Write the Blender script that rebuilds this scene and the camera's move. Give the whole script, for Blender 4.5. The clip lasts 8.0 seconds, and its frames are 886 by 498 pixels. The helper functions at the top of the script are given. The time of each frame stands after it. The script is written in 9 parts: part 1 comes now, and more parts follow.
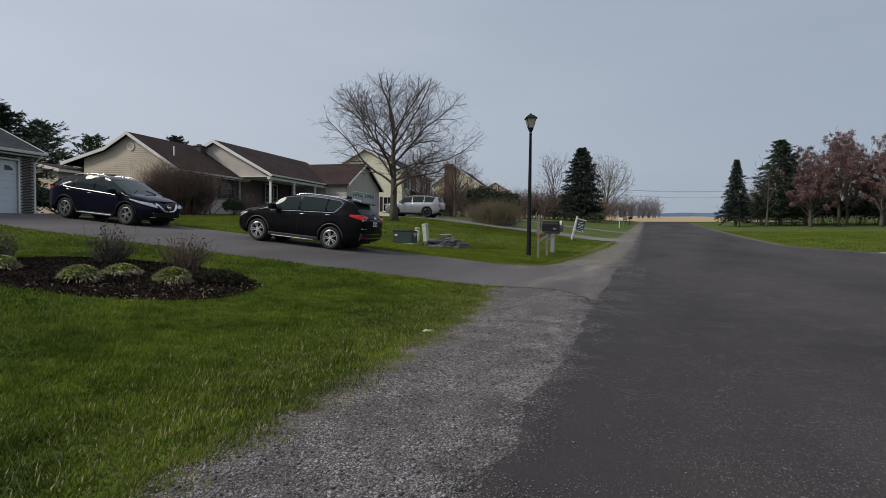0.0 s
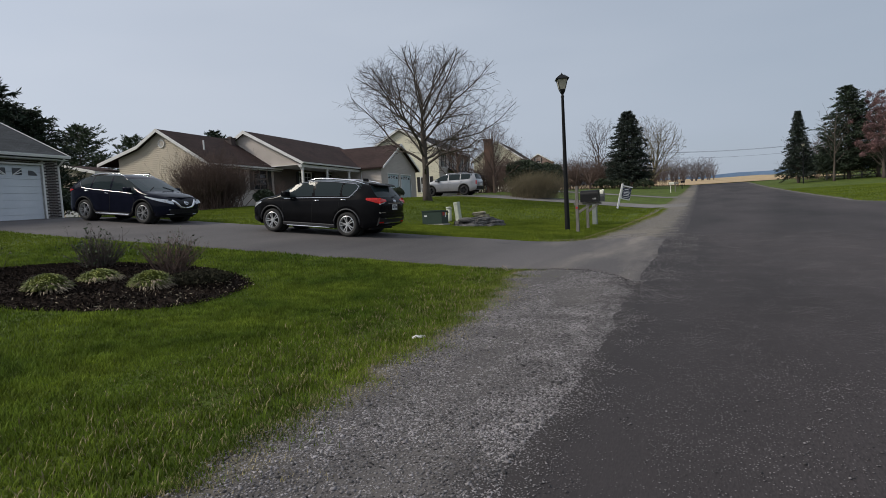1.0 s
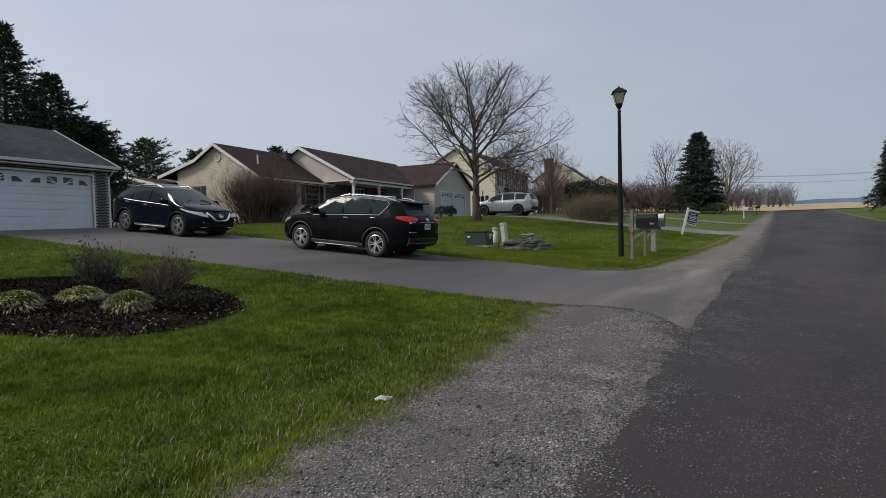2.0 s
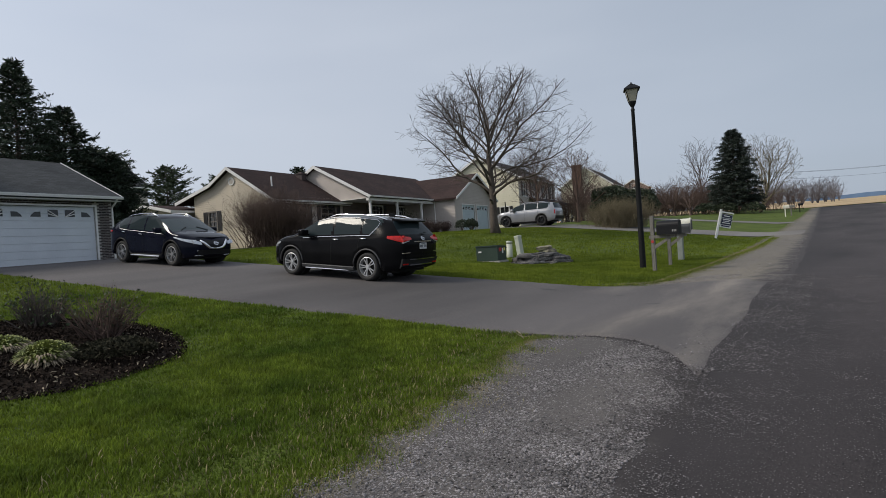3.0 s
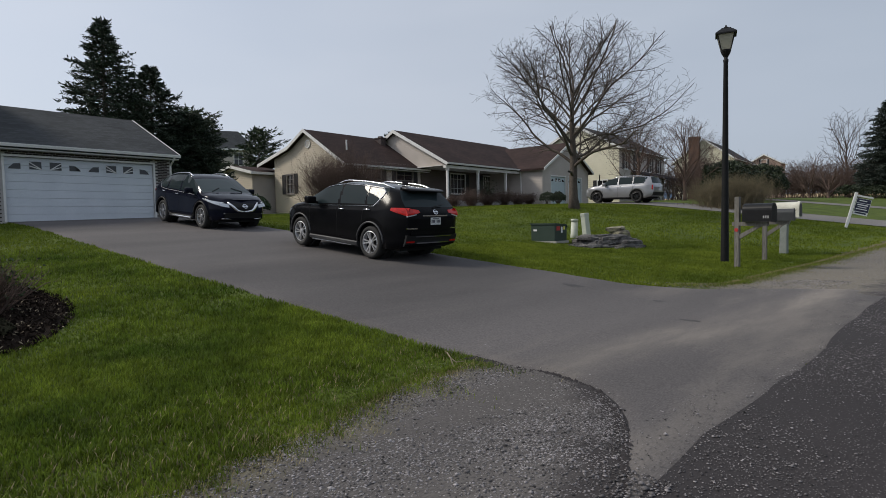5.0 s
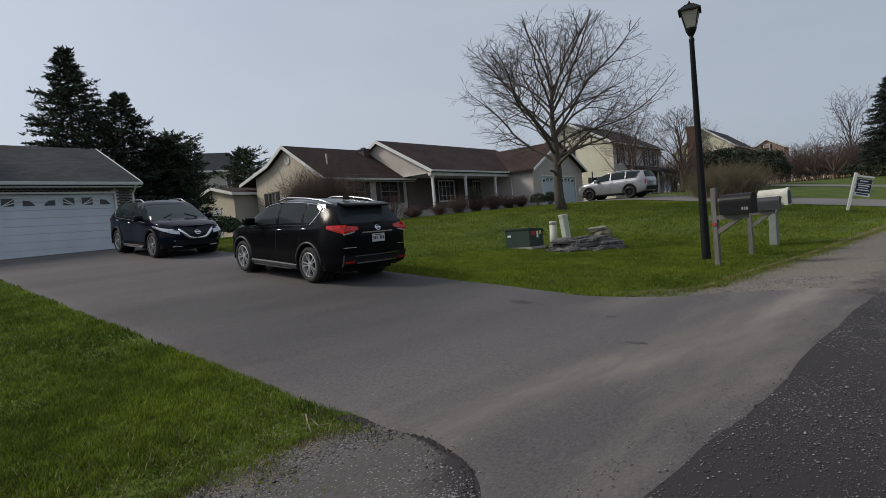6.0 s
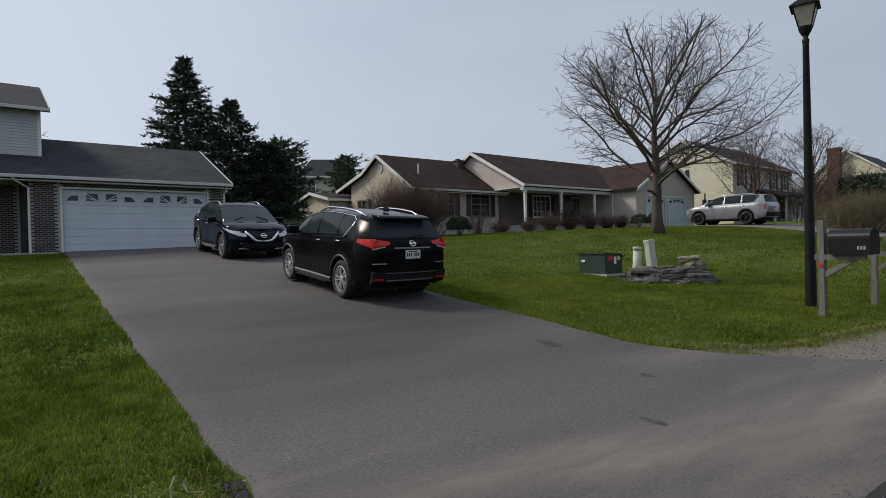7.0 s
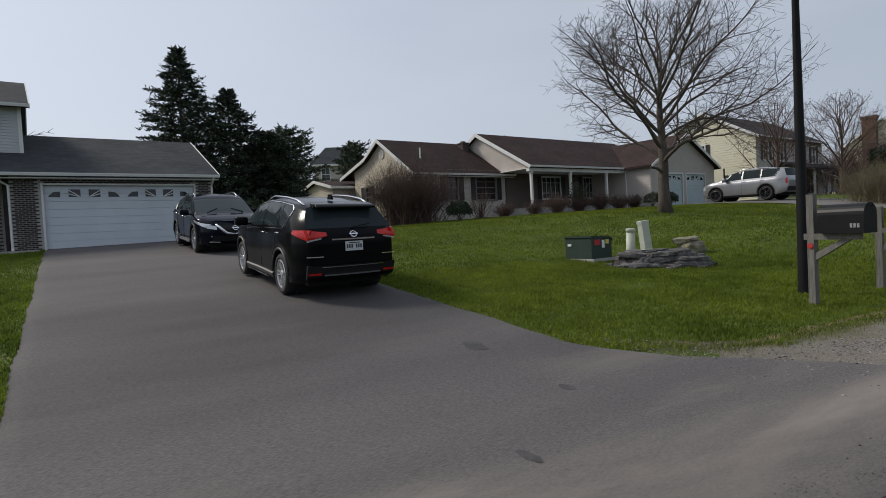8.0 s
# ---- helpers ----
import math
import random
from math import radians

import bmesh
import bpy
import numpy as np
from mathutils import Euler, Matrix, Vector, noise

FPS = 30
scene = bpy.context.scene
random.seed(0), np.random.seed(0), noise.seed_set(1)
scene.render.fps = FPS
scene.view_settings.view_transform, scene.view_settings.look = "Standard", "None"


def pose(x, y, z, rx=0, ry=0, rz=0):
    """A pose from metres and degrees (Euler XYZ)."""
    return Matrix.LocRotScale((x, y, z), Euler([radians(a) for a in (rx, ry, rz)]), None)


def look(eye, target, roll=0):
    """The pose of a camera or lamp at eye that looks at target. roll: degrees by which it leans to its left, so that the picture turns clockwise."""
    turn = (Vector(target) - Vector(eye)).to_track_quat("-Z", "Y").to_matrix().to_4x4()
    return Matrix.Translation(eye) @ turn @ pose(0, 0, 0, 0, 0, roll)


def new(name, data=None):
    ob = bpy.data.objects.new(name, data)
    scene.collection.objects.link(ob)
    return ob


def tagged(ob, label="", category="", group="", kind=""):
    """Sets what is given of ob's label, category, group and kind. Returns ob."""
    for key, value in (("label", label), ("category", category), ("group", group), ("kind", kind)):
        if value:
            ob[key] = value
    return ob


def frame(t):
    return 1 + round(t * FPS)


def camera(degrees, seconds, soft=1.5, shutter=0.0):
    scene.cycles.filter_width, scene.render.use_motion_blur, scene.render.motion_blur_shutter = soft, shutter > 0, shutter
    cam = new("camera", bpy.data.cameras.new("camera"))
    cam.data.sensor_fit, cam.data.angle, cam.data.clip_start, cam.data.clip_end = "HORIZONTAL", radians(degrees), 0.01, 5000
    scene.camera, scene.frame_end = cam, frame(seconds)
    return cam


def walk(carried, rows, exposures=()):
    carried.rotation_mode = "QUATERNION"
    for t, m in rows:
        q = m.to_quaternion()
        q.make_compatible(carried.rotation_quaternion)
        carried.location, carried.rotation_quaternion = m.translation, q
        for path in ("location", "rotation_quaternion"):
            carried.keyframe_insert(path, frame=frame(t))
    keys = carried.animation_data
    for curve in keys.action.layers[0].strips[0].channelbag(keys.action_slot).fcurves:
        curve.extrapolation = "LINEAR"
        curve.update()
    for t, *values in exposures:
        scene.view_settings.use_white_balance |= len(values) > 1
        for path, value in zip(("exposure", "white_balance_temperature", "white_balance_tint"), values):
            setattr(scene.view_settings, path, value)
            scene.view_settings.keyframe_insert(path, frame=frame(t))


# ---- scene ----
cam = camera(75.9, 8.0, 0.9)
PATH = [
    (0, (0.613, 0.15, 1.474), (-0.073, 2.027, 1.404), 0.6),
    (0.5, (0.658, 0.939, 1.484), (-0.058, 2.806, 1.416), -1.4),
    (1, (0.685, 1.796, 1.483), (-0.158, 3.604, 1.34), -3.1),
    (1.5, (0.704, 2.579, 1.519), (-0.168, 4.378, 1.45), -3.4),
    (1.7, (0.702, 2.884, 1.497), (-0.268, 4.632, 1.447), -1.3),
    (2.8, (0.82, 4.695, 1.603), (-0.311, 6.339, 1.47), -4.12),
    (3, (0.844, 5.007, 1.616), (-0.286, 6.657, 1.597), -4.0),
    (3.1, (0.854, 5.156, 1.619), (-0.235, 6.833, 1.576), -4.9),
    (3.5, (0.893, 5.735, 1.63), (-0.401, 7.26, 1.596), -2.8),
    (4, (0.969, 6.584, 1.641), (-0.125, 8.258, 1.609), -3.6),
    (4.2, (0.994, 6.916, 1.643), (-0.267, 8.466, 1.544), -4.26),
    (5.3, (1.137, 8.75, 1.662), (-0.302, 10.135, 1.553), -1.5),
    (5.5, (1.171, 9.136, 1.693), (-0.24, 10.546, 1.554), -4.0),
    (6, (1.148, 9.939, 1.711), (-0.298, 11.318, 1.629), -5.0),
    (6.5, (1.126, 10.812, 1.74), (-0.43, 12.067, 1.682), -4.1),
    (6.8, (1.111, 11.315, 1.756), (-0.515, 12.478, 1.699), -3.06),
    (7, (1.104, 11.642, 1.764), (-0.575, 12.729, 1.747), -1.5),
    (7.5, (1.098, 12.483, 1.773), (-0.61, 13.524, 1.744), -1.6),
    (8, (1.045, 13.332, 1.774), (-0.685, 14.333, 1.707), -3.1),
]
walk(cam, [(t, look(eye, target, roll)) for t, eye, target, roll in PATH],
     [(0, -0.02), (0.5, -0.02), (1.0, 0.07), (1.5, 0.0), (3.0, 0.11), (3.5, 0.04), (4.0, 0.08), (5.5, 0.06), (6.0, -0.08), (6.5, -0.01), (7.0, -0.02), (7.5, -0.07), (8.0, 0.02)])

# ---- world, sun ----
SUN_EL, SUN_AZ = 40.0, 233.0        # elevation; compass bearing with +y as north
w = bpy.data.worlds.new("sky")
scene.world = w
w.use_nodes = True
wn, wl = w.node_tree.nodes, w.node_tree.links
wn.clear()
w_out = wn.new("ShaderNodeOutputWorld")
w_bg = wn.new("ShaderNodeBackground")
w_sky = wn.new("ShaderNodeTexSky")
w_sky.sky_type, w_sky.sun_disc = "NISHITA", False
w_sky.sun_elevation, w_sky.sun_rotation = radians(SUN_EL), radians(SUN_AZ)
w_sky.air_density, w_sky.dust_density, w_sky.ozone_density = 1.0, 2.5, 1.5
w_tc = wn.new("ShaderNodeTexCoord")
w_map = wn.new("ShaderNodeMapping")
w_map.inputs["Scale"].default_value = (1.0, 1.0, 4.0)
w_noise = wn.new("ShaderNodeTexNoise")
w_noise.inputs["Scale"].default_value, w_noise.inputs["Detail"].default_value = 1.6, 3.0
w_ramp = wn.new("ShaderNodeMapRange")
w_ramp.inputs["From Min"].default_value, w_ramp.inputs["From Max"].default_value = 0.3, 0.75
w_ramp.inputs["To Min"].default_value, w_ramp.inputs["To Max"].default_value = 0.76, 0.95
w_mix = wn.new("ShaderNodeMix")
w_mix.data_type = "RGBA"
VEIL = (5.45, 5.95, 6.85, 1.0)          # thin high cloud in front of the blue
VEIL_FAR = (5.05, 5.9, 7.15, 1.0)
wl.new(w_tc.outputs["Generated"], w_map.inputs["Vector"])
wl.new(w_map.outputs["Vector"], w_noise.inputs["Vector"])
wl.new(w_noise.outputs["Fac"], w_ramp.inputs["Value"])
wl.new(w_ramp.outputs["Result"], w_mix.inputs["Factor"])
wl.new(w_sky.outputs["Color"], w_mix.inputs["A"])
w_veil = wn.new("ShaderNodeMix")        # the veil is bluer away from the sun
w_veil.data_type = "RGBA"
w_veil.inputs["A"].default_value, w_veil.inputs["B"].default_value = VEIL_FAR, VEIL
wl.new(w_veil.outputs["Result"], w_mix.inputs["B"])
# haze scatters more light on the sun's side of the sky
w_dot = wn.new("ShaderNodeVectorMath")
w_dot.operation = "DOT_PRODUCT"
w_dot.inputs[1].default_value = (math.sin(radians(SUN_AZ)), math.cos(radians(SUN_AZ)), 0.15)
w_nrm = wn.new("ShaderNodeVectorMath")
w_nrm.operation = "NORMALIZE"
w_glow = wn.new("ShaderNodeMapRange")
w_glow.inputs["From Min"].default_value, w_glow.inputs["From Max"].default_value = -1.0, 1.0
w_glow.inputs["To Min"].default_value, w_glow.inputs["To Max"].default_value = 0.80, 1.38
w_scale = wn.new("ShaderNodeVectorMath")
w_scale.operation = "SCALE"
wl.new(w_tc.outputs["Generated"], w_nrm.inputs[0])
wl.new(w_nrm.outputs["Vector"], w_dot.inputs[0])
wl.new(w_dot.outputs["Value"], w_glow.inputs["Value"])
w_side = wn.new("ShaderNodeMapRange")
w_side.inputs["From Min"].default_value, w_side.inputs["From Max"].default_value = -0.9, 0.2
wl.new(w_dot.outputs["Value"], w_side.inputs["Value"])
wl.new(w_side.outputs["Result"], w_veil.inputs["Factor"])
wl.new(w_mix.outputs["Result"], w_scale.inputs[0])
wl.new(w_glow.outputs["Result"], w_scale.inputs["Scale"])
wl.new(w_scale.outputs["Vector"], w_bg.inputs["Color"])
w_bg.inputs["Strength"].default_value = 0.085
wl.new(w_bg.outputs["Background"], w_out.inputs["Surface"])

sun = new("sun", bpy.data.lights.new("sun", "SUN"))
sun.data.energy, sun.data.angle, sun.data.color = 2.35, radians(12.0), (1.0, 0.93, 0.82)
az, el = radians(SUN_AZ), radians(SUN_EL)
sun_dir = Vector((math.sin(az) * math.cos(el), math.cos(az) * math.cos(el), math.sin(el)))
sun.matrix_world = look(sun_dir * 100.0, (0, 0, 0))

# ---- materials ----
def mat(name, a, b=None, scale=3.0, rough=0.8, bump=0.0, bscale=60.0, metal=0.0, coat=0.0, fine=0.25, spec=0.5,
        obj=False, stretch=(1, 1, 1), rand=0.0, island=0.0):
    """Two tones by a broad noise, a fine grain over them, a bump of its own size. Sizes are per metre."""
    b = b or tuple(c * 0.8 for c in a)
    m = bpy.data.materials.new(name)
    m.use_nodes = True
    n, l = m.node_tree.nodes, m.node_tree.links
    p = n["Principled BSDF"]
    if obj:
        tc = n.new("ShaderNodeTexCoord")
        src = tc.outputs["Object"]
    else:
        tc = n.new("ShaderNodeNewGeometry")
        src = tc.outputs["Position"]
    mp = n.new("ShaderNodeMapping")
    mp.inputs["Scale"].default_value = stretch
    l.new(src, mp.inputs["Vector"])
    n1, n2 = n.new("ShaderNodeTexNoise"), n.new("ShaderNodeTexNoise")
    n1.inputs["Scale"].default_value, n1.inputs["Detail"].default_value = scale, 5.0
    n2.inputs["Scale"].default_value, n2.inputs["Detail"].default_value = bscale, 3.0
    l.new(mp.outputs["Vector"], n1.inputs["Vector"])
    l.new(mp.outputs["Vector"], n2.inputs["Vector"])
    mr = n.new("ShaderNodeMapRange")
    mr.inputs["From Min"].default_value, mr.inputs["From Max"].default_value = 0.33, 0.67
    l.new(n1.outputs["Fac"], mr.inputs["Value"])
    mx = n.new("ShaderNodeMix")
    mx.data_type = "RGBA"
    mx.inputs["A"].default_value, mx.inputs["B"].default_value = (*a, 1), (*b, 1)
    l.new(mr.outputs["Result"], mx.inputs["Factor"])
    g = n.new("ShaderNodeMapRange")
    g.inputs["From Min"].default_value, g.inputs["From Max"].default_value = 0.3, 0.7
    g.inputs["To Min"].default_value, g.inputs["To Max"].default_value = 1 - fine, 1 + fine
    l.new(n2.outputs["Fac"], g.inputs["Value"])
    hsv = n.new("ShaderNodeHueSaturation")
    l.new(mx.outputs["Result"], hsv.inputs["Color"])
    val = g.outputs["Result"]
    for amount, node, sock in ((rand, "ShaderNodeObjectInfo", "Random"), (island, "ShaderNodeNewGeometry", "Random Per Island")):
        if amount:
            oi = n.new(node)
            r = n.new("ShaderNodeMapRange")
            r.inputs["To Min"].default_value, r.inputs["To Max"].default_value = 1 - amount, 1 + amount
            l.new(oi.outputs[sock], r.inputs["Value"])
            mu = n.new("ShaderNodeMath")
            mu.operation = "MULTIPLY"
            l.new(val, mu.inputs[0])
            l.new(r.outputs["Result"], mu.inputs[1])
            val = mu.outputs["Value"]
    l.new(val, hsv.inputs["Value"])
    l.new(hsv.outputs["Color"], p.inputs["Base Color"])
    p.inputs["Roughness"].default_value = rough
    p.inputs["Metallic"].default_value = metal
    p.inputs["Coat Weight"].default_value = coat
    p.inputs["Coat Roughness"].default_value = 0.04
    p.inputs["Specular IOR Level"].default_value = spec
    if bump:
        bp = n.new("ShaderNodeBump")
        bp.inputs["Strength"].default_value = min(1.0, bump)
        bp.inputs["Distance"].default_value = 0.5 / bscale
        l.new(n2.outputs["Fac"], bp.inputs["Height"])
        l.new(bp.outputs["Normal"], p.inputs["Normal"])
    return m


def shingle(name, a, b):
    """Asphalt shingles: tabs in courses by the height on the slope, streaked with age."""
    m = mat(name, a, b, scale=0.6, rough=0.9, bump=0.5, bscale=220.0, fine=0.25, obj=True, spec=0.15)
    n, l = m.node_tree.nodes, m.node_tree.links
    p = n["Principled BSDF"]
    tc = n.new("ShaderNodeTexCoord")
    sep, com = n.new("ShaderNodeSeparateXYZ"), n.new("ShaderNodeCombineXYZ")
    l.new(tc.outputs["Object"], sep.inputs["Vector"])
    along, up = n.new("ShaderNodeMath"), n.new("ShaderNodeMath")
    along.operation = "ADD"
    l.new(sep.outputs["Y"], along.inputs[0])
    l.new(sep.outputs["X"], along.inputs[1])
    up.operation, up.inputs[1].default_value = "MULTIPLY", 2.1
    l.new(sep.outputs["Z"], up.inputs[0])
    l.new(along.outputs["Value"], com.inputs["X"])
    l.new(up.outputs["Value"], com.inputs["Y"])
    br = n.new("ShaderNodeTexBrick")
    br.inputs["Scale"].default_value = 1.0
    br.inputs["Brick Width"].default_value, br.inputs["Row Height"].default_value = 0.3, 0.14
    br.inputs["Mortar Size"].default_value, br.inputs["Bias"].default_value = 0.006, 0.0
    br.inputs["Color1"].default_value, br.inputs["Color2"].default_value = (0.78, 0.78, 0.78, 1), (1.18, 1.18, 1.18, 1)
    br.inputs["Mortar"].default_value = (0.45, 0.45, 0.45, 1)
    l.new(com.outputs["Vector"], br.inputs["Vector"])
    mx = n.new("ShaderNodeMix")
    mx.data_type, mx.blend_type = "RGBA", "MULTIPLY"
    mx.inputs["Factor"].default_value = 0.85
    old = p.inputs["Base Color"].links[0].from_socket
    l.new(old, mx.inputs["A"])
    l.new(br.outputs["Color"], mx.inputs["B"])
    l.new(mx.outputs["Result"], p.inputs["Base Color"])
    return m


def glassy(name, tint, rough=0.03, spec=0.6):
    m = bpy.data.materials.new(name)
    m.use_nodes = True
    p = m.node_tree.nodes["Principled BSDF"]
    p.inputs["Base Color"].default_value = (*tint, 1)
    p.inputs["Roughness"].default_value = rough
    p.inputs["Specular IOR Level"].default_value = spec
    return m


def leafy(m, share=0.35):
    """Lets some light through thin leaves."""
    n, l = m.node_tree.nodes, m.node_tree.links
    p = n["Principled BSDF"]
    tr, mx = n.new("ShaderNodeBsdfTranslucent"), n.new("ShaderNodeMixShader")
    l.new(p.inputs["Base Color"].links[0].from_socket, tr.inputs["Color"])
    mx.inputs["Fac"].default_value = share
    l.new(p.outputs["BSDF"], mx.inputs[1])
    l.new(tr.outputs["BSDF"], mx.inputs[2])
    l.new(mx.outputs["Shader"], n["Material Output"].inputs["Surface"])
    return m


def asphalt(name, a, b, fleck, amount, fleck_scale, dust=None, bump=0.7, bare=0.35):
    """Worn asphalt: broad worn lanes along y, fine grain, pale chips."""
    m = mat(name, a, b, scale=0.35, rough=0.88, bump=bump, bscale=90.0, fine=0.3, stretch=(1, 0.3, 1), spec=0.35)
    n, l = m.node_tree.nodes, m.node_tree.links
    p = n["Principled BSDF"]
    geo = n.new("ShaderNodeNewGeometry")
    vo = n.new("ShaderNodeTexVoronoi")
    vo.inputs["Scale"].default_value = fleck_scale
    l.new(geo.outputs["Position"], vo.inputs["Vector"])
    big = n.new("ShaderNodeTexNoise")
    big.inputs["Scale"].default_value, big.inputs["Detail"].default_value = 1.1, 5.0
    l.new(geo.outputs["Position"], big.inputs["Vector"])
    near = n.new("ShaderNodeMapRange")
    near.inputs["From Min"].default_value, near.inputs["From Max"].default_value = 0.12, 0.3
    near.inputs["To Min"].default_value, near.inputs["To Max"].default_value = 1.0, 0.0
    l.new(vo.outputs["Distance"], near.inputs["Value"])
    pick = n.new("ShaderNodeSeparateColor")
    l.new(vo.outputs["Color"], pick.inputs["Color"])
    thr = n.new("ShaderNodeMapRange")
    thr.inputs["From Min"].default_value, thr.inputs["From Max"].default_value = bare, 0.7
    thr.inputs["To Min"].default_value, thr.inputs["To Max"].default_value = 0.0, amount
    l.new(big.outputs["Fac"], thr.inputs["Value"])
    less = n.new("ShaderNodeMath")
    less.operation = "LESS_THAN"
    l.new(pick.outputs["Red"], less.inputs[0])
    l.new(thr.outputs["Result"], less.inputs[1])
    f = n.new("ShaderNodeMath")
    f.operation = "MULTIPLY"
    l.new(less.outputs["Value"], f.inputs[0])
    l.new(near.outputs["Result"], f.inputs[1])
    mx = n.new("ShaderNodeMix")
    mx.data_type = "RGBA"
    old = p.inputs["Base Color"].links[0].from_socket
    l.new(f.outputs["Value"], mx.inputs["Factor"])
    l.new(old, mx.inputs["A"])
    mx.inputs["B"].default_value = (*fleck, 1)
    l.new(mx.outputs["Result"], p.inputs["Base Color"])
    if dust:      # dusty sweeps tracked in from the road's edge
        mp = n.new("ShaderNodeMapping")
        mp.inputs["Rotation"].default_value = (0, 0, radians(-35))
        mp.inputs["Scale"].default_value = (0.9, 0.22, 1)
        nz = n.new("ShaderNodeTexNoise")
        nz.inputs["Scale"].default_value, nz.inputs["Detail"].default_value, nz.inputs["Roughness"].default_value = 1.0, 6.0, 0.62
        l.new(geo.outputs["Position"], mp.inputs["Vector"])
        l.new(mp.outputs["Vector"], nz.inputs["Vector"])
        cut = n.new("ShaderNodeMapRange")
        cut.inputs["From Min"].default_value, cut.inputs["From Max"].default_value = 0.50, 0.72
        cut.inputs["To Max"].default_value = 0.6
        l.new(nz.outputs["Fac"], cut.inputs["Value"])
        sep = n.new("ShaderNodeSeparateXYZ")
        l.new(geo.outputs["Position"], sep.inputs["Vector"])
        near_road = n.new("ShaderNodeMapRange")
        near_road.inputs["From Min"].default_value, near_road.inputs["From Max"].default_value = -6.0, -1.5
        near_road.inputs["To Min"].default_value = 0.12
        l.new(sep.outputs["X"], near_road.inputs["Value"])
        mu = n.new("ShaderNodeMath")
        mu.operation = "MULTIPLY"
        l.new(cut.outputs["Result"], mu.inputs[0])
        l.new(near_road.outputs["Result"], mu.inputs[1])
        m2 = n.new("ShaderNodeMix")
        m2.data_type = "RGBA"
        track = n.new("ShaderNodeVectorMath")      # the dusty line that tyres leave along the driveway's mouth
        track.operation = "DOT_PRODUCT"
        track.inputs[1].default_value = (1.0, -0.16, 0.0)
        l.new(geo.outputs["Position"], track.inputs[0])
        off = n.new("ShaderNodeMath")
        off.operation = "ADD"
        off.inputs[1].default_value = 4.05
        l.new(track.outputs["Value"], off.inputs[0])
        far = n.new("ShaderNodeMath")
        far.operation = "ABSOLUTE"
        l.new(off.outputs["Value"], far.inputs[0])
        band = n.new("ShaderNodeMapRange")
        band.interpolation_type = "SMOOTHSTEP"
        band.inputs["From Min"].default_value, band.inputs["From Max"].default_value = 0.05, 0.6
        band.inputs["To Min"].default_value, band.inputs["To Max"].default_value = 1.0, 0.0
        l.new(far.outputs["Value"], band.inputs["Value"])
        worn = n.new("ShaderNodeMapRange")
        worn.inputs["From Min"].default_value, worn.inputs["From Max"].default_value = 0.36, 0.64
        worn.inputs["To Max"].default_value = 0.8
        l.new(nz.outputs["Fac"], worn.inputs["Value"])
        swept = n.new("ShaderNodeMath")
        swept.operation = "MULTIPLY_ADD"
        l.new(band.outputs["Result"], swept.inputs[0])
        l.new(worn.outputs["Result"], swept.inputs[1])
        l.new(mu.outputs["Value"], swept.inputs[2])
        l.new(swept.outputs["Value"], m2.inputs["Factor"])
        l.new(mx.outputs["Result"], m2.inputs["A"])
        m2.inputs["B"].default_value = (*dust, 1)
        l.new(m2.outputs["Result"], p.inputs["Base Color"])
    return m


def edged(m, left, right, a, b, rag=0.75):
    """Frays a strip into other ground towards both its edges, by its own breadth and a ragged noise."""
    n, l = m.node_tree.nodes, m.node_tree.links
    p = n["Principled BSDF"]
    at_ = n.new("ShaderNodeAttribute")
    at_.attribute_name = "across"
    geo = n.new("ShaderNodeNewGeometry")
    nz = n.new("ShaderNodeTexNoise")
    nz.inputs["Scale"].default_value, nz.inputs["Detail"].default_value, nz.inputs["Roughness"].default_value = 2.2, 7.0, 0.68
    l.new(geo.outputs["Position"], nz.inputs["Vector"])
    add = n.new("ShaderNodeMath")
    add.operation, add.inputs[1].default_value = "MULTIPLY_ADD", rag
    l.new(nz.outputs["Fac"], add.inputs[0])
    l.new(at_.outputs["Fac"], add.inputs[2])
    src = p.inputs["Base Color"].links[0].from_socket
    for colour, lo, hi in ((left, a + rag / 2 + 0.08, a + rag / 2 - 0.08), (right, b + rag / 2 - 0.08, b + rag / 2 + 0.08)):
        r = n.new("ShaderNodeMapRange")
        r.inputs["From Min"].default_value, r.inputs["From Max"].default_value = lo, hi
        l.new(add.outputs["Value"], r.inputs["Value"])
        mx = n.new("ShaderNodeMix")
        mx.data_type = "RGBA"
        l.new(r.outputs["Result"], mx.inputs["Factor"])
        l.new(src, mx.inputs["A"])
        mx.inputs["B"].default_value = (*colour, 1)
        src = mx.outputs["Result"]
    l.new(src, p.inputs["Base Color"])
    return m


M_LAWN = mat("lawn_grass", (0.092, 0.124, 0.018), (0.048, 0.072, 0.010), scale=0.7, rough=0.9, bump=1.0, bscale=28.0, fine=0.45, spec=0.2)
M_BLADE = leafy(mat("grass_blades", (0.165, 0.217, 0.026), (0.066, 0.107, 0.014), scale=0.8, rough=0.65, fine=0.35, bscale=4.0, island=0.4, spec=0.1))
M_BLADEF = leafy(mat("far_grass_blades", (0.172, 0.215, 0.026), (0.092, 0.128, 0.016), scale=0.5, rough=0.7, fine=0.2, bscale=3.0, island=0.12, spec=0.1))
M_CHIPS = mat("asphalt_chips", (0.19, 0.176, 0.178), (0.065, 0.06, 0.061), rough=0.85, island=0.8, bscale=80, fine=0.25)
M_DRY = mat("dry_grass", (0.30, 0.25, 0.13), (0.2, 0.17, 0.08), rough=0.9, island=0.3)
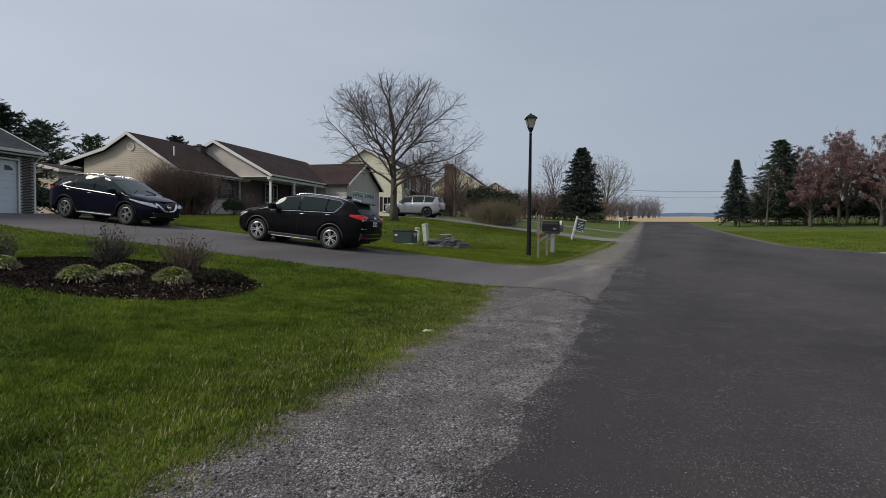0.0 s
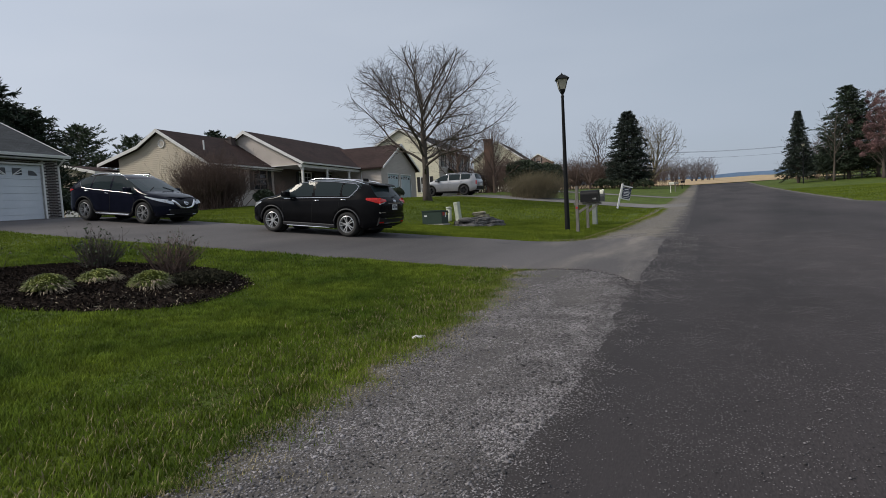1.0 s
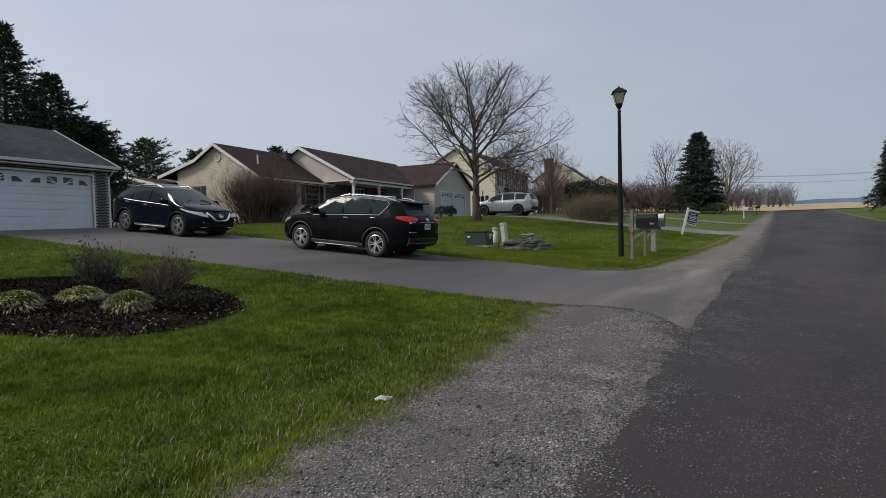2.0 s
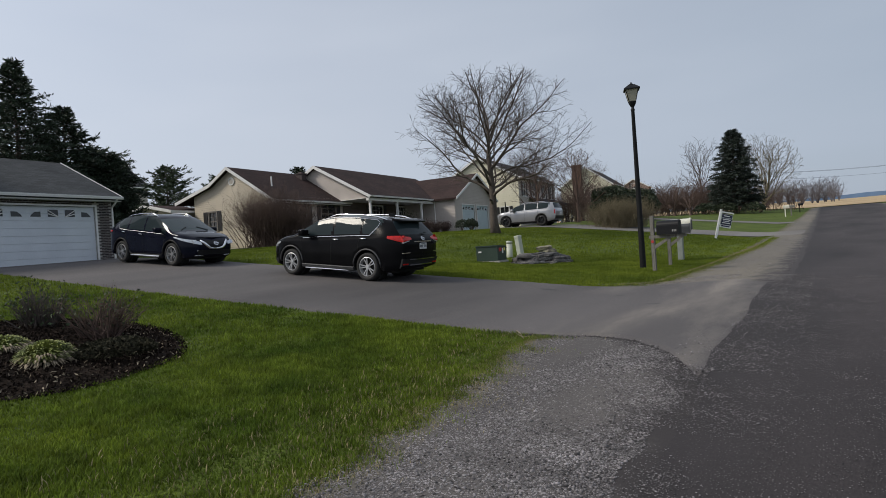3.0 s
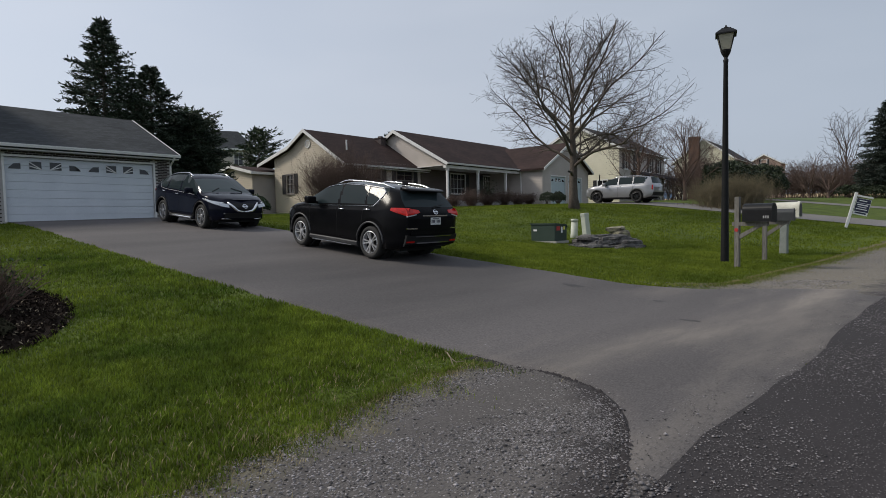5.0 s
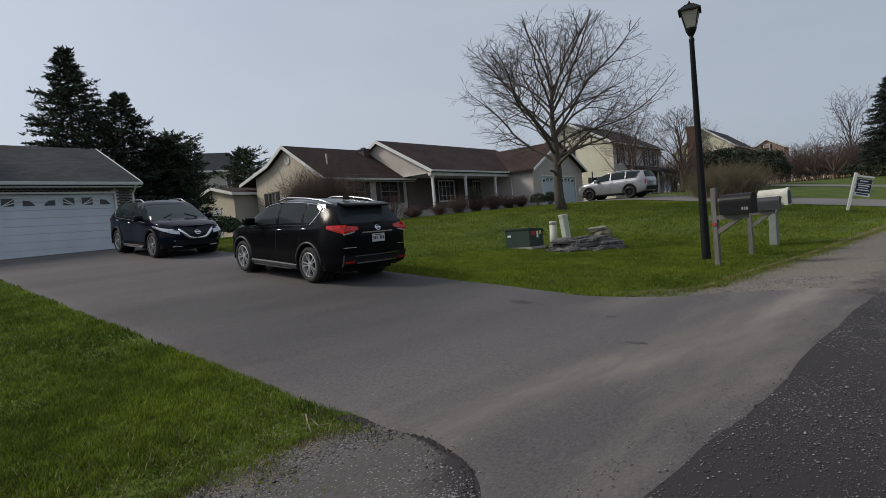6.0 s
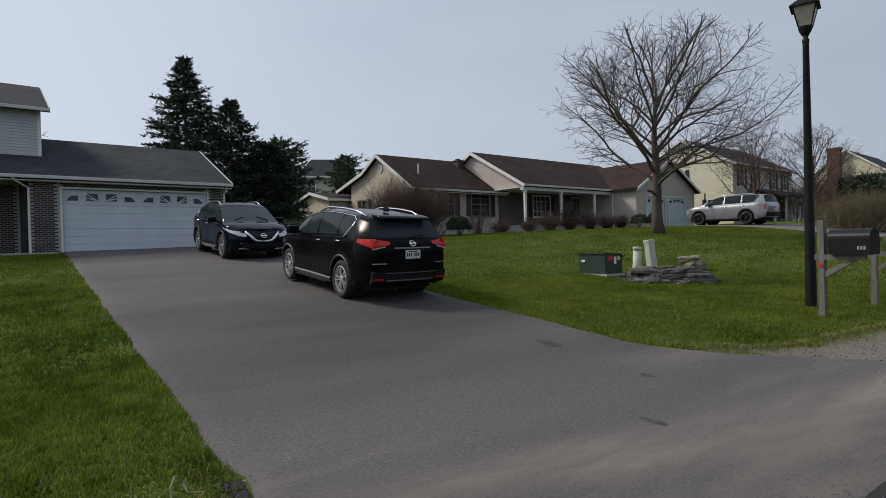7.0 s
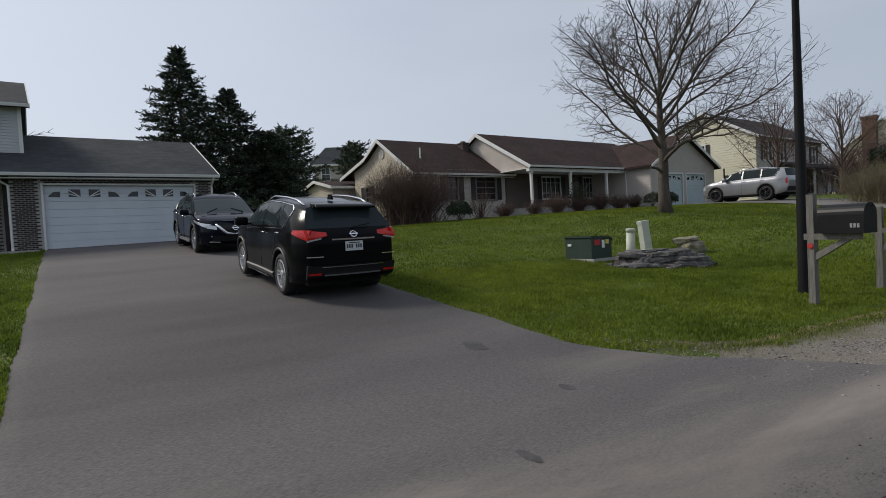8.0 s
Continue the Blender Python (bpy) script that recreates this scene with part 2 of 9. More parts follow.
M_ROAD = edged(asphalt("road_asphalt", (0.055, 0.046, 0.047), (0.018, 0.015, 0.0155), (0.24, 0.22, 0.222), 1.0, 55.0, bare=0.41), (0.030, 0.026, 0.027), (0.075, 0.068, 0.062), 0.075, 0.985, 0.10)
M_DRIVEF = asphalt("old_driveway_asphalt", (0.19, 0.178, 0.168), (0.14, 0.13, 0.122), (0.24, 0.22, 0.21), 0.3, 60.0, bump=0.15)
M_DRIVE = asphalt("driveway_asphalt", (0.112, 0.102, 0.101), (0.062, 0.057, 0.057), (0.18, 0.16, 0.155), 0.2, 70.0, dust=(0.205, 0.182, 0.16), bump=0.13)
M_GRAVEL = edged(asphalt("gravel_bed", (0.115, 0.104, 0.098), (0.064, 0.058, 0.056), (0.32, 0.30, 0.29), 0.8, 40.0), (0.125, 0.112, 0.075), (0.036, 0.031, 0.031), 0.16, 0.80, 0.4)
M_STONE = mat("gravel_stones", (0.225, 0.21, 0.213), (0.105, 0.098, 0.10), rough=0.85, island=0.9, bscale=80, fine=0.25)
M_DIRT = edged(asphalt("shoulder_dirt", (0.165, 0.145, 0.115), (0.115, 0.105, 0.09), (0.28, 0.26, 0.24), 0.8, 45.0), (0.085, 0.082, 0.034), (0.05, 0.044, 0.044), 0.2, 0.78)
M_MULCH = mat("mulch", (0.013, 0.010, 0.0085), (0.026, 0.019, 0.015), scale=4, rough=0.95, spec=0.05, bump=1.0, bscale=45, fine=0.6)
M_BEDB = mat("brown_bed_mulch", (0.14, 0.10, 0.065), (0.075, 0.055, 0.038), scale=2, rough=0.95, bump=1.0, bscale=25, fine=0.5)
M_CHIP = mat("mulch_chips", (0.014, 0.0105, 0.009), (0.032, 0.023, 0.018), rough=0.95, spec=0.05, island=0.7)
M_FIELD = mat("stubble_field", (0.36, 0.25, 0.13), (0.43, 0.32, 0.18), scale=0.03, rough=0.95, fine=0.2, bscale=0.6)
M_CONC = mat("concrete", (0.42, 0.40, 0.37), (0.33, 0.32, 0.3), rough=0.9, bump=0.3, bscale=80, fine=0.12)
# wooded ridge: the blue of distance haze is painted into its colour
M_HILL = mat("haze_blue_hills", (0.17, 0.25, 0.40), (0.14, 0.21, 0.34), scale=0.004, rough=1.0, fine=0.08, bscale=0.03)
M_SHG = shingle("grey_shingles", (0.058, 0.062, 0.066), (0.046, 0.05, 0.054))
M_SHB = shingle("brown_shingles", (0.054, 0.034, 0.031), (0.036, 0.024, 0.022))
M_SHD = shingle("dark_shingles", (0.06, 0.055, 0.058), (0.045, 0.04, 0.045))
M_SHO = shingle("tan_shingles", (0.25, 0.15, 0.11), (0.2, 0.12, 0.09))
M_SIDT = mat("tan_siding", (0.58, 0.505, 0.395), (0.52, 0.455, 0.355), scale=1.2, rough=0.7, bump=0.1, bscale=40, fine=0.06, obj=True)
M_SIDG = mat("greige_siding", (0.52, 0.465, 0.425), (0.47, 0.42, 0.38), scale=1.2, rough=0.7, bump=0.1, bscale=40, fine=0.06, obj=True)
# porch back wall: a darker brown than the other siding of the house
M_PORCH = mat("darker_porch_siding", (0.135, 0.108, 0.092), (0.105, 0.084, 0.072), scale=1.2, rough=0.75, bump=0.1, bscale=40, fine=0.08, obj=True)
M_SIDW = mat("white_siding", (0.56, 0.57, 0.58), (0.5, 0.51, 0.53), scale=1.2, rough=0.65, bump=0.1, bscale=40, fine=0.05, obj=True)
M_SIDY = mat("cream_siding", (0.70, 0.66, 0.51), (0.65, 0.61, 0.47), scale=0.8, rough=0.7, fine=0.05, bscale=20, obj=True)
M_SIDC = mat("pale_cream_siding", (0.62, 0.58, 0.44), (0.57, 0.53, 0.4), scale=0.8, rough=0.7, fine=0.05, bscale=20, obj=True)
M_SIDP = mat("dull_pink_siding", (0.36, 0.26, 0.22), (0.32, 0.23, 0.19), scale=0.8, rough=0.75, fine=0.05, bscale=20, obj=True)
M_WHITE = mat("white_trim", (0.78, 0.77, 0.75), (0.7, 0.69, 0.67), scale=2.0, rough=0.55, fine=0.05, bscale=30, obj=True)
M_DOORB = mat("pale_blue_door_paint", (0.52, 0.60, 0.63), (0.47, 0.55, 0.58), scale=1.3, rough=0.5, fine=0.03, bscale=25, obj=True)
M_DOORW = mat("white_door_paint", (0.68, 0.72, 0.77), (0.62, 0.66, 0.71), scale=1.3, rough=0.5, fine=0.03, bscale=25, obj=True)
M_SHUT = mat("dark_shutters", (0.02, 0.02, 0.022), (0.028, 0.027, 0.03), rough=0.6, obj=True)
M_BRICK = mat("dark_brick", (0.075, 0.054, 0.05), (0.04, 0.034, 0.036), scale=6, rough=0.9, bump=0.4, bscale=90, fine=0.25, rand=0.5, island=0.3)
M_BRICKR = mat("red_brick", (0.16, 0.088, 0.062), (0.12, 0.068, 0.05), scale=4, rough=0.9, bump=0.4, bscale=60, fine=0.25, rand=0.25, island=0.3)
M_MORTAR = mat("mortar", (0.46, 0.44, 0.42), (0.38, 0.365, 0.35), scale=5, rough=0.95, bump=0.3, bscale=120, fine=0.15)
M_TAUPE = mat("taupe_trim", (0.2, 0.18, 0.16), (0.17, 0.15, 0.135), rough=0.6, obj=True)
M_GLASS = glassy("window_glass", (0.018, 0.02, 0.024))
M_DARK = mat("dark_void", (0.012, 0.012, 0.012), rough=0.95, fine=0.1)
M_BLACK = mat("black_metal", (0.009, 0.009, 0.010), (0.013, 0.013, 0.014), scale=8, spec=0.2, rough=0.55, fine=0.2, obj=True)
M_LENS = glassy("frosted_lamp_glass", (0.36, 0.34, 0.27), 0.35)
M_WOOD = mat("weathered_wood", (0.20, 0.188, 0.17), (0.12, 0.112, 0.098), scale=6, rough=0.9, bump=0.6, bscale=50, fine=0.3, stretch=(6, 6, 0.6), obj=True)
M_FENCE = mat("dark_fence_wood", (0.05, 0.042, 0.036), (0.035, 0.03, 0.026), scale=5, rough=0.9, fine=0.3, bscale=40, stretch=(4, 4, 0.5), obj=True)
M_BARK = mat("grey_bark", (0.105, 0.085, 0.07), (0.07, 0.055, 0.046), scale=7, rough=0.95, bump=1.0, bscale=40, fine=0.35, stretch=(1, 1, 0.3))
M_TWIG = mat("bare_twigs", (0.085, 0.068, 0.06), (0.06, 0.048, 0.042), scale=2, rough=0.9, fine=0.2)
# twig brown lightened and greyed: distance haze mixed into the colour
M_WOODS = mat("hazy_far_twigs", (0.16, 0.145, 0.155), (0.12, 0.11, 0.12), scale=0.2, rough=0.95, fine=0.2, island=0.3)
M_TWIGR = mat("reddish_twigs", (0.115, 0.075, 0.06), (0.085, 0.055, 0.045), scale=2, rough=0.9, fine=0.2, island=0.3)
M_TWIGO = mat("olive_brown_twigs", (0.165, 0.138, 0.082), (0.12, 0.10, 0.06), scale=2, rough=0.9, fine=0.2, island=0.3)
M_BUDS = mat("red_buds", (0.20, 0.108, 0.106), (0.115, 0.068, 0.066), scale=0.5, rough=0.8, island=0.35)
M_BLOSS = mat("pale_blossom", (0.55, 0.5, 0.47), (0.35, 0.36, 0.28), scale=0.8, rough=0.8, island=0.3)
M_NEEDLE = mat("conifer_needles", (0.028, 0.045, 0.022), (0.016, 0.028, 0.015), scale=0.8, rough=0.75, island=0.4)
M_NEEDLEB = mat("blue_green_needles", (0.024, 0.036, 0.025), (0.013, 0.021, 0.015), scale=0.5, rough=0.75, island=0.4)
M_PINE = mat("pine_needles", (0.05, 0.075, 0.032), (0.03, 0.048, 0.02), scale=0.8, rough=0.75, island=0.4)
M_BOX = mat("evergreen_leaves", (0.02, 0.03, 0.015), (0.035, 0.05, 0.02), scale=3, rough=0.7, island=0.4)
M_JUN = mat("dark_olive_leaves", (0.026, 0.025, 0.016), (0.045, 0.042, 0.026), scale=5, rough=0.85, spec=0.1, island=0.4)
M_SEDUM = mat("yellow_green_leaves", (0.24, 0.265, 0.065), (0.15, 0.18, 0.045), scale=6, rough=0.7, island=0.35)
M_STRAW = mat("straw_leaves", (0.33, 0.275, 0.19), (0.24, 0.19, 0.13), scale=6, rough=0.85, island=0.3)
M_ROCK = mat("flat_grey_stone", (0.135, 0.128, 0.122), (0.048, 0.045, 0.044), scale=5, rough=0.9, bump=1.0, bscale=25, fine=0.4, rand=0.2)
M_ROCKT = mat("lichened_stone", (0.27, 0.25, 0.17), (0.12, 0.105, 0.085), scale=5, rough=0.9, bump=0.8, bscale=30, fine=0.35)
M_GREENB = mat("green_steel", (0.018, 0.038, 0.028), (0.025, 0.046, 0.035), scale=3, rough=0.5, fine=0.1, obj=True)
M_PED = mat("pale_green_plastic", (0.50, 0.52, 0.44), (0.42, 0.44, 0.36), scale=4, rough=0.6, fine=0.08, obj=True)
M_RED = mat("red_paint", (0.45, 0.03, 0.03), rough=0.5, obj=True)
M_YEL = mat("yellow_label", (0.6, 0.55, 0.1), rough=0.6, obj=True)
M_MBB = mat("black_mailbox_paint", (0.008, 0.008, 0.009), (0.012, 0.012, 0.013), scale=6, spec=0.22, rough=0.42, fine=0.15, obj=True)
M_MBG = mat("grey_mailbox_paint", (0.045, 0.047, 0.049), (0.032, 0.034, 0.036), scale=6, rough=0.5, fine=0.15, obj=True)
M_MBW = mat("dirty_white_plastic", (0.62, 0.61, 0.52), (0.5, 0.49, 0.41), scale=5, rough=0.6, fine=0.1, obj=True)
M_MBP = mat("grey_green_plastic", (0.23, 0.25, 0.23), (0.18, 0.2, 0.18), scale=5, rough=0.6, fine=0.1, obj=True)
M_WORN = mat("worn_grey_print", (0.30, 0.30, 0.30), (0.2, 0.2, 0.2), scale=30, rough=0.6, obj=True)
M_NAVY = mat("navy_sign_print", (0.02, 0.025, 0.055), rough=0.5, obj=True)
M_PRINT = mat("white_print", (0.78, 0.78, 0.78), rough=0.5, obj=True)
M_PAINTB = mat("black_car_paint", (0.005, 0.005, 0.006), (0.007, 0.007, 0.008), rough=0.17, coat=0.0, spec=0.07, fine=0.05, obj=True)
M_PAINTN = mat("blue_black_car_paint", (0.006, 0.007, 0.014), (0.008, 0.009, 0.018), rough=0.10, coat=0.0, spec=0.11, fine=0.05, obj=True)
M_PAINTS = mat("silver_car_paint", (0.34, 0.34, 0.35), (0.31, 0.31, 0.32), rough=0.3, metal=0.6, coat=1.0, fine=0.03, obj=True)
M_PLAST = mat("black_plastic", (0.011, 0.011, 0.012), (0.015, 0.015, 0.016), spec=0.25, rough=0.6, fine=0.1, obj=True)
M_TYRE = mat("tyre_rubber", (0.018, 0.018, 0.018), (0.026, 0.025, 0.024), rough=0.85, fine=0.2, obj=True)
M_RIM = mat("alloy_rim", (0.62, 0.62, 0.63), (0.55, 0.55, 0.56), rough=0.3, metal=0.6, fine=0.04, obj=True)
M_RIMG = mat("machined_grey_rim", (0.46, 0.46, 0.47), (0.30, 0.30, 0.31), rough=0.35, metal=0.6, obj=True)
M_RIMD = mat("dark_alloy_rim", (0.06, 0.06, 0.065), rough=0.35, metal=0.7, obj=True)
M_CHROME = mat("chrome", (0.8, 0.8, 0.82), (0.76, 0.76, 0.78), rough=0.14, metal=1.0, fine=0.02, obj=True)
M_TRIMD = mat("dull_chrome", (0.30, 0.30, 0.31), (0.24, 0.24, 0.25), rough=0.3, metal=1.0, fine=0.02, obj=True)
M_CGLASS = glassy("dark_car_glass", (0.024, 0.033, 0.036), 0.03, 0.08)
M_CGLASSB = glassy("tinted_windscreen", (0.03, 0.045, 0.047), 0.02, 0.26)
M_TAIL = mat("red_lamp_lens", (0.62, 0.018, 0.014), (0.42, 0.010, 0.008), scale=12, rough=0.2, coat=0.3, spec=0.3, fine=0.05, obj=True)
M_HEAD = mat("clear_lamp_lens", (0.6, 0.62, 0.65), (0.45, 0.47, 0.5), scale=14, rough=0.12, metal=0.4, coat=1.0, obj=True)
M_PLATE = mat("plate_face", (0.62, 0.62, 0.6), (0.55, 0.56, 0.58), rough=0.5, obj=True)
M_BARS = mat("dark_print", (0.03, 0.03, 0.06), rough=0.5, obj=True)
M_CABLE = mat("cable", (0.02, 0.02, 0.02), rough=0.7)

# ---- building helpers ----
def finish(bm, name, material, smooth=False):
    me = bpy.data.meshes.new(name)
    bm.normal_update()
    bm.to_mesh(me)
    bm.free()
    for m in (material if isinstance(material, (list, tuple)) else [material]):
        me.materials.append(m)
    if smooth:
        me.polygons.foreach_set("use_smooth", [True] * len(me.polygons))
    return me


def part(name, bm, material, parent=None, label="", smooth=False, m=None):
    """Links a bmesh as one mesh object under a thing or a part."""
    ob = new(name, finish(bm, name, material, smooth))
    ob.parent = parent
    if m is not None:
        ob.matrix_basis = m
    return tagged(ob, label)


def thing(name, m, label, category, group="", kind=""):
    ob = new(name)
    ob.empty_display_size = 0.2
    ob.matrix_basis = m
    return tagged(ob, label, category, group, kind)


def np_mesh(name, verts, faces, material, smooth=False):
    """A mesh from arrays: verts (n, 3), faces (m, 3 or 4)."""
    me = bpy.data.meshes.new(name)
    verts, faces = np.asarray(verts, np.float32), np.asarray(faces, np.int32)
    k = faces.shape[1]
    me.vertices.add(len(verts))
    me.vertices.foreach_set("co", verts.ravel())
    me.loops.add(faces.size)
    me.loops.foreach_set("vertex_index", faces.ravel())
    me.polygons.add(len(faces))
    me.polygons.foreach_set("loop_start", np.arange(0, faces.size, k, dtype=np.int32))
    if smooth:
        me.polygons.foreach_set("use_smooth", np.ones(len(faces), bool))
    me.materials.append(material)
    me.update(calc_edges=True)
    me.validate()
    return me


def box(bm, x0, x1, y0, y1, z0, z1):
    v = [bm.verts.new(p) for p in ((x0, y0, z0), (x1, y0, z0), (x1, y1, z0), (x0, y1, z0), (x0, y0, z1), (x1, y0, z1), (x1, y1, z1), (x0, y1, z1))]
    for f in ((3, 2, 1, 0), (4, 5, 6, 7), (0, 1, 5, 4), (1, 2, 6, 5), (2, 3, 7, 6), (3, 0, 4, 7)):
        bm.faces.new([v[i] for i in f])
    return v


def bevelled(bm, width, segments=2):
    bmesh.ops.bevel(bm, geom=[e for e in bm.edges if e.calc_face_angle(0) > 0.6], offset=width, segments=segments, affect="EDGES", profile=0.5)
    return bm


def prism(bm, poly, axis, a, b):
    """A polygon of (p, q) pairs drawn out along an axis: x takes (y, z), y takes (x, z), z takes (x, y)."""
    put = {"x": lambda p, q, r: (r, p, q), "y": lambda p, q, r: (p, r, q), "z": lambda p, q, r: (p, q, r)}[axis]
    lo, hi = [bm.verts.new(put(p, q, a)) for p, q in poly], [bm.verts.new(put(p, q, b)) for p, q in poly]
    n = len(poly)
    bm.faces.new(lo), bm.faces.new(hi[::-1])
    for i in range(n):
        bm.faces.new((lo[i], hi[i], hi[(i + 1) % n], lo[(i + 1) % n]))
    bmesh.ops.recalc_face_normals(bm, faces=bm.faces)


def rings(bm, sections, closed=True, cap=True):
    """Joins rings of points with quads."""
    vs = [[bm.verts.new(p) for p in s] for s in sections]
    n = len(vs[0])
    for a, b in zip(vs, vs[1:]):
        for i in range(n if closed else n - 1):
            bm.faces.new((a[i], a[(i + 1) % n], b[(i + 1) % n], b[i]))
    if cap and closed:
        bm.faces.new(vs[0][::-1]), bm.faces.new(vs[-1])
    return vs


def lathe(bm, profile, n=20, at=(0, 0, 0), axis="z", cap=True):
    """A turned shape from (radius, height) pairs."""
    out = []
    for r, h in profile:
        ring = []
        for i in range(n):
            a = 2 * math.pi * i / n
            p = (r * math.cos(a), r * math.sin(a), h)
            if axis == "y":
                p = (p[0], h, p[1])
            if axis == "x":
                p = (h, p[0], p[1])
            ring.append((p[0] + at[0], p[1] + at[1], p[2] + at[2]))
        out.append(ring)
    rings(bm, out, cap=cap)
    bmesh.ops.recalc_face_normals(bm, faces=bm.faces)


def pipe(bm, pts, r, n=6):
    """A round bar along points; r is one radius or one a point."""
    pts = [Vector(p) for p in pts]
    rs = r if isinstance(r, (list, tuple)) else [r] * len(pts)
    secs = []
    for i, p in enumerate(pts):
        d = (pts[min(i + 1, len(pts) - 1)] - pts[max(i - 1, 0)]).normalized()
        a = d.orthogonal().normalized() if i == 0 else (last - d * last.dot(d)).normalized()
        last = a
        b = d.cross(a)
        secs.append([p + (a * math.cos(2 * math.pi * k / n) + b * math.sin(2 * math.pi * k / n)) * rs[i] for k in range(n)])
    rings(bm, secs)


def fresh():
    return bmesh.new()


def tubes(segs):
    """Tapered tubes for many limbs at once: rows of p0, p1, r0, r1. Returns verts and quads."""
    segs = np.asarray(segs, float)
    V, F, base = [], [], 0
    rmax = segs[:, 6]
    for lo, hi, n in ((0.03, 99, 7), (0.009, 0.03, 4), (0, 0.009, 3)):
        s = segs[(rmax >= lo) & (rmax < hi)]
        if not len(s):
            continue
        p0, p1, r0, r1 = s[:, 0:3], s[:, 3:6], s[:, 6], s[:, 7]
        d = p1 - p0
        d /= np.linalg.norm(d, axis=1, keepdims=True) + 1e-9
        ref = np.where(np.abs(d[:, 2:3]) > 0.9, [[1.0, 0, 0]], [[0, 0, 1.0]])
        a = np.cross(d, ref)
        a /= np.linalg.norm(a, axis=1, keepdims=True) + 1e-9
        b = np.cross(d, a)
        ang = 2 * np.pi * np.arange(n) / n
        off = a[:, None, :] * np.cos(ang)[None, :, None] + b[:, None, :] * np.sin(ang)[None, :, None]
        v = np.concatenate([p0[:, None] + off * r0[:, None, None], p1[:, None] + off * r1[:, None, None]], 1)
        k = np.arange(n)
        f = np.stack([k, (k + 1) % n, n + (k + 1) % n, n + k], 1)
        F.append((f[None] + (base + 2 * n * np.arange(len(s)))[:, None, None]).reshape(-1, 4))
        V.append(v.reshape(-1, 3))
        base += v.shape[0] * v.shape[1]
    return np.concatenate(V), np.concatenate(F)


def sm(x, a, b):
    x = min(1.0, max(0.0, (x - a) / (b - a)))
    return x * x * (3 - 2 * x)


# ---- the lie of the land: the road climbs gently ahead, the lots rise beside it ----
def land(x, y):
    yc = max(-40.0, min(y, 130.0))
    z = 0.013 * yc + 0.0001 * max(0.0, yc) ** 2
    if y > 130:
        z += 0.030 * (min(y, 330.0) - 130) - 0.00002 * max(0.0, y - 330.0) ** 1.5
    d = -x - 2.9
    if d > 0:
        r = (0.087 + 0.033 * sm(y, 24, 34)) * d
        r = r if r < 1.4 else 1.8 - 0.4 * math.exp(-(r - 1.4) / 0.4)
        z += (r - 0.12 * sm(d, 0, 3) * (1 - sm(y, 9, 13)) * (1 - sm(d, 9, 14))) * (1 - 0.6 * sm(y, 60, 130))
    z -= 0.24 * math.exp(-((x + 9.4) / 4.6) ** 2 - ((y - 25.0) / 3.3) ** 2)      # a shallow dip round the utility boxes
    if x > 9.5:
        z += 0.01 * min(x - 9.5, 60.0)
    return z


def at(x, y, dz=0.0, rz=0.0):
    return pose(x, y, land(x, y) + dz, 0, 0, rz)


def sheet(name, xs, ys, lift, material, label, category, feather=False):
    """A strip of the land's surface between left(y) and right(y) edges given by xs."""
    bm = fresh()
    rows, share = [], []
    for j, y in enumerate(ys):
        x0, x1, n = xs(y)
        row = []
        share += [i / n for i in range(n + 1)]
        for i in range(n + 1):
            x = x0 + (x1 - x0) * i / n
            z = land(x, y) + (lift if not feather or 1 < i < n - 1 else (-0.03, lift * 0.55)[i] if i < 2 else (0.027, 0.018)[i - n + 1])
            py = y + (0.5 * (1 - j / 6) * noise.noise(Vector((x * 1.1, 3.7, 1.3))) if feather and j < 6 else 0.0)
            z -= 0.03 * (1 - j / 3) if feather and j < 3 else 0.0        # the first rows run out under what lies before them
            row.append(bm.verts.new((x, py, z)))
        rows.append(row)
    for a, b in zip(rows, rows[1:]):
        for i in range(len(a) - 1):
            bm.faces.new((a[i], a[i + 1], b[i + 1], b[i]))
    ob = part(name, bm, material, None, label, smooth=True)
    ob.data.attributes.new("across", "FLOAT", "POINT").data.foreach_set("value", share)
    return tagged(ob, label, category, kind="structure")


def steps(a, b, d):
    n = max(1, round((b - a) / d))
    return [a + (b - a) * i / n for i in range(n + 1)]

# ---- ground, road, driveways ----
def wob(t, s=1.0, seed=0.0):
    return noise.noise(Vector((t * s, seed * 7.3, 0.37)))


def spaced(limit, fine, reach, grow=1.18):
    """Coordinates from -limit to limit, dense within reach."""
    out, d, x = [0.0], fine, 0.0
    while x < limit:
        d = d if x < reach else d * grow
        x += d
        out.append(x)
    return [-v for v in out[:0:-1]] + out


def build_ground():
    xs, ys = spaced(2600, 0.8, 45), [y + 25 for y in spaced(2600, 1.0, 70)]
    verts = [(x, y, land(x, y)) for y in ys for x in xs]
    n = len(xs)
    faces = [(j * n + i, j * n + i + 1, (j + 1) * n + i + 1, (j + 1) * n + i) for j in range(len(ys) - 1) for i in range(n - 1)]
    ob = new("ground", np_mesh("ground", verts, faces, M_LAWN, smooth=True))
    tagged(ob, "uneven green lawn rising from the road to the houses", "ground", kind="structure")


def road_left(y):
    return -0.32 - 0.006 * max(0.0, y - 14) + 0.09 * wob(y, 0.8, 1) + 0.05 * wob(y, 3.1, 2)


def road_right(y):
    """The far edge widens into the mouth of the driveway across the road."""
    return 8.05 + 0.12 * wob(y, 0.5, 9) + 2.7 * (1 - sm(y, 31.0, 40.0)) * sm(y, 18.0, 26.0)


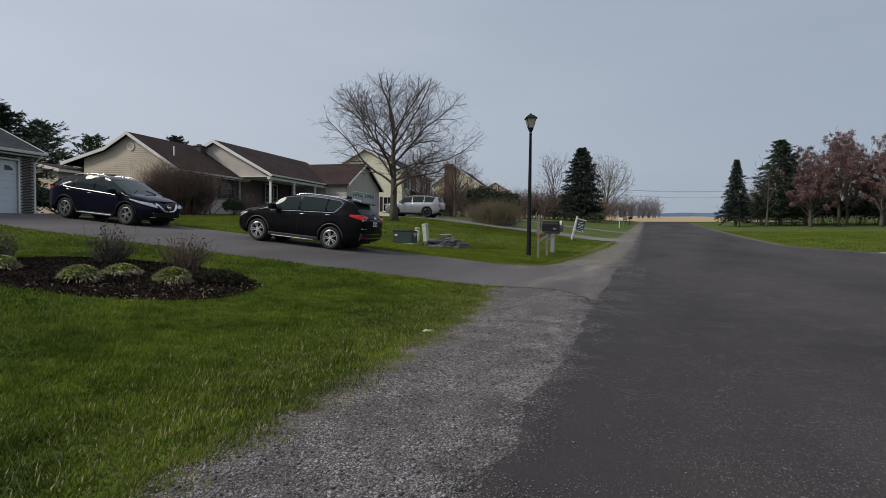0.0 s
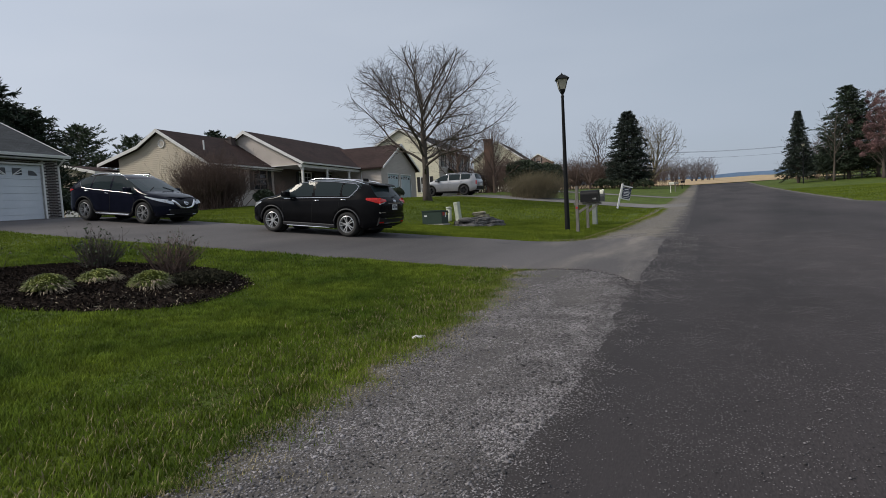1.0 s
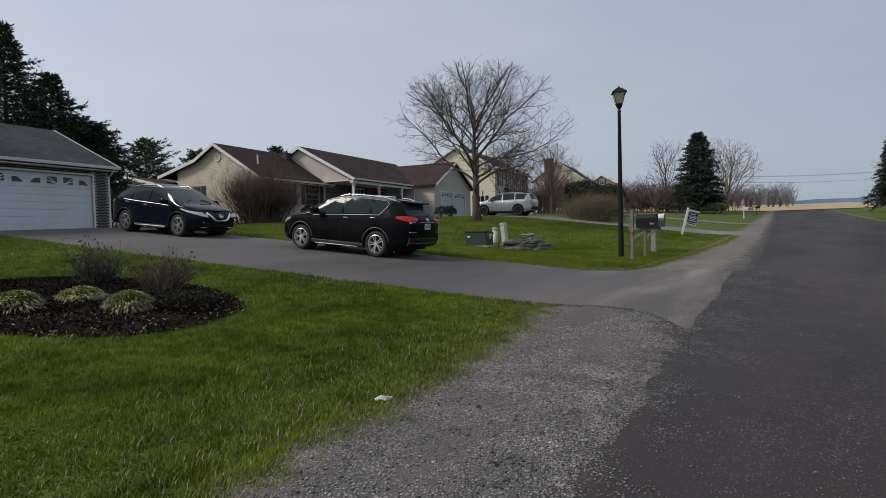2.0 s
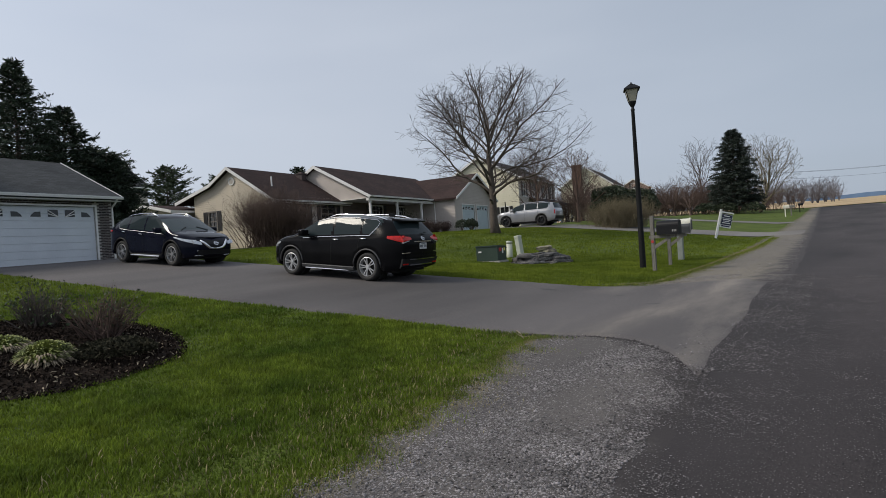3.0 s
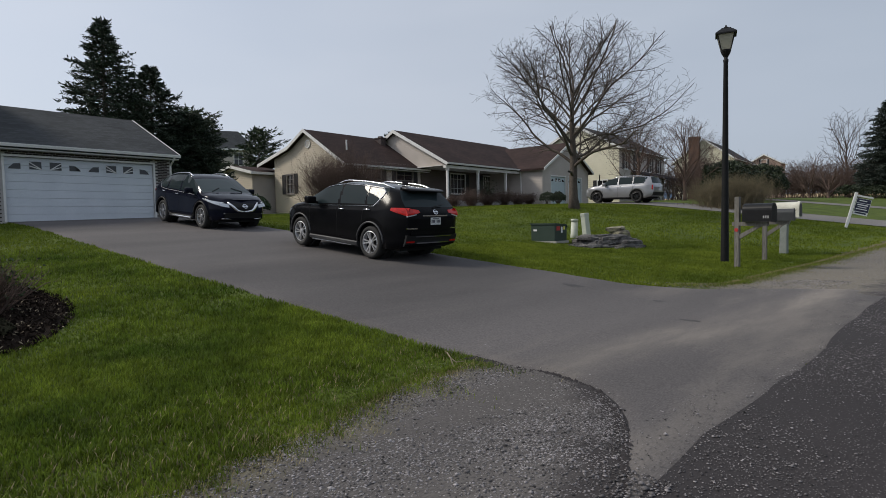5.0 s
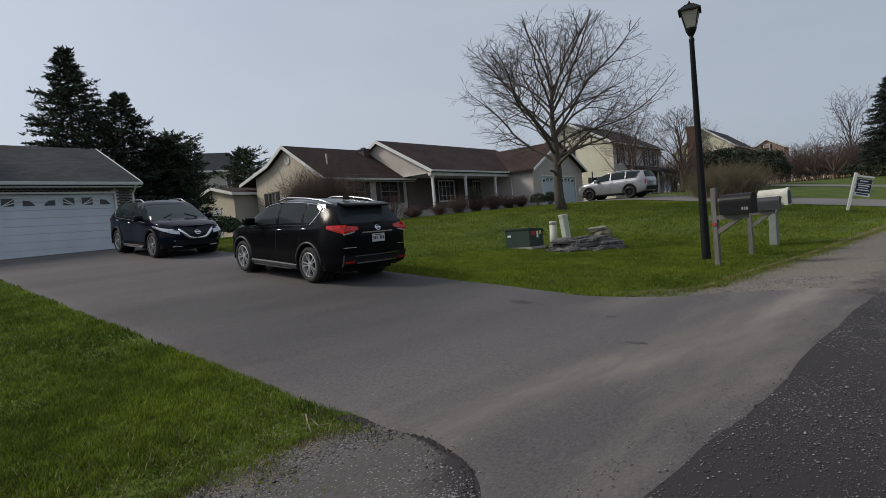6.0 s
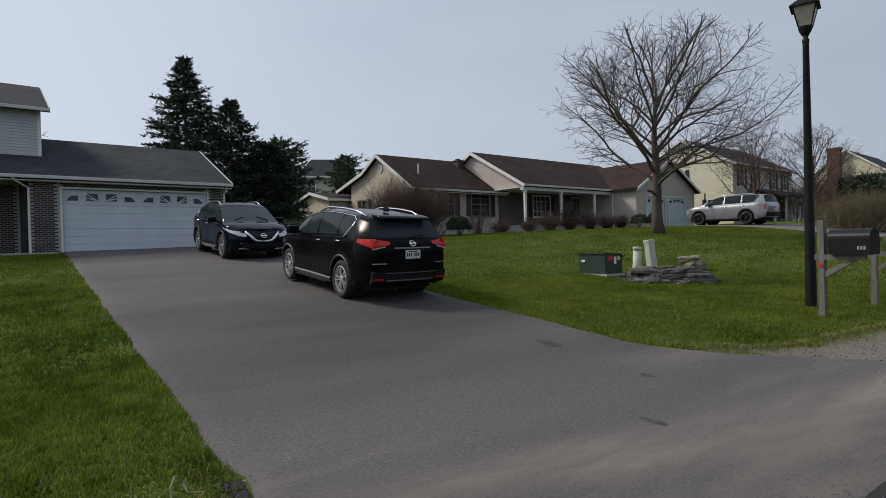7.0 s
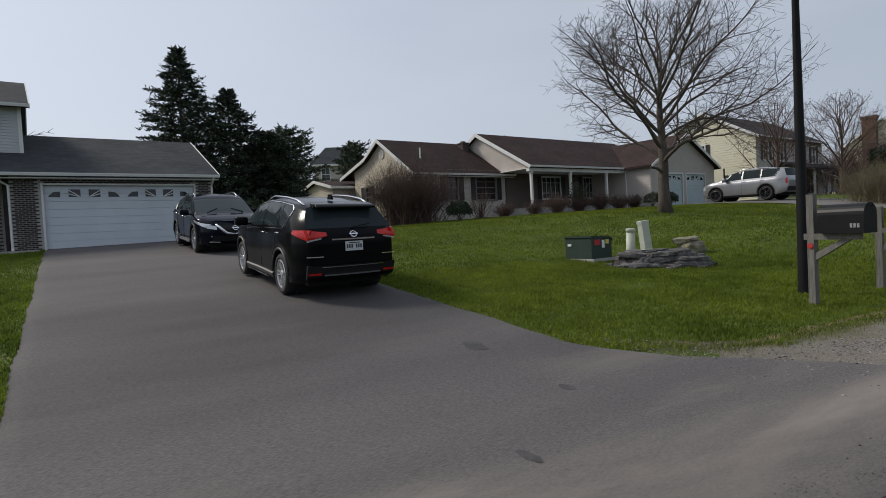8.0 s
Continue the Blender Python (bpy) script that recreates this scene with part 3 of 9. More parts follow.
def grass_left(y):
    """Where the lawn ends and the gravel shoulder begins, south of the driveway."""
    return -2.05 - 0.65 * sm(y, 6.5, 12.3) + 0.16 * wob(y, 0.9, 3) + 0.13 * wob(y, 3.3, 4) + 0.07 * wob(y, 9.0, 14)


def verge_left(y):
    """Where the lawn beyond the driveway gives way to the dirt verge."""
    return -1.75 - 0.45 * (1 - sm(y, 24.0, 34.0)) - 0.4 * (1 - sm(y, 19.0, 26.0)) - 0.7 * (1 - sm(y, 18.3, 19.7))


def drive_near(x):
    """South edge of the driveway, as y over x."""
    if x > -2.7:
        return 12.5 - 0.57 * max(0.0, x + 1.9) ** 2.3 + 0.05 * wob(x, 3, 5)
    return 12.5 + 0.062 * (x + 2.7) + 0.05 * wob(x, 2, 5)


def shoulder_right(y):
    """Where the gravel stops: past the road's edge, or at the rounded corner of the driveway."""
    corner = -1.9 + (max(0.0, 12.5 - y) / 0.57) ** (1 / 2.3)
    return min(road_left(y) + 0.32, corner + 0.05)


def drive_far(x):
    return 17.92 + 0.035 * min(0.0, x + 5.0) + 1.3 * sm(x, -4.2, -1.6) + 0.6 * sm(x, -2.2, -0.6) + 0.05 * wob(x, 2, 6)


build_ground()
sheet("road", lambda y: (road_left(y), road_right(y), 10), steps(-60, 20, 0.5) + steps(21, 131, 2.0), 0.024, M_ROAD,
      "worn dark asphalt road with pale stone chips", "road")
sheet("gravel_shoulder", lambda y: (grass_left(y) - 0.04, shoulder_right(y), 16), steps(-60, -5, 1.0) + steps(-4.8, 12.5, 0.1), 0.029, M_GRAVEL,
      "loose grey gravel shoulder beside the road", "shoulder", True)
sheet("dirt_shoulder", lambda y: (verge_left(y) - 0.55 - 0.12 * wob(y, 0.4, 11) + 0.16 * wob(y, 2, 12) + 0.1 * wob(y, 6, 15), road_left(y) + 0.6, 12),
      steps(18.3, 60, 0.3) + steps(61, 130, 2.0), 0.030, M_DIRT, "trodden gravel and dirt verge beside the road", "shoulder", True)
sheet("far_verge", lambda y: (road_right(y) - 0.15, road_right(y) + 0.4 + 0.2 * wob(y, 0.4, 13), 3), steps(-40, 128, 1.0), 0.012, M_DIRT, "gravelly verge along the far side of the road", "shoulder")


def build_drive():
    bm = fresh()
    rows = []
    n = 48
    for x in steps(-24.6, -0.2, 0.3):
        a, b = drive_near(x), drive_far(x)
        row = []
        for i in range(n + 1):
            y = a + (b - a) * i / n
            px = x + sm(x, -1.6, -0.2) * (-0.08 + 0.04 * wob(y, 0.8, 31) + 0.03 * wob(y, 3.0, 32) + 0.05 * wob(y, 8.0, 33))
            lip = 0.045 if i in (0, n) else 0.0
            row.append(bm.verts.new((px, y, land(px, y) + 0.034 - lip - 0.014 * sm(x, -0.9, -0.25))))
        rows.append(row)
    for p, q in zip(rows, rows[1:]):
        for i in range(n):
            bm.faces.new((p[i], q[i], q[i + 1], p[i + 1]))
    ob = part("driveway", bm, M_DRIVE, smooth=True)
    tagged(ob, "smooth grey asphalt driveway up to the garage", "driveway", kind="structure")


build_drive()
sheet("neighbour_driveway", lambda y: (-20.6, road_left(y) - 0.2 + 0.2, 20), steps(42.2, 47.6, 0.6), 0.03, M_DRIVEF, "grey asphalt driveway of the neighbouring ranch house", "driveway")
sheet("next_driveway", lambda y: (-26.0, road_left(y), 20), steps(64.0, 68.0, 0.8), 0.03, M_DRIVEF, "grey asphalt driveway of the cream house", "driveway")
sheet("concrete_driveway", lambda y: (10.9, 34.0, 12), steps(29.0, 33.0, 0.6), 0.03, M_CONC, "pale concrete driveway across the road", "driveway")
sheet("stubble_field", lambda y: (-170.0, 26.0, 14), steps(133, 420, 7.0), 0.10, M_FIELD, "tan stubble field beyond the end of the road", "field")


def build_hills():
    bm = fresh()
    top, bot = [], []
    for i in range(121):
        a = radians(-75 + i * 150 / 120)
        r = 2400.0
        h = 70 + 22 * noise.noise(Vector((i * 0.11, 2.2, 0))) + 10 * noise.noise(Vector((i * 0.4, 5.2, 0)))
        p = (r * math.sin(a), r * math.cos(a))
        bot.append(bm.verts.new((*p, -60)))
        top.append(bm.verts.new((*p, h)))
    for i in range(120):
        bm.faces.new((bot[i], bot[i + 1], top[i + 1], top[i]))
    tagged(part("backdrop_hills", bm, M_HILL), "low wooded ridge on the horizon, painted in haze blue", "hills", kind="structure")


build_hills()
sheet("foundation_bed", lambda y: (-26.2, -23.2 + 0.25 * wob(y, 0.5, 21) - 0.02 * (y - 30), 5), steps(29.0, 43.6, 0.6), 0.03, M_BEDB, "brown mulched bed along the ranch house front", "flower bed")

# ---- parts of houses ----
def cut_spans(a, b, holes):
    """The stretches of a..b left by holes (pairs)."""
    spans = [(a, b)]
    for h0, h1 in holes:
        nxt = []
        for s0, s1 in spans:
            if h1 <= s0 or h0 >= s1:
                nxt.append((s0, s1))
            else:
                if h0 > s0:
                    nxt.append((s0, h0))
                if h1 < s1:
                    nxt.append((h1, s1))
        spans = nxt
    return spans


def wall_bm(bm, put, a, b, z0, ztop, holes=(), thick=0.2):
    """A wall from a to b and z0 up to the flat height ztop, pierced by holes (a0, a1, z0, z1). put(along, out, z) gives the place."""
    zs = sorted({z0, ztop, *[h[2] for h in holes], *[h[3] for h in holes]})
    zs = [z for z in zs if z0 <= z <= ztop]
    for lo, hi in zip(zs, zs[1:]):
        mid = (lo + hi) / 2
        for s0, s1 in cut_spans(a, b, [(h[0], h[1]) for h in holes if h[2] < mid < h[3]]):
            c = [(s0, -thick, lo), (s1, -thick, lo), (s1, 0, lo), (s0, 0, lo), (s0, -thick, hi), (s1, -thick, hi), (s1, 0, hi), (s0, 0, hi)]
            v = [bm.verts.new(put(*p)) for p in c]
            for f in ((3, 2, 1, 0), (4, 5, 6, 7), (0, 1, 5, 4), (1, 2, 6, 5), (2, 3, 7, 6), (3, 0, 4, 7)):
                bm.faces.new([v[i] for i in f])


def siding_bm(bm, put, a, b, z0, ztop, holes=(), course=0.12, roof=None, proud=0.026):
    """Lapped boards. roof(z) gives the stretch (a, b) that a gable leaves at a height."""
    z = z0
    while z < ztop - 0.01:
        hi = min(z + course, ztop)
        mid = (z + hi) / 2
        lo_a, hi_b = roof(hi) if roof else (a, b)
        lo_a, hi_b = max(a, lo_a), min(b, hi_b)
        if hi_b - lo_a > 0.05:
            for s0, s1 in cut_spans(lo_a, hi_b, [(h[0], h[1]) for h in holes if h[2] < mid < h[3]]):
                c = [(s0, 0.002, z), (s1, 0.002, z), (s1, proud, z), (s0, proud, z), (s0, 0.004, hi), (s1, 0.004, hi)]
                v = [bm.verts.new(put(*p)) for p in c]
                for f in ((3, 2, 5, 4), (0, 1, 2, 3), (1, 5, 2), (0, 3, 4)):
                    bm.faces.new([v[i] for i in f])
        z = hi


def gable_bm(bm, put, a, b, z0, apex, peak, thick=0.2):
    """The triangle of wall under a gable."""
    c = [(a, 0, z0), (b, 0, z0), (apex, 0, peak), (a, -thick, z0), (b, -thick, z0), (apex, -thick, peak)]
    v = [bm.verts.new(put(*p)) for p in c]
    for f in ((0, 1, 2), (5, 4, 3), (0, 3, 4, 1), (1, 4, 5, 2), (2, 5, 3, 0)):
        bm.faces.new([v[i] for i in f])


def slab(bm, corners, thick):
    """A roof plane: four corners, thickness downwards."""
    v = [bm.verts.new(p) for p in corners] + [bm.verts.new((p[0], p[1], p[2] - thick)) for p in corners]
    for f in ((0, 1, 2, 3), (7, 6, 5, 4), (0, 4, 5, 1), (1, 5, 6, 2), (2, 6, 7, 3), (3, 7, 4, 0)):
        bm.faces.new([v[i] for i in f])
    bmesh.ops.recalc_face_normals(bm, faces=bm.faces)


def window(parent, m, wide, high, cols=2, rows=2, trim=0.09, sash=True, name="window", trim_mat=None):
    """A window in its own frame: x across, y outwards, z up, the origin at the opening's centre."""
    tm = trim_mat or M_WHITE
    bm = fresh()
    w2, h2 = wide / 2, high / 2
    for x0, x1, z0, z1 in ((-w2 - trim, -w2, -h2 - trim, h2 + trim), (w2, w2 + trim, -h2 - trim, h2 + trim), (-w2, w2, h2, h2 + trim), (-w2, w2, -h2 - trim, -h2)):
        box(bm, x0, x1, -0.08, 0.03, z0, z1)
    if sash:
        box(bm, -w2, w2, -0.07, -0.02, -0.03, 0.03)
    ob = part(name, bm, tm, parent, "", m=m)
    for i in range(1, cols):
        bm = fresh()
        x = -w2 + wide * i / cols
        box(bm, x - 0.015, x + 0.015, -0.06, -0.03, -h2, h2)
        part("glazing_bar", bm, tm, ob)
    for j in range(1, rows):
        z = -h2 + high * j / rows
        if abs(z) > 0.05:
            bm = fresh()
            box(bm, -w2, w2, -0.058, -0.032, z - 0.013, z + 0.013)
            part("glazing_bar", bm, tm, ob)
    bm = fresh()
    box(bm, -w2, w2, -0.075, -0.065, -h2, h2)
    part("pane", bm, M_GLASS, ob)
    bm = fresh()
    box(bm, -w2 - trim - 0.03, w2 + trim + 0.03, 0.03, 0.07, -h2 - trim - 0.04, -h2 - trim + 0.01)
    part("sill", bm, tm, ob)
    return ob


def shutter(parent, m, wide, high):
    bm = fresh()
    box(bm, -wide / 2, wide / 2, 0.0, 0.02, -high / 2, high / 2)
    for x in (-wide / 2, wide / 2 - 0.05):
        box(bm, x, x + 0.05, 0.021, 0.04, -high / 2, high / 2)
    k = int(high / 0.07)
    for i in range(k):
        z = -high / 2 + 0.04 + (high - 0.08) * i / k
        box(bm, -wide / 2 + 0.05, wide / 2 - 0.05, 0.021, 0.034, z, z + 0.04)
    part("shutter", bm, M_SHUT, parent, "dark louvred shutter", m=m)


EAST = lambda y, z, x=0.0: pose(x, y, z, 0, 0, -90)      # a fitting on a wall that faces +x
SOUTH = lambda x, z, y=0.0: pose(x, y, z, 0, 0, 180)     # on a wall that faces -y


def east(x):
    return lambda a, o, z: (x + o, a, z)


def south(y):
    return lambda a, o, z: (a, y - o, z)


def gutter(parent, x, y0, y1, z, m=None):
    bm = fresh()
    prism(bm, ((x, z), (x + 0.12, z), (x + 0.12, z - 0.03), (x + 0.1, z - 0.11), (x + 0.02, z - 0.11), (x, z - 0.08)), "y", y0, y1)
    part("gutter", bm, m or M_WHITE, parent, "white eaves gutter")


def downspout(parent, pts, m=None):
    bm = fresh()
    pipe(bm, pts, 0.042, 6)
    part("downspout", bm, m or M_WHITE, parent, "white downspout")


# ---- the brick house with the double garage ----
GA = 6.8


def garage_house():
    h = thing("garage_house", pose(-23.48, 11.30, 0, 0, 0, GA), "brick house with a white double garage door and grey shingle roof", "house")
    zb, eave, zr = 1.80, 4.52, 6.50
    door = (0.0, 5.03, zb, 4.12)
    right = 5.74
    bm = fresh()
    wall_bm(bm, east(0), -0.95, right, zb - 0.6, eave, [door])

    part("front_wall", bm, M_MORTAR, h, "brick front wall with pale mortar joints")
    bm = fresh()
    wall_bm(bm, lambda a, o, z: (a, right + o, z), -7.4, -0.2, zb - 0.6, eave)
    gable_bm(bm, lambda a, o, z: (a, right + o, z), -7.8, 0.1, eave, -3.85, zr - 0.12)
    part("side_wall", bm, M_SIDW, h, "white-sided gable wall")
    bm = fresh()
    wall_bm(bm, lambda a, o, z: (-7.4 - o, a, z), -9.0, right, zb - 0.6, eave)
    part("back_wall", bm, M_SIDW, h)
    bm = fresh()
    # recessed entrance wall beside the garage
    wall_bm(bm, east(-1.5), -9.0, -1.15, zb - 0.6, eave)
    part("recess_wall", bm, M_MORTAR, h, "brick wall set back beside the garage")
    bm = fresh()
    box(bm, -1.5, -0.2, -1.15, -0.95, zb - 0.6, eave)
    part("return_wall", bm, M_BRICK, h)
    # roof of the garage wing
    bm = fresh()
    slab(bm, ((0.42, -9.0, eave + 0.02), (0.42, right + 0.2, eave + 0.02), (-3.85, right + 0.2, zr), (-3.85, -9.0, zr)), 0.16)
    slab(bm, ((-8.1, -9.0, eave + 0.02), (-8.1, right + 0.2, eave + 0.02), (-3.852, right + 0.2, zr), (-3.852, -9.0, zr)), 0.16)
    part("roof", bm, M_SHG, h, "grey asphalt shingle roof")
    bm = fresh()
    box(bm, 0.10, 0.40, -9.0, right + 0.2, eave - 0.19, eave - 0.16)
    part("soffit", bm, M_WHITE, h)
    bm = fresh()
    prism(bm, ((0.43, eave + 0.03), (0.43, eave - 0.09), (-3.85, zr - 0.10), (-8.12, eave - 0.09), (-8.12, eave + 0.03), (-3.85, zr + 0.02)), "y", right + 0.2, right + 0.24)
    part("rake_board", bm, M_WHITE, h)
    gutter(h, 0.42, -9.0, right + 0.22, eave + 0.0)
    downspout(h, ((0.46, right - 0.02, eave - 0.11), (0.30, right - 0.02, eave - 0.26), (0.06, right - 0.02, eave - 0.42), (0.06, right - 0.02, zb + 0.05)))
    downspout(h, ((0.46, -1.45, eave - 0.11), (0.35, -1.35, eave - 0.2), (0.06, -0.98, eave - 0.42), (0.06, -0.98, zb + 0.1), (0.22, -0.98, zb + 0.02)))
    # trim round the door
    bm = fresh()
    for y0, y1, z0, z1 in ((-0.07, 0.0, zb, 4.19), (5.03, 5.10, zb, 4.19), (0.0, 5.03, 4.12, 4.19)):
        box(bm, -0.1, 0.03, y0, y1, z0, z1)
    part("door_casing", bm, M_WHITE, h)
    garage_door(h, 0.0, 5.03, zb + 0.02, 4.12, -0.10, 8, 8)
    # upper storey at the south
    top = 7.30
    bm = fresh()
    wall_bm(bm, east(-1.6), -9.0, -0.45, 5.2, top)
    wall_bm(bm, lambda a, o, z: (a, -0.45 + o, z), -7.4, -1.8, 5.2, top)
    gable_bm(bm, lambda a, o, z: (a, -0.45 + o, z), -7.4, -1.6, top, -4.5, top + 1.33)
    part("upper_wall", bm, M_SIDW, h)
    bm = fresh()
    siding_bm(bm, east(-1.6), -9.0, -0.45, 5.2, top, course=0.11)
    siding_bm(bm, lambda a, o, z: (a, -0.45 + o, z), -7.4, -1.6, 5.2, top, course=0.11)
    part("siding", bm, M_SIDW, h, "pale grey-white lap siding")
    bm = fresh()
    box(bm, -1.70, -1.57, -0.55, -0.43, 5.2, top)
    part("corner_board", bm, M_WHITE, h)
    bm = fresh()
    slab(bm, ((-1.2, -9.0, top - 0.08), (-1.2, -0.2, top - 0.08), (-4.5, -0.2, top + 1.45), (-4.5, -9.0, top + 1.45)), 0.16)
    slab(bm, ((-7.8, -9.0, top - 0.08), (-7.8, -0.2, top - 0.08), (-4.502, -0.2, top + 1.45), (-4.502, -9.0, top + 1.45)), 0.16)
    part("upper_roof", bm, M_SHG, h)
    gutter(h, -1.2, -9.0, -0.18, top - 0.1)
    bm = fresh()
    prism(bm, ((-1.19, top - 0.06), (-1.19, top - 0.25), (-4.5, top + 1.27), (-7.81, top - 0.25), (-7.81, top - 0.06), (-4.5, top + 1.47)), "y", -0.2, -0.16)
    part("upper_rake_board", bm, M_WHITE, h)
    # small step beside the drive
    bm = fresh()
    box(bm, 0.1, 1.0, -3.4, -0.25, zb - 0.3, zb + 0.04)
    part("stone_edging", bevelled(bm, 0.02), M_CONC, h, "pale stone edging along the garage bed")
    return h


def sunburst(bm_frame, bm_glass, x, y0, y1, z0, z1, k, n):
    """One pane of a fan-shaped row of lights in a garage door, with spokes."""
    c = (y0 + y1) / 2
    if k in (0, n - 1):       # quarter panes at both ends
        lean = 1 if k == 0 else -1
        a, b = (y0, y1) if lean == 1 else (y1, y0)
        poly = [(a, z0), (b, z0), (b, z0 + (z1 - z0) * 0.72), (a + (b - a) * 0.45, z0 + (z1 - z0) * 0.66), (a + (b - a) * 0.12, z0 + (z1 - z0) * 0.25)]
    else:
        poly = [(y0, z0), (y1, z0), (y1, z1), (y0, z1)]
    prism(bm_glass, poly, "x", x, x + 0.012)
    s = 1 if k % 2 else -1
    root = y1 if s == 1 else y0
    for t in (0.3, 0.65):
        ex, ez = (y0 if s == 1 else y1), z0 + (z1 - z0) * t * 1.4
        ez = min(ez, z1)
        d = Vector((ex - root, ez - z0)).normalized() * 0.016
        if k not in (0, n - 1):
            prism(bm_frame, [(root - d.y, z0 + d.x), (root + d.y, z0 - d.x), (ex + d.y, ez - d.x), (ex - d.y, ez + d.x)], "x", x + 0.013, x + 0.026)


def garage_door(parent, y0, y1, z0, z1, x, sections, panes, paint=None):
    M_D = paint or M_DOORW
    d = fresh()
    step = (z1 - z0) / sections
    box(d, x - 0.07, x - 0.041, y0, y1, z0, z1)
    ob = part("garage_door", d, M_D, parent, "white sectional garage door with fan-shaped lights")
    for i in range(sections):
        bm = fresh()
        box(bm, x - 0.04, x, y0, y1, z0 + step * i + 0.004, z0 + step * (i + 1) - 0.004)
        part("door_section", bm, M_D, ob)
    n = panes
    wide = (y1 - y0) / n
    step = (z1 - z0) / 4
    for k in range(n):
        fr, gl = fresh(), fresh()
        a, b = y0 + wide * k + 0.13, y0 + wide * (k + 1) - 0.13
        sunburst(fr, gl, x + 0.002, a, b, z1 - step + 0.16, z1 - 0.14, k % 4, 4)
        part("door_light", gl, M_GLASS, ob)
        if len(fr.verts):
            part("sunburst_bar", fr, M_WHITE, ob)
        else:
            fr.free()
    return ob


garage_house()


# ---- the tan ranch house with a porch ----
RA = 6.0


def ranch_house():
    """Local y runs along the front, x out to the road; the porch eave's south corner is the origin."""
    h = thing("ranch_house", pose(-25.54, 34.99, 0, 0, 0, RA), "tan ranch house with brown roof, white porch posts and garage wing", "house")
    g = 1.9            # below the ground line everywhere
    # south wing: ridge at x -6.4, front wall at -2.9, back wall at -10.2
    e1, r1, xr1 = 5.36, 7.55, -6.45
    xf, xb, ys, ym = -2.95, -10.1, -6.35, 0.62
    w1 = (-4.05, -3.25, 3.55, 5.0)
    w2 = (-1.75, -0.20, 3.55, 5.0)
    bm = fresh()
    wall_bm(bm, east(xf), ys, ym, g, e1, [w1, w2])
    part("front_wall", bm, M_SIDG, h)
    bm = fresh()
    siding_bm(bm, east(xf), ys + 0.08, ym, 2.3, e1, [(a - 0.1, b + 0.1, c - 0.1, d + 0.1) for a, b, c, d in (w1, w2)], course=0.125)
    part("front_siding", bm, M_SIDG, h, "greige lap siding")
    ws = (-8.75, -8.0, 3.55, 4.75)
    bm = fresh()
    wall_bm(bm, south(ys), xb, xf - 0.2, g, e1, [ws])
    gable_bm(bm, south(ys), xb - 0.1, xf, e1, xr1, r1 - 0.15)
    xk, zk, be, ze = -8.2, 6.58, xb - 1.6, 5.66           # the back slope flattens at xk
    line = lambda x: zk + (r1 - zk) * (x - xk) / (xr1 - xk) if x > xk else ze + (zk - ze) * (x - be) / (xk - be)
    prism(bm, ((xb, e1 - 0.1), (xr1, e1 - 0.1), (xr1, r1 - 0.2), (xk, zk - 0.17), (xb, line(xb) - 0.16)), "y", ys - 0.003, ys + 0.15)
    part("gable_wall", bm, M_SIDT, h)
    bm = fresh()
    k = (r1 - 0.15 - e1)
    back = lambda z: xb if z < line(xb) - 0.17 else (be + (xk - be) * (z + 0.17 - ze) / (zk - ze) if z < zk - 0.17 else xk + (xr1 - xk) * (z + 0.17 - zk) / (r1 - zk))
    siding_bm(bm, south(ys), xb, xf, 2.35, r1 - 0.2, [(ws[0] - 0.1, ws[1] + 0.1, ws[2] - 0.1, ws[3] + 0.1)], course=0.125,
              roof=lambda z: (xb, xf) if z <= e1 else (back(z), xr1 + (xf - xr1) * (1 - (z - e1) / k)))
    part("gable_siding", bm, M_SIDT, h, "tan lap siding on the gable end")
    bm = fresh()
    lathe(bm, ((0.27, 0.0), (0.27, 0.05), (0.21, 0.05), (0.21, 0.02), (0.0, 0.02)), 20, axis="y")
    v = part("round_vent", bm, M_WHITE, h, "round white gable vent", m=pose(xr1 + 0.1, ys - 0.02, 6.62, 0, 0, 180))
    for i in range(5):
        bm = fresh()
        z = -0.14 + 0.07 * i
        half = math.sqrt(0.2 ** 2 - z * z)
        box(bm, -half, half, 0.02, 0.04, z - 0.012, z + 0.012)
        part("vent_slat", bm, M_SIDT, v)
    bm = fresh()
    wall_bm(bm, lambda a, o, z: (xb - o, a, z), ys, 12.0, g, e1)
    part("back_wall", bm, M_SIDT, h)
    # its roof: the front plane runs on over the porch join
    s = (r1 - e1) / (xf - xr1)
    ef = xf + 0.42
    slope = lambda x: r1 - s * abs(x - xr1)
    bm = fresh()
    slab(bm, ((ef, ys - 0.3, slope(ef)), (ef, 1.2, slope(ef)), (xr1, 1.2, r1), (xr1, ys - 0.3, r1)), 0.15)
    slab(bm, ((xk, ys - 0.3, zk), (xk, 9.0, zk), (xr1 - 0.002, 9.0, r1), (xr1 - 0.002, ys - 0.3, r1)), 0.15)
    slab(bm, ((be, ys - 0.3, ze), (be, 9.0, ze), (xk - 0.002, 9.0, zk), (xk - 0.002, ys - 0.3, zk)), 0.15)
    part("south_roof", bm, M_SHB, h, "brown asphalt shingle roof")
    bm = fresh()
    prism(bm, ((ef + 0.01, slope(ef) + 0.02), (ef + 0.01, slope(ef) - 0.18), (xr1, r1 - 0.2), (xk, zk - 0.19), (be, ze - 0.19), (be, ze + 0.02), (xk, zk + 0.02), (xr1, r1 + 0.02)), "y", ys - 0.34, ys - 0.3)
    part("south_rake_board", bm, M_WHITE, h, "white rake board")
    gutter(h, ef, ys - 0.3, 1.15, slope(ef) - 0.01)
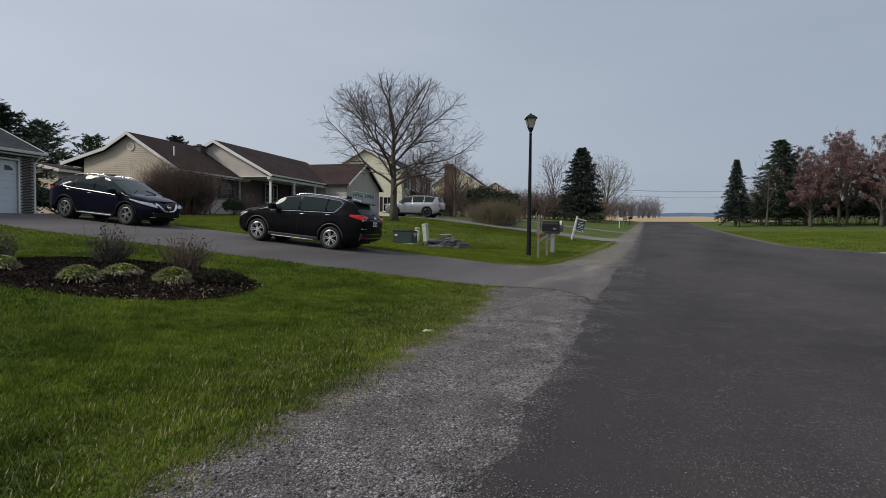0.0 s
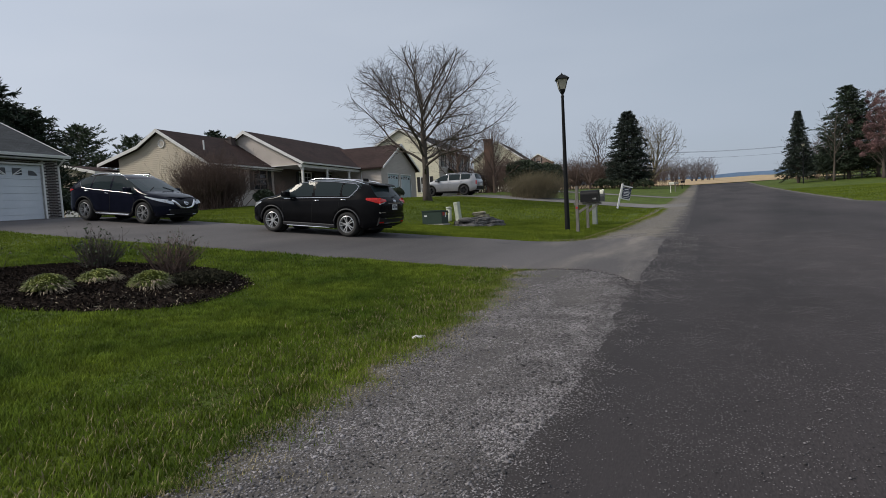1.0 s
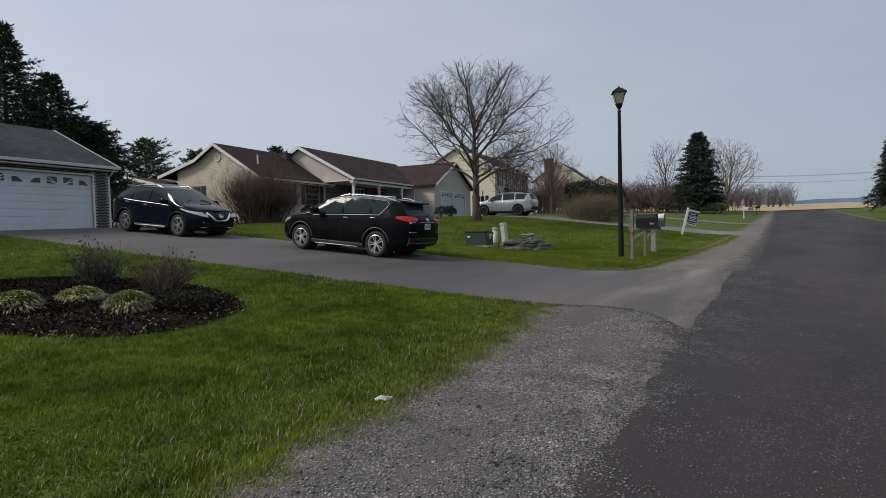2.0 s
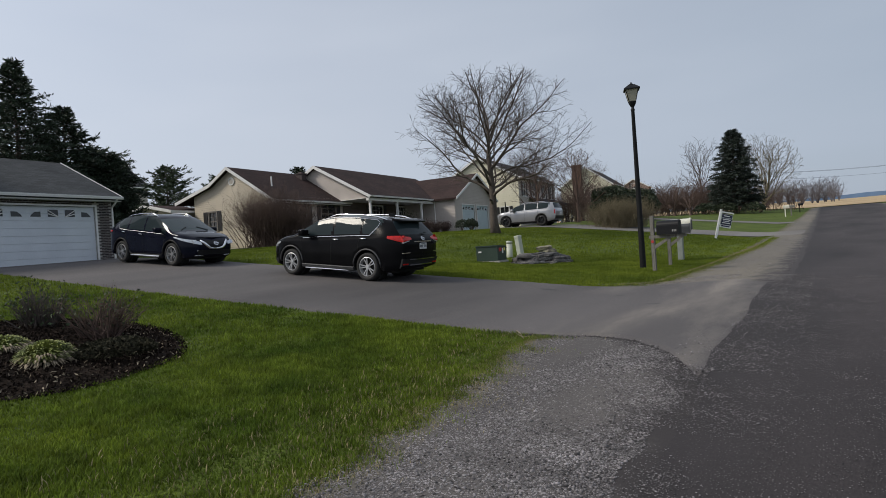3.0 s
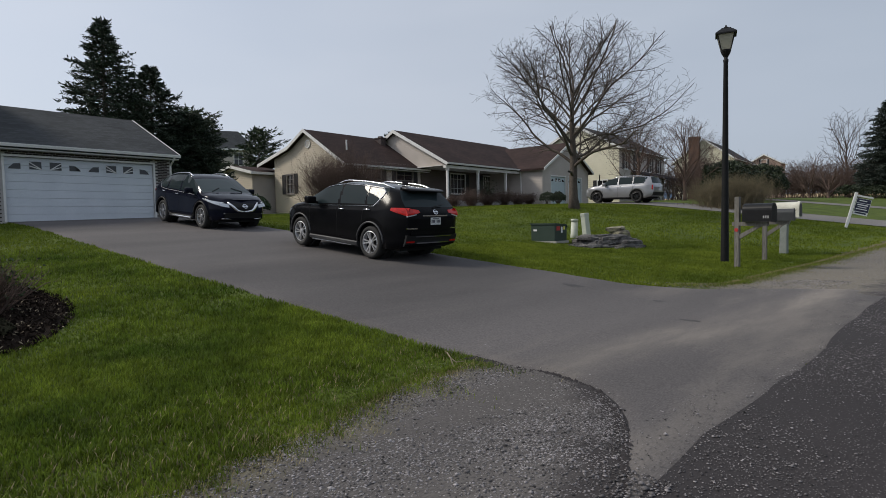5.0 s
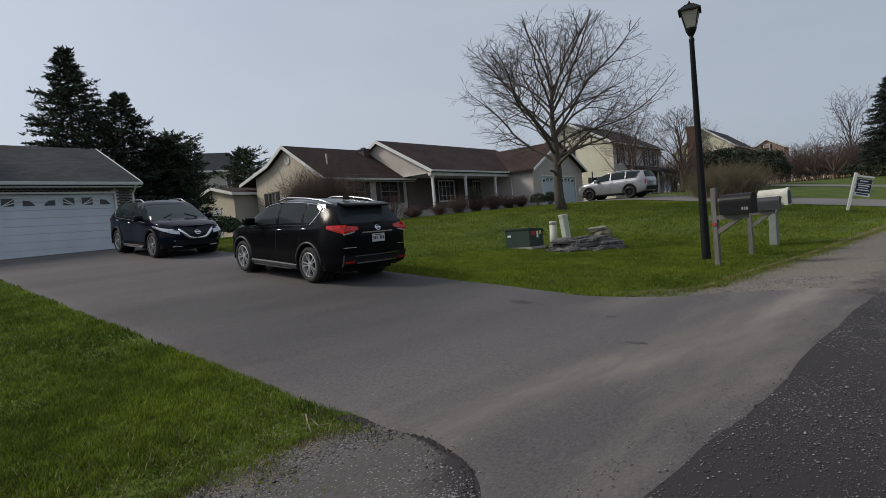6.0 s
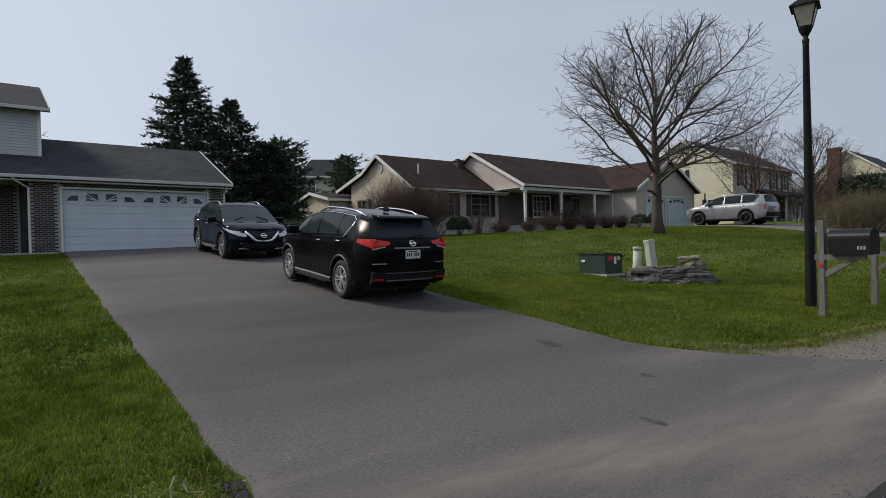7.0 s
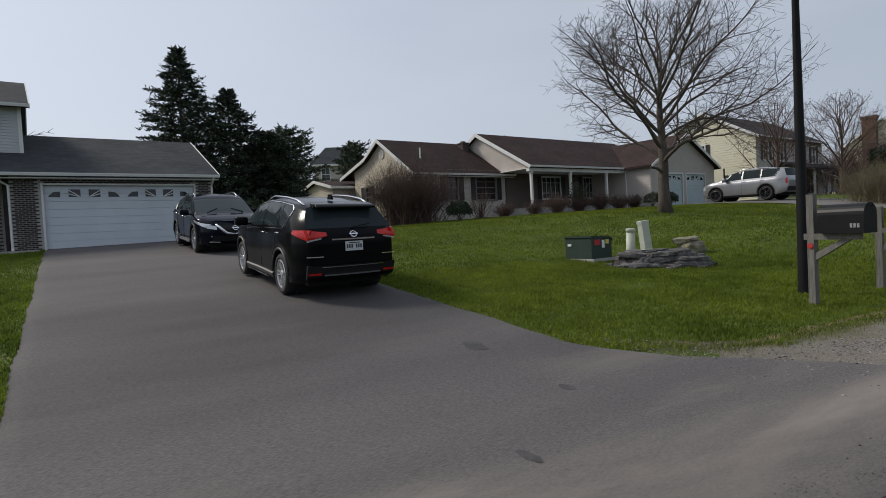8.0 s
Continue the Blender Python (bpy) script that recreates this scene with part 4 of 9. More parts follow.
    bm = fresh()
    box(bm, xf, ef - 0.01, ys - 0.3, 1.15, slope(ef) - 0.2, slope(ef) - 0.165)
    part("south_soffit", bm, M_WHITE, h)
    bm = fresh()
    pipe(bm, ((xr1 + 2.2, ys + 1.4, slope(xr1 + 2.2) - 0.1), (xr1 + 2.2, ys + 1.4, slope(xr1 + 2.2) + 0.62)), 0.05, 8)
    part("vent_pipe", bm, M_WHITE, h, "white plastic vent pipe")
    # windows of the south wing
    for a, b, z0, z1 in (w1, w2):
        n = 2 if b - a > 1 else 2
        window(h, EAST((a + b) / 2, (z0 + z1) / 2, xf), b - a, z1 - z0, n, 4, trim_mat=M_TAUPE)
        for y in (a - 0.29, b + 0.29):
            shutter(h, EAST(y, (z0 + z1) / 2, xf + 0.018), 0.36, z1 - z0 + 0.12)
    window(h, SOUTH((ws[0] + ws[1]) / 2, (ws[2] + ws[3]) / 2, ys), ws[1] - ws[0], ws[3] - ws[2], 2, 4, trim_mat=M_TAUPE)
    for x in (ws[0] - 0.29, ws[1] + 0.29):
        shutter(h, SOUTH(x, (ws[2] + ws[3]) / 2, ys - 0.018), 0.36, ws[3] - ws[2] + 0.12)
    # main block with the porch: ridge at x -4.85
    e2, r2, xr2, yn = 5.36, 8.0, -4.85, 9.9
    s2 = (r2 - e2) / (0.02 - xr2)
    sl2 = lambda x: r2 - s2 * abs(x - xr2)
    y0 = 0.0
    bm = fresh()
    slab(bm, ((0.02, y0 - 0.05, e2), (0.02, 14.5, e2), (xr2, 14.5, r2), (xr2, y0 - 0.05, r2)), 0.15)
    slab(bm, ((-10.8, y0 - 0.05, sl2(-10.8)), (-10.8, 14.5, sl2(-10.8)), (xr2 - 0.002, 14.5, r2), (xr2 - 0.002, y0 - 0.05, r2)), 0.15)
    part("main_roof", bm, M_SHB, h, "brown asphalt shingle roof over the porch")
    bm = fresh()
    prism(bm, ((0.03, e2 + 0.02), (0.03, e2 - 0.2), (xr2, r2 - 0.22), (-10.8, sl2(-10.8) - 0.2), (-10.8, sl2(-10.8) + 0.02), (xr2, r2 + 0.02)), "y", y0 - 0.10, y0 - 0.05)
    part("main_rake_board", bm, M_WHITE, h, "white rake board")
    bm = fresh()
    gable_bm(bm, south(y0 + 0.2), -9.9, -0.25, e2 - 0.2, xr2, r2 - 0.17)
    part("main_gable", bm, M_SIDG, h)
    gutter(h, 0.02, y0 - 0.1, yn, e2 - 0.01)
    bm = fresh()
    box(bm, -0.36, -0.1, y0 + 0.02, yn, e2 - 0.36, e2 - 0.19)
    part("porch_beam", bm, M_WHITE, h)
    bm = fresh()
    box(bm, -2.9, -0.1, y0 + 0.02, yn, e2 - 0.19, e2 - 0.16)
    part("porch_ceiling", bm, M_WHITE, h)
    pf = 2.85
    bm = fresh()
    box(bm, -2.9, -0.15, y0 + 0.05, yn, g, pf)
    part("porch_floor", bm, M_CONC, h)
    for y in (0.28, 3.75, 7.35, 9.75):
        bm = fresh()
        box(bm, -0.3, -0.16, y - 0.07, y + 0.07, pf, e2 - 0.36)
        box(bm, -0.33, -0.13, y - 0.10, y + 0.10, pf, pf + 0.18)
        box(bm, -0.33, -0.13, y - 0.10, y + 0.10, e2 - 0.48, e2 - 0.36)
        part("porch_post", bm, M_WHITE, h, "square white porch post")
    # back wall of the porch
    xp = -2.92
    w3, w4, dr = (4.0, 5.75, 3.55, 4.95), (8.2, 9.3, 3.55, 4.95), (11.2, 12.15, pf, 4.9)
    bm = fresh()
    wall_bm(bm, east(xp), ym + 0.05, 14.0, g, e2 - 0.16, [w3, w4])
    part("porch_wall", bm, M_PORCH, h)
    bm = fresh()
    siding_bm(bm, east(xp), ym + 0.05, 14.0, pf, e2 - 0.2, [(a - 0.1, b + 0.1, c - 0.1, d + 0.1) for a, b, c, d in (w3, w4)], course=0.125)
    part("porch_siding", bm, M_PORCH, h, "lap siding under the porch, darker than the front")
    for q, n in ((w3, 4), (w4, 3)):
        window(h, EAST((q[0] + q[1]) / 2, (q[2] + q[3]) / 2, xp), q[1] - q[0], q[3] - q[2], n, 4, sash=False)
    for q in (w3, w4):
        for y in (q[0] - 0.29, q[1] + 0.29):
            shutter(h, EAST(y, (q[2] + q[3]) / 2, xp + 0.018), 0.36, q[3] - q[2] + 0.12)
    # chimney behind the south end of the main ridge
    bm = fresh()
    box(bm, xr2 - 1.25, xr2 - 0.65, -0.62, -0.14, 5.5, 7.44)
    box(bm, xr2 - 1.29, xr2 - 0.61, -0.66, -0.10, 7.44, 7.51)
    box(bm, xr2 - 1.08, xr2 - 0.82, -0.5, -0.26, 7.51, 7.62)
    part("chimney", bm, M_BRICK, h, "short dark chimney cap")
    # garage wing with a front gable
    xg, ya, yb, yc = 1.9, 9.2, 17.2, 13.2
    e3, r3 = 5.5, 7.6
    doors = ((10.55, 12.95, 2.62, 4.78), (13.45, 15.85, 2.62, 4.78))
    bm = fresh()
    wall_bm(bm, east(xg), ya, yb, g, e3, doors)
    gable_bm(bm, east(xg), ya, yb, e3, yc, r3 - 0.15)
    part("wing_front", bm, M_SIDG, h)
    bm = fresh()
    k3 = r3 - 0.15 - e3
    siding_bm(bm, east(xg), ya, yb, 2.7, r3 - 0.2, [(a - 0.1, b + 0.1, c, d + 0.1) for a, b, c, d in doors], course=0.125,
              roof=lambda z: (ya, yb) if z <= e3 else (yc - (yc - ya) * (1 - (z - e3) / k3), yc + (yb - yc) * (1 - (z - e3) / k3)))
    part("wing_siding", bm, M_SIDG, h)
    for a, b, c, d in doors:
        garage_door(h, a, b, c, d, xg - 0.06, 8, 4, M_DOORB)
        bm = fresh()
        for p in ((a - 0.09, a, c, d + 0.09), (b, b + 0.09, c, d + 0.09), (a, b, d, d + 0.09)):
            box(bm, xg - 0.05, xg + 0.03, *p)
        part("door_casing", bm, M_WHITE, h)
    bm = fresh()
    wall_bm(bm, south(ya), -10.0, xg - 0.2, g, e3)
    part("wing_side_wall", bm, M_SIDG, h)
    bm = fresh()
    siding_bm(bm, south(ya), -2.9, xg - 0.02, 2.7, e3 - 0.1, course=0.125)
    part("wing_side_siding", bm, M_SIDG, h)
    bm = fresh()
    wall_bm(bm, lambda a, o, z: (a, yb + o, z), -10.0, xg - 0.2, g, e3)
    part("wing_side_wall", bm, M_SIDG, h)
    s3 = (r3 - e3) / (yc - ya)
    bm = fresh()
    slab(bm, ((xg + 0.35, ya - 0.35, e3 - 0.35 * s3), (xg + 0.35, yc, r3), (-8.0, yc, r3), (-8.0, ya - 0.35, e3 - 0.35 * s3)), 0.14)
    slab(bm, ((xg + 0.35, yb + 0.35, e3 - 0.35 * s3), (xg + 0.35, yc + 0.002, r3), (-8.0, yc + 0.002, r3), (-8.0, yb + 0.35, e3 - 0.35 * s3)), 0.14)
    part("wing_roof", bm, M_SHB, h)
    bm = fresh()
    a, b = ya - 0.36, yb + 0.36
    za = e3 - 0.36 * s3
    prism(bm, ((a, za + 0.02), (a, za - 0.17), (yc, r3 - 0.19), (b, za - 0.17), (b, za + 0.02), (yc, r3 + 0.02)), "x", xg + 0.35, xg + 0.39)
    part("wing_rake_board", bm, M_WHITE, h)
    downspout(h, ((0.0, ya - 0.05, e2 - 0.12), (0.05, ya - 0.05, 2.6)))
    return h


ranch_house()


def shed():
    """A small gabled shed against the back corner of the ranch house, its gable to the south."""
    s = thing("garden_shed", pose(-25.54, 34.99, 0, 0, 0, RA), "small tan garden shed with a white-edged roof", "shed")
    x0, x1, y0, y1, e, r = -15.5, -10.75, -7.7, -5.0, 5.08, 5.58
    xc = (x0 + x1) / 2
    bm = fresh()
    wall_bm(bm, south(y0), x0, x1, 1.9, e)
    gable_bm(bm, south(y0), x0, x1, e, xc, r - 0.06)
    part("gable_wall", bm, M_SIDT, s)
    bm = fresh()
    wall_bm(bm, east(x1), y0 + 0.2, y1, 1.9, e)
    # east side: greyer siding than the gable, its shade put into the colour
    part("side_wall", bm, M_SIDG, s)
    bm = fresh()
    siding_bm(bm, south(y0), x0, x1, 2.2, r - 0.1, course=0.125, roof=lambda z: (x0, x1) if z < e else (xc - (xc - x0) * (r - z) / (r - e), xc + (x1 - xc) * (r - z) / (r - e)))
    part("siding", bm, M_SIDT, s)
    bm = fresh()
    siding_bm(bm, east(x1), y0, y1, 2.2, e, course=0.125)
    part("siding", bm, M_SIDG, s)
    bm = fresh()
    slab(bm, ((x1 + 0.4, y0 - 0.3, e - 0.02), (x1 + 0.4, y1, e - 0.02), (xc, y1, r + 0.08), (xc, y0 - 0.3, r + 0.08)), 0.12)
    slab(bm, ((x0 - 0.4, y0 - 0.3, e - 0.02), (x0 - 0.4, y1, e - 0.02), (xc - 0.002, y1, r + 0.08), (xc - 0.002, y0 - 0.3, r + 0.08)), 0.12)
    part("roof", bm, M_SHB, s)
    bm = fresh()
    prism(bm, ((x1 + 0.42, e), (x1 + 0.42, e - 0.19), (xc, r - 0.1), (x0 - 0.42, e - 0.19), (x0 - 0.42, e), (xc, r + 0.1)), "y", y0 - 0.34, y0 - 0.3)
    part("rake_board", bm, M_WHITE, s)
    bm = fresh()
    box(bm, x1 + 0.4, x1 + 0.43, y0 - 0.3, y1, e - 0.18, e - 0.02)
    part("eaves_board", bm, M_WHITE, s)
    bm = fresh()
    box(bm, -13.6, -12.5, y0 - 0.05, y0 - 0.02, 2.2, 4.2)
    part("door", bm, M_SIDW, s, "pale shed door")


shed()


def yard_pole():
    t = thing("pole", at(-22.2, 48.6), "thin dark pole before the neighbour's garage doors", "pole")
    bm = fresh()
    lathe(bm, ((0.05, -0.2), (0.045, 2.2)), 10)
    part("post", bm, M_BLACK, t)


yard_pole()

# ---- the houses beyond ----
def plain_house(name, label, m, wide, deep, eave, ridge, zb, siding, roof, gable_windows=(), front_windows=(), front_mat=None, porch=False, course=0.2):
    """A gabled house: x out to the road, y along it; its south gable faces -y at y 0. x runs from -deep to 0."""
    h = thing(name, m, label, "house")
    bm = fresh()
    wall_bm(bm, south(0), -deep, -0.2, zb, eave, gable_windows)
    gable_bm(bm, south(0), -deep, 0, eave, -deep / 2, ridge - 0.1)
    part("gable_wall", bm, siding, h)
    bm = fresh()
    wall_bm(bm, lambda a, o, z: (a, wide + o, z), -deep, -0.2, zb, eave)
    part("north_wall", bm, siding, h)
    k = ridge - 0.1 - eave
    bm = fresh()
    siding_bm(bm, south(0), -deep, 0, zb, ridge - 0.15, [(a - 0.1, b + 0.1, c - 0.1, d + 0.1) for a, b, c, d in gable_windows], course=course,
              roof=lambda z: (-deep, 0) if z <= eave else (-deep / 2 - deep / 2 * (1 - (z - eave) / k), -deep / 2 + deep / 2 * (1 - (z - eave) / k)))
    part("siding", bm, siding, h)
    bm = fresh()
    wall_bm(bm, east(0), 0, wide, zb, eave, front_windows)
    part("front_wall", bm, front_mat or siding, h)
    for a, b, c, d in gable_windows:
        window(h, SOUTH((a + b) / 2, (c + d) / 2, 0), b - a, d - c, 2, 2)
        for x in (a - 0.28, b + 0.28):
            shutter(h, SOUTH(x, (c + d) / 2, -0.018), 0.34, d - c + 0.1)
    for a, b, c, d in front_windows:
        window(h, EAST((a + b) / 2, (c + d) / 2, 0), b - a, d - c, 2, 2)
        for y in (a - 0.28, b + 0.28):
            shutter(h, EAST(y, (c + d) / 2, 0.018), 0.34, d - c + 0.1)
    s = (ridge - eave) / (deep / 2)
    bm = fresh()
    o = 0.4
    slab(bm, ((o, -0.3, eave - o * s), (o, wide + 0.3, eave - o * s), (-deep / 2, wide + 0.3, ridge), (-deep / 2, -0.3, ridge)), 0.16)
    slab(bm, ((-deep - o, -0.3, eave - o * s), (-deep - o, wide + 0.3, eave - o * s), (-deep / 2 - 0.002, wide + 0.3, ridge), (-deep / 2 - 0.002, -0.3, ridge)), 0.16)
    part("roof", bm, roof, h)
    bm = fresh()
    prism(bm, ((o, eave - o * s + 0.02), (o, eave - o * s - 0.2), (-deep / 2, ridge - 0.22), (-deep - o, eave - o * s - 0.2), (-deep - o, eave - o * s + 0.02), (-deep / 2, ridge + 0.02)), "y", -0.35, -0.3)
    part("rake_board", bm, M_WHITE, h)
    gutter(h, o, -0.3, wide + 0.3, eave - o * s)
    return h


# front_mat: greige in place of cream paints the east front's shade
yellow = plain_house("cream_house", "two-storey cream house with dark roof and shuttered windows", pose(-25.0, 57.0, 0, 0, 0, 7.0), 13.0, 8.4, 8.0, 10.35, 2.4, M_SIDY, M_SHD,
                     [(-5.0, -4.1, 6.2, 7.6), (-2.1, -1.2, 3.4, 4.9)],
                     [(1.2, 2.1, 6.0, 7.4), (4.0, 4.9, 6.0, 7.4), (8.0, 8.9, 6.0, 7.4), (10.6, 11.5, 6.0, 7.4), (1.2, 2.6, 3.3, 4.9), (9.6, 11.2, 3.3, 4.9)], front_mat=M_SIDG)
bm = fresh()
slab(bm, ((2.2, 3.0, 5.2), (2.2, 13.2, 5.2), (0.05, 13.2, 5.9), (0.05, 3.0, 5.9)), 0.16)
part("porch_roof", bm, M_SHD, yellow)
for y in (3.3, 5.8, 8.2, 10.6, 12.9):
    bm = fresh()
    box(bm, 1.85, 2.0, y - 0.08, y + 0.08, 2.6, 5.05)
    part("porch_post", bm, M_WHITE, yellow, "square white porch post")

pale = plain_house("pale_cream_house", "pale cream house with dark grey roof and brick chimney", pose(-26.9, 93.0, 0, 0, 0, 7.0), 14.0, 8.0, 9.3, 12.2, 3.0, M_SIDC, M_SHD,
                   [(-3.3, -2.4, 6.6, 7.9)], [(2.0, 3.0, 6.5, 8.0), (6.0, 7.0, 6.5, 8.0), (10.0, 11.0, 6.5, 8.0)], front_mat=M_BRICKR)
bm = fresh()
box(bm, -5.9, -4.5, -0.75, -0.02, 3.0, 12.2)
box(bm, -6.0, -4.4, -0.82, 0.05, 12.2, 12.55)
part("chimney", bm, M_BRICKR, pale, "red brick chimney on the gable")
bm = fresh()
slab(bm, ((2.4, -5.0, 5.7), (2.4, -0.4, 5.7), (-3.0, -0.4, 6.5), (-3.0, -5.0, 6.5)), 0.16)
part("porch_roof", bm, M_SHD, pale)
bm = fresh()
wall_bm(bm, south(-4.6), -3.0, 1.8, 3.0, 5.7)
part("porch_wall", bm, M_SIDG, pale)

plain_house("tan_roof_house", "distant house with an orange-tan roof", pose(-33.0, 138.0, 0, 0, 0, 7.0), 6.0, 6.0, 11.6, 13.4, 4.0, M_SIDP, M_SHO, [(-3.5, -2.5, 11.2, 12.3)])


def hipped_house():
    """A far house turned to the walk: y towards it, x across; hipped roof on plain walls."""
    h = thing("dark_roof_house", pose(-70.0, 39.6, 0, 0, 0, 68.0), "distant house with pale walls and a dark hipped roof", "house")
    e, r = 11.2, 13.75
    bm = fresh()
    wall_bm(bm, south(0), -3.4, 3.4, 2.5, e, [(-2.4, -1.4, 9.0, 10.6), (1.2, 2.2, 9.0, 10.6)])
    part("front_wall", bm, M_SIDG, h)
    for x in (-1.9, 1.7):
        window(h, SOUTH(x, 9.8, 0), 1.0, 1.6, 2, 2)
    for sg in (-1, 1):
        bm = fresh()
        box(bm, *sorted((sg * 3.38, sg * 3.2)), 0.2, 7.0, 2.5, e)
        part("side_wall", bm, M_SIDG, h)
    bm = fresh()
    lo = [bm.verts.new(p) for p in ((-3.9, -0.5, e - 0.15), (3.9, -0.5, e - 0.15), (3.9, 7.5, e - 0.15), (-3.9, 7.5, e - 0.15))]
    up = [bm.verts.new(p) for p in ((-1.9, 3.0, r), (1.9, 3.0, r), (1.9, 4.0, r), (-1.9, 4.0, r))]
    bm.faces.new(lo[::-1]), bm.faces.new(up)
    for i in range(4):
        bm.faces.new((lo[i], lo[(i + 1) % 4], up[(i + 1) % 4], up[i]))
    part("roof", bm, M_SHG, h, "dark hipped shingle roof")
    bm = fresh()
    box(bm, -3.92, 3.92, -0.56, -0.5, e - 0.36, e - 0.12)
    part("eaves_board", bm, M_WHITE, h)


hipped_house()


# ---- cars ----
def lerp_table(table, x):
    """Smooth reading between (x, value) pairs in rising x."""
    if x <= table[0][0]:
        return table[0][1]
    for (x0, v0), (x1, v1) in zip(table, table[1:]):
        if x <= x1:
            return v0 + (v1 - v0) * (x - x0) / (x1 - x0)
    return table[-1][1]


def soft_table(table, x, r=0.07):
    return sum(lerp_table(table, x + d) for d in (-r, -r / 2, 0, r / 2, r)) / 5


def wheel(parent, at_, r, wide, side, spokes, rim_mat, double=True):
    w_ = fresh()
    tr = r * 0.71
    prof = [(tr, -wide / 2 + 0.01), (r * 0.9, -wide / 2), (r * 0.985, -wide / 2 + 0.03), (r, -wide / 4), (r, wide / 4), (r * 0.985, wide / 2 - 0.03), (r * 0.9, wide / 2), (tr, wide / 2 - 0.01), (tr * 0.97, 0), (tr, -wide / 2 + 0.01)]
    n = 36
    vs = [[w_.verts.new((q * math.cos(2 * math.pi * i / n), h * 1.0, q * math.sin(2 * math.pi * i / n))) for i in range(n)] for q, h in prof]
    for a, b in zip(vs, vs[1:]):
        for i in range(n):
            w_.faces.new((a[i], a[(i + 1) % n], b[(i + 1) % n], b[i]))
    bmesh.ops.recalc_face_normals(w_, faces=w_.faces)
    tyre = part("wheel", w_, M_TYRE, parent, "black tyre on an alloy rim", smooth=True, m=pose(*at_, 0, 0, 0 if side > 0 else 180))
    bm = fresh()
    o = wide / 2 - 0.03
    lathe(bm, ((tr * 0.985, o + 0.018), (tr * 0.93, o + 0.024), (tr * 0.9, o + 0.0), (tr * 0.86, o - 0.07), (tr * 0.98, o - 0.08)), 36, axis="y", cap=False)
    lathe(bm, ((0.0, o + 0.01), (0.05, o + 0.01), (0.062, o - 0.005), (0.062, o - 0.05)), 16, axis="y")
    for i in range(spokes):
        for da in ((-0.2, 0.2) if double else (0.0,)):
            a = 2 * math.pi * i / spokes
            c0, c1 = a + da * 1.1, a + da * 0.95
            hw0, hw1 = 0.010, 0.012
            pts = []
            for rad, ang, hw, y in ((0.045, c0, hw0, o + 0.0), (tr * 0.95, c1, hw1, o + 0.012)):
                d, t = Vector((math.cos(ang), 0, math.sin(ang))), Vector((-math.sin(ang), 0, math.cos(ang)))
                for s_, yy in ((-1, y), (1, y), (1, y - 0.03), (-1, y - 0.03)):
                    pts.append(d * rad + t * hw * s_ + Vector((0, yy, 0)))
            v = [bm.verts.new(p) for p in pts]
            for f in ((0, 1, 5, 4), (1, 2, 6, 5), (2, 3, 7, 6), (3, 0, 4, 7)):
                bm.faces.new([v[k] for k in f])
    bmesh.ops.recalc_face_normals(bm, faces=bm.faces)
    part("rim", bm, rim_mat, tyre, "spoked alloy rim", smooth=False)
    bm = fresh()
    lathe(bm, ((0.0, o - 0.075), (tr * 0.9, o - 0.075), (tr * 0.9, o - 0.09)), 24, axis="y")
    part("brake_disc", bm, M_DARK, tyre)


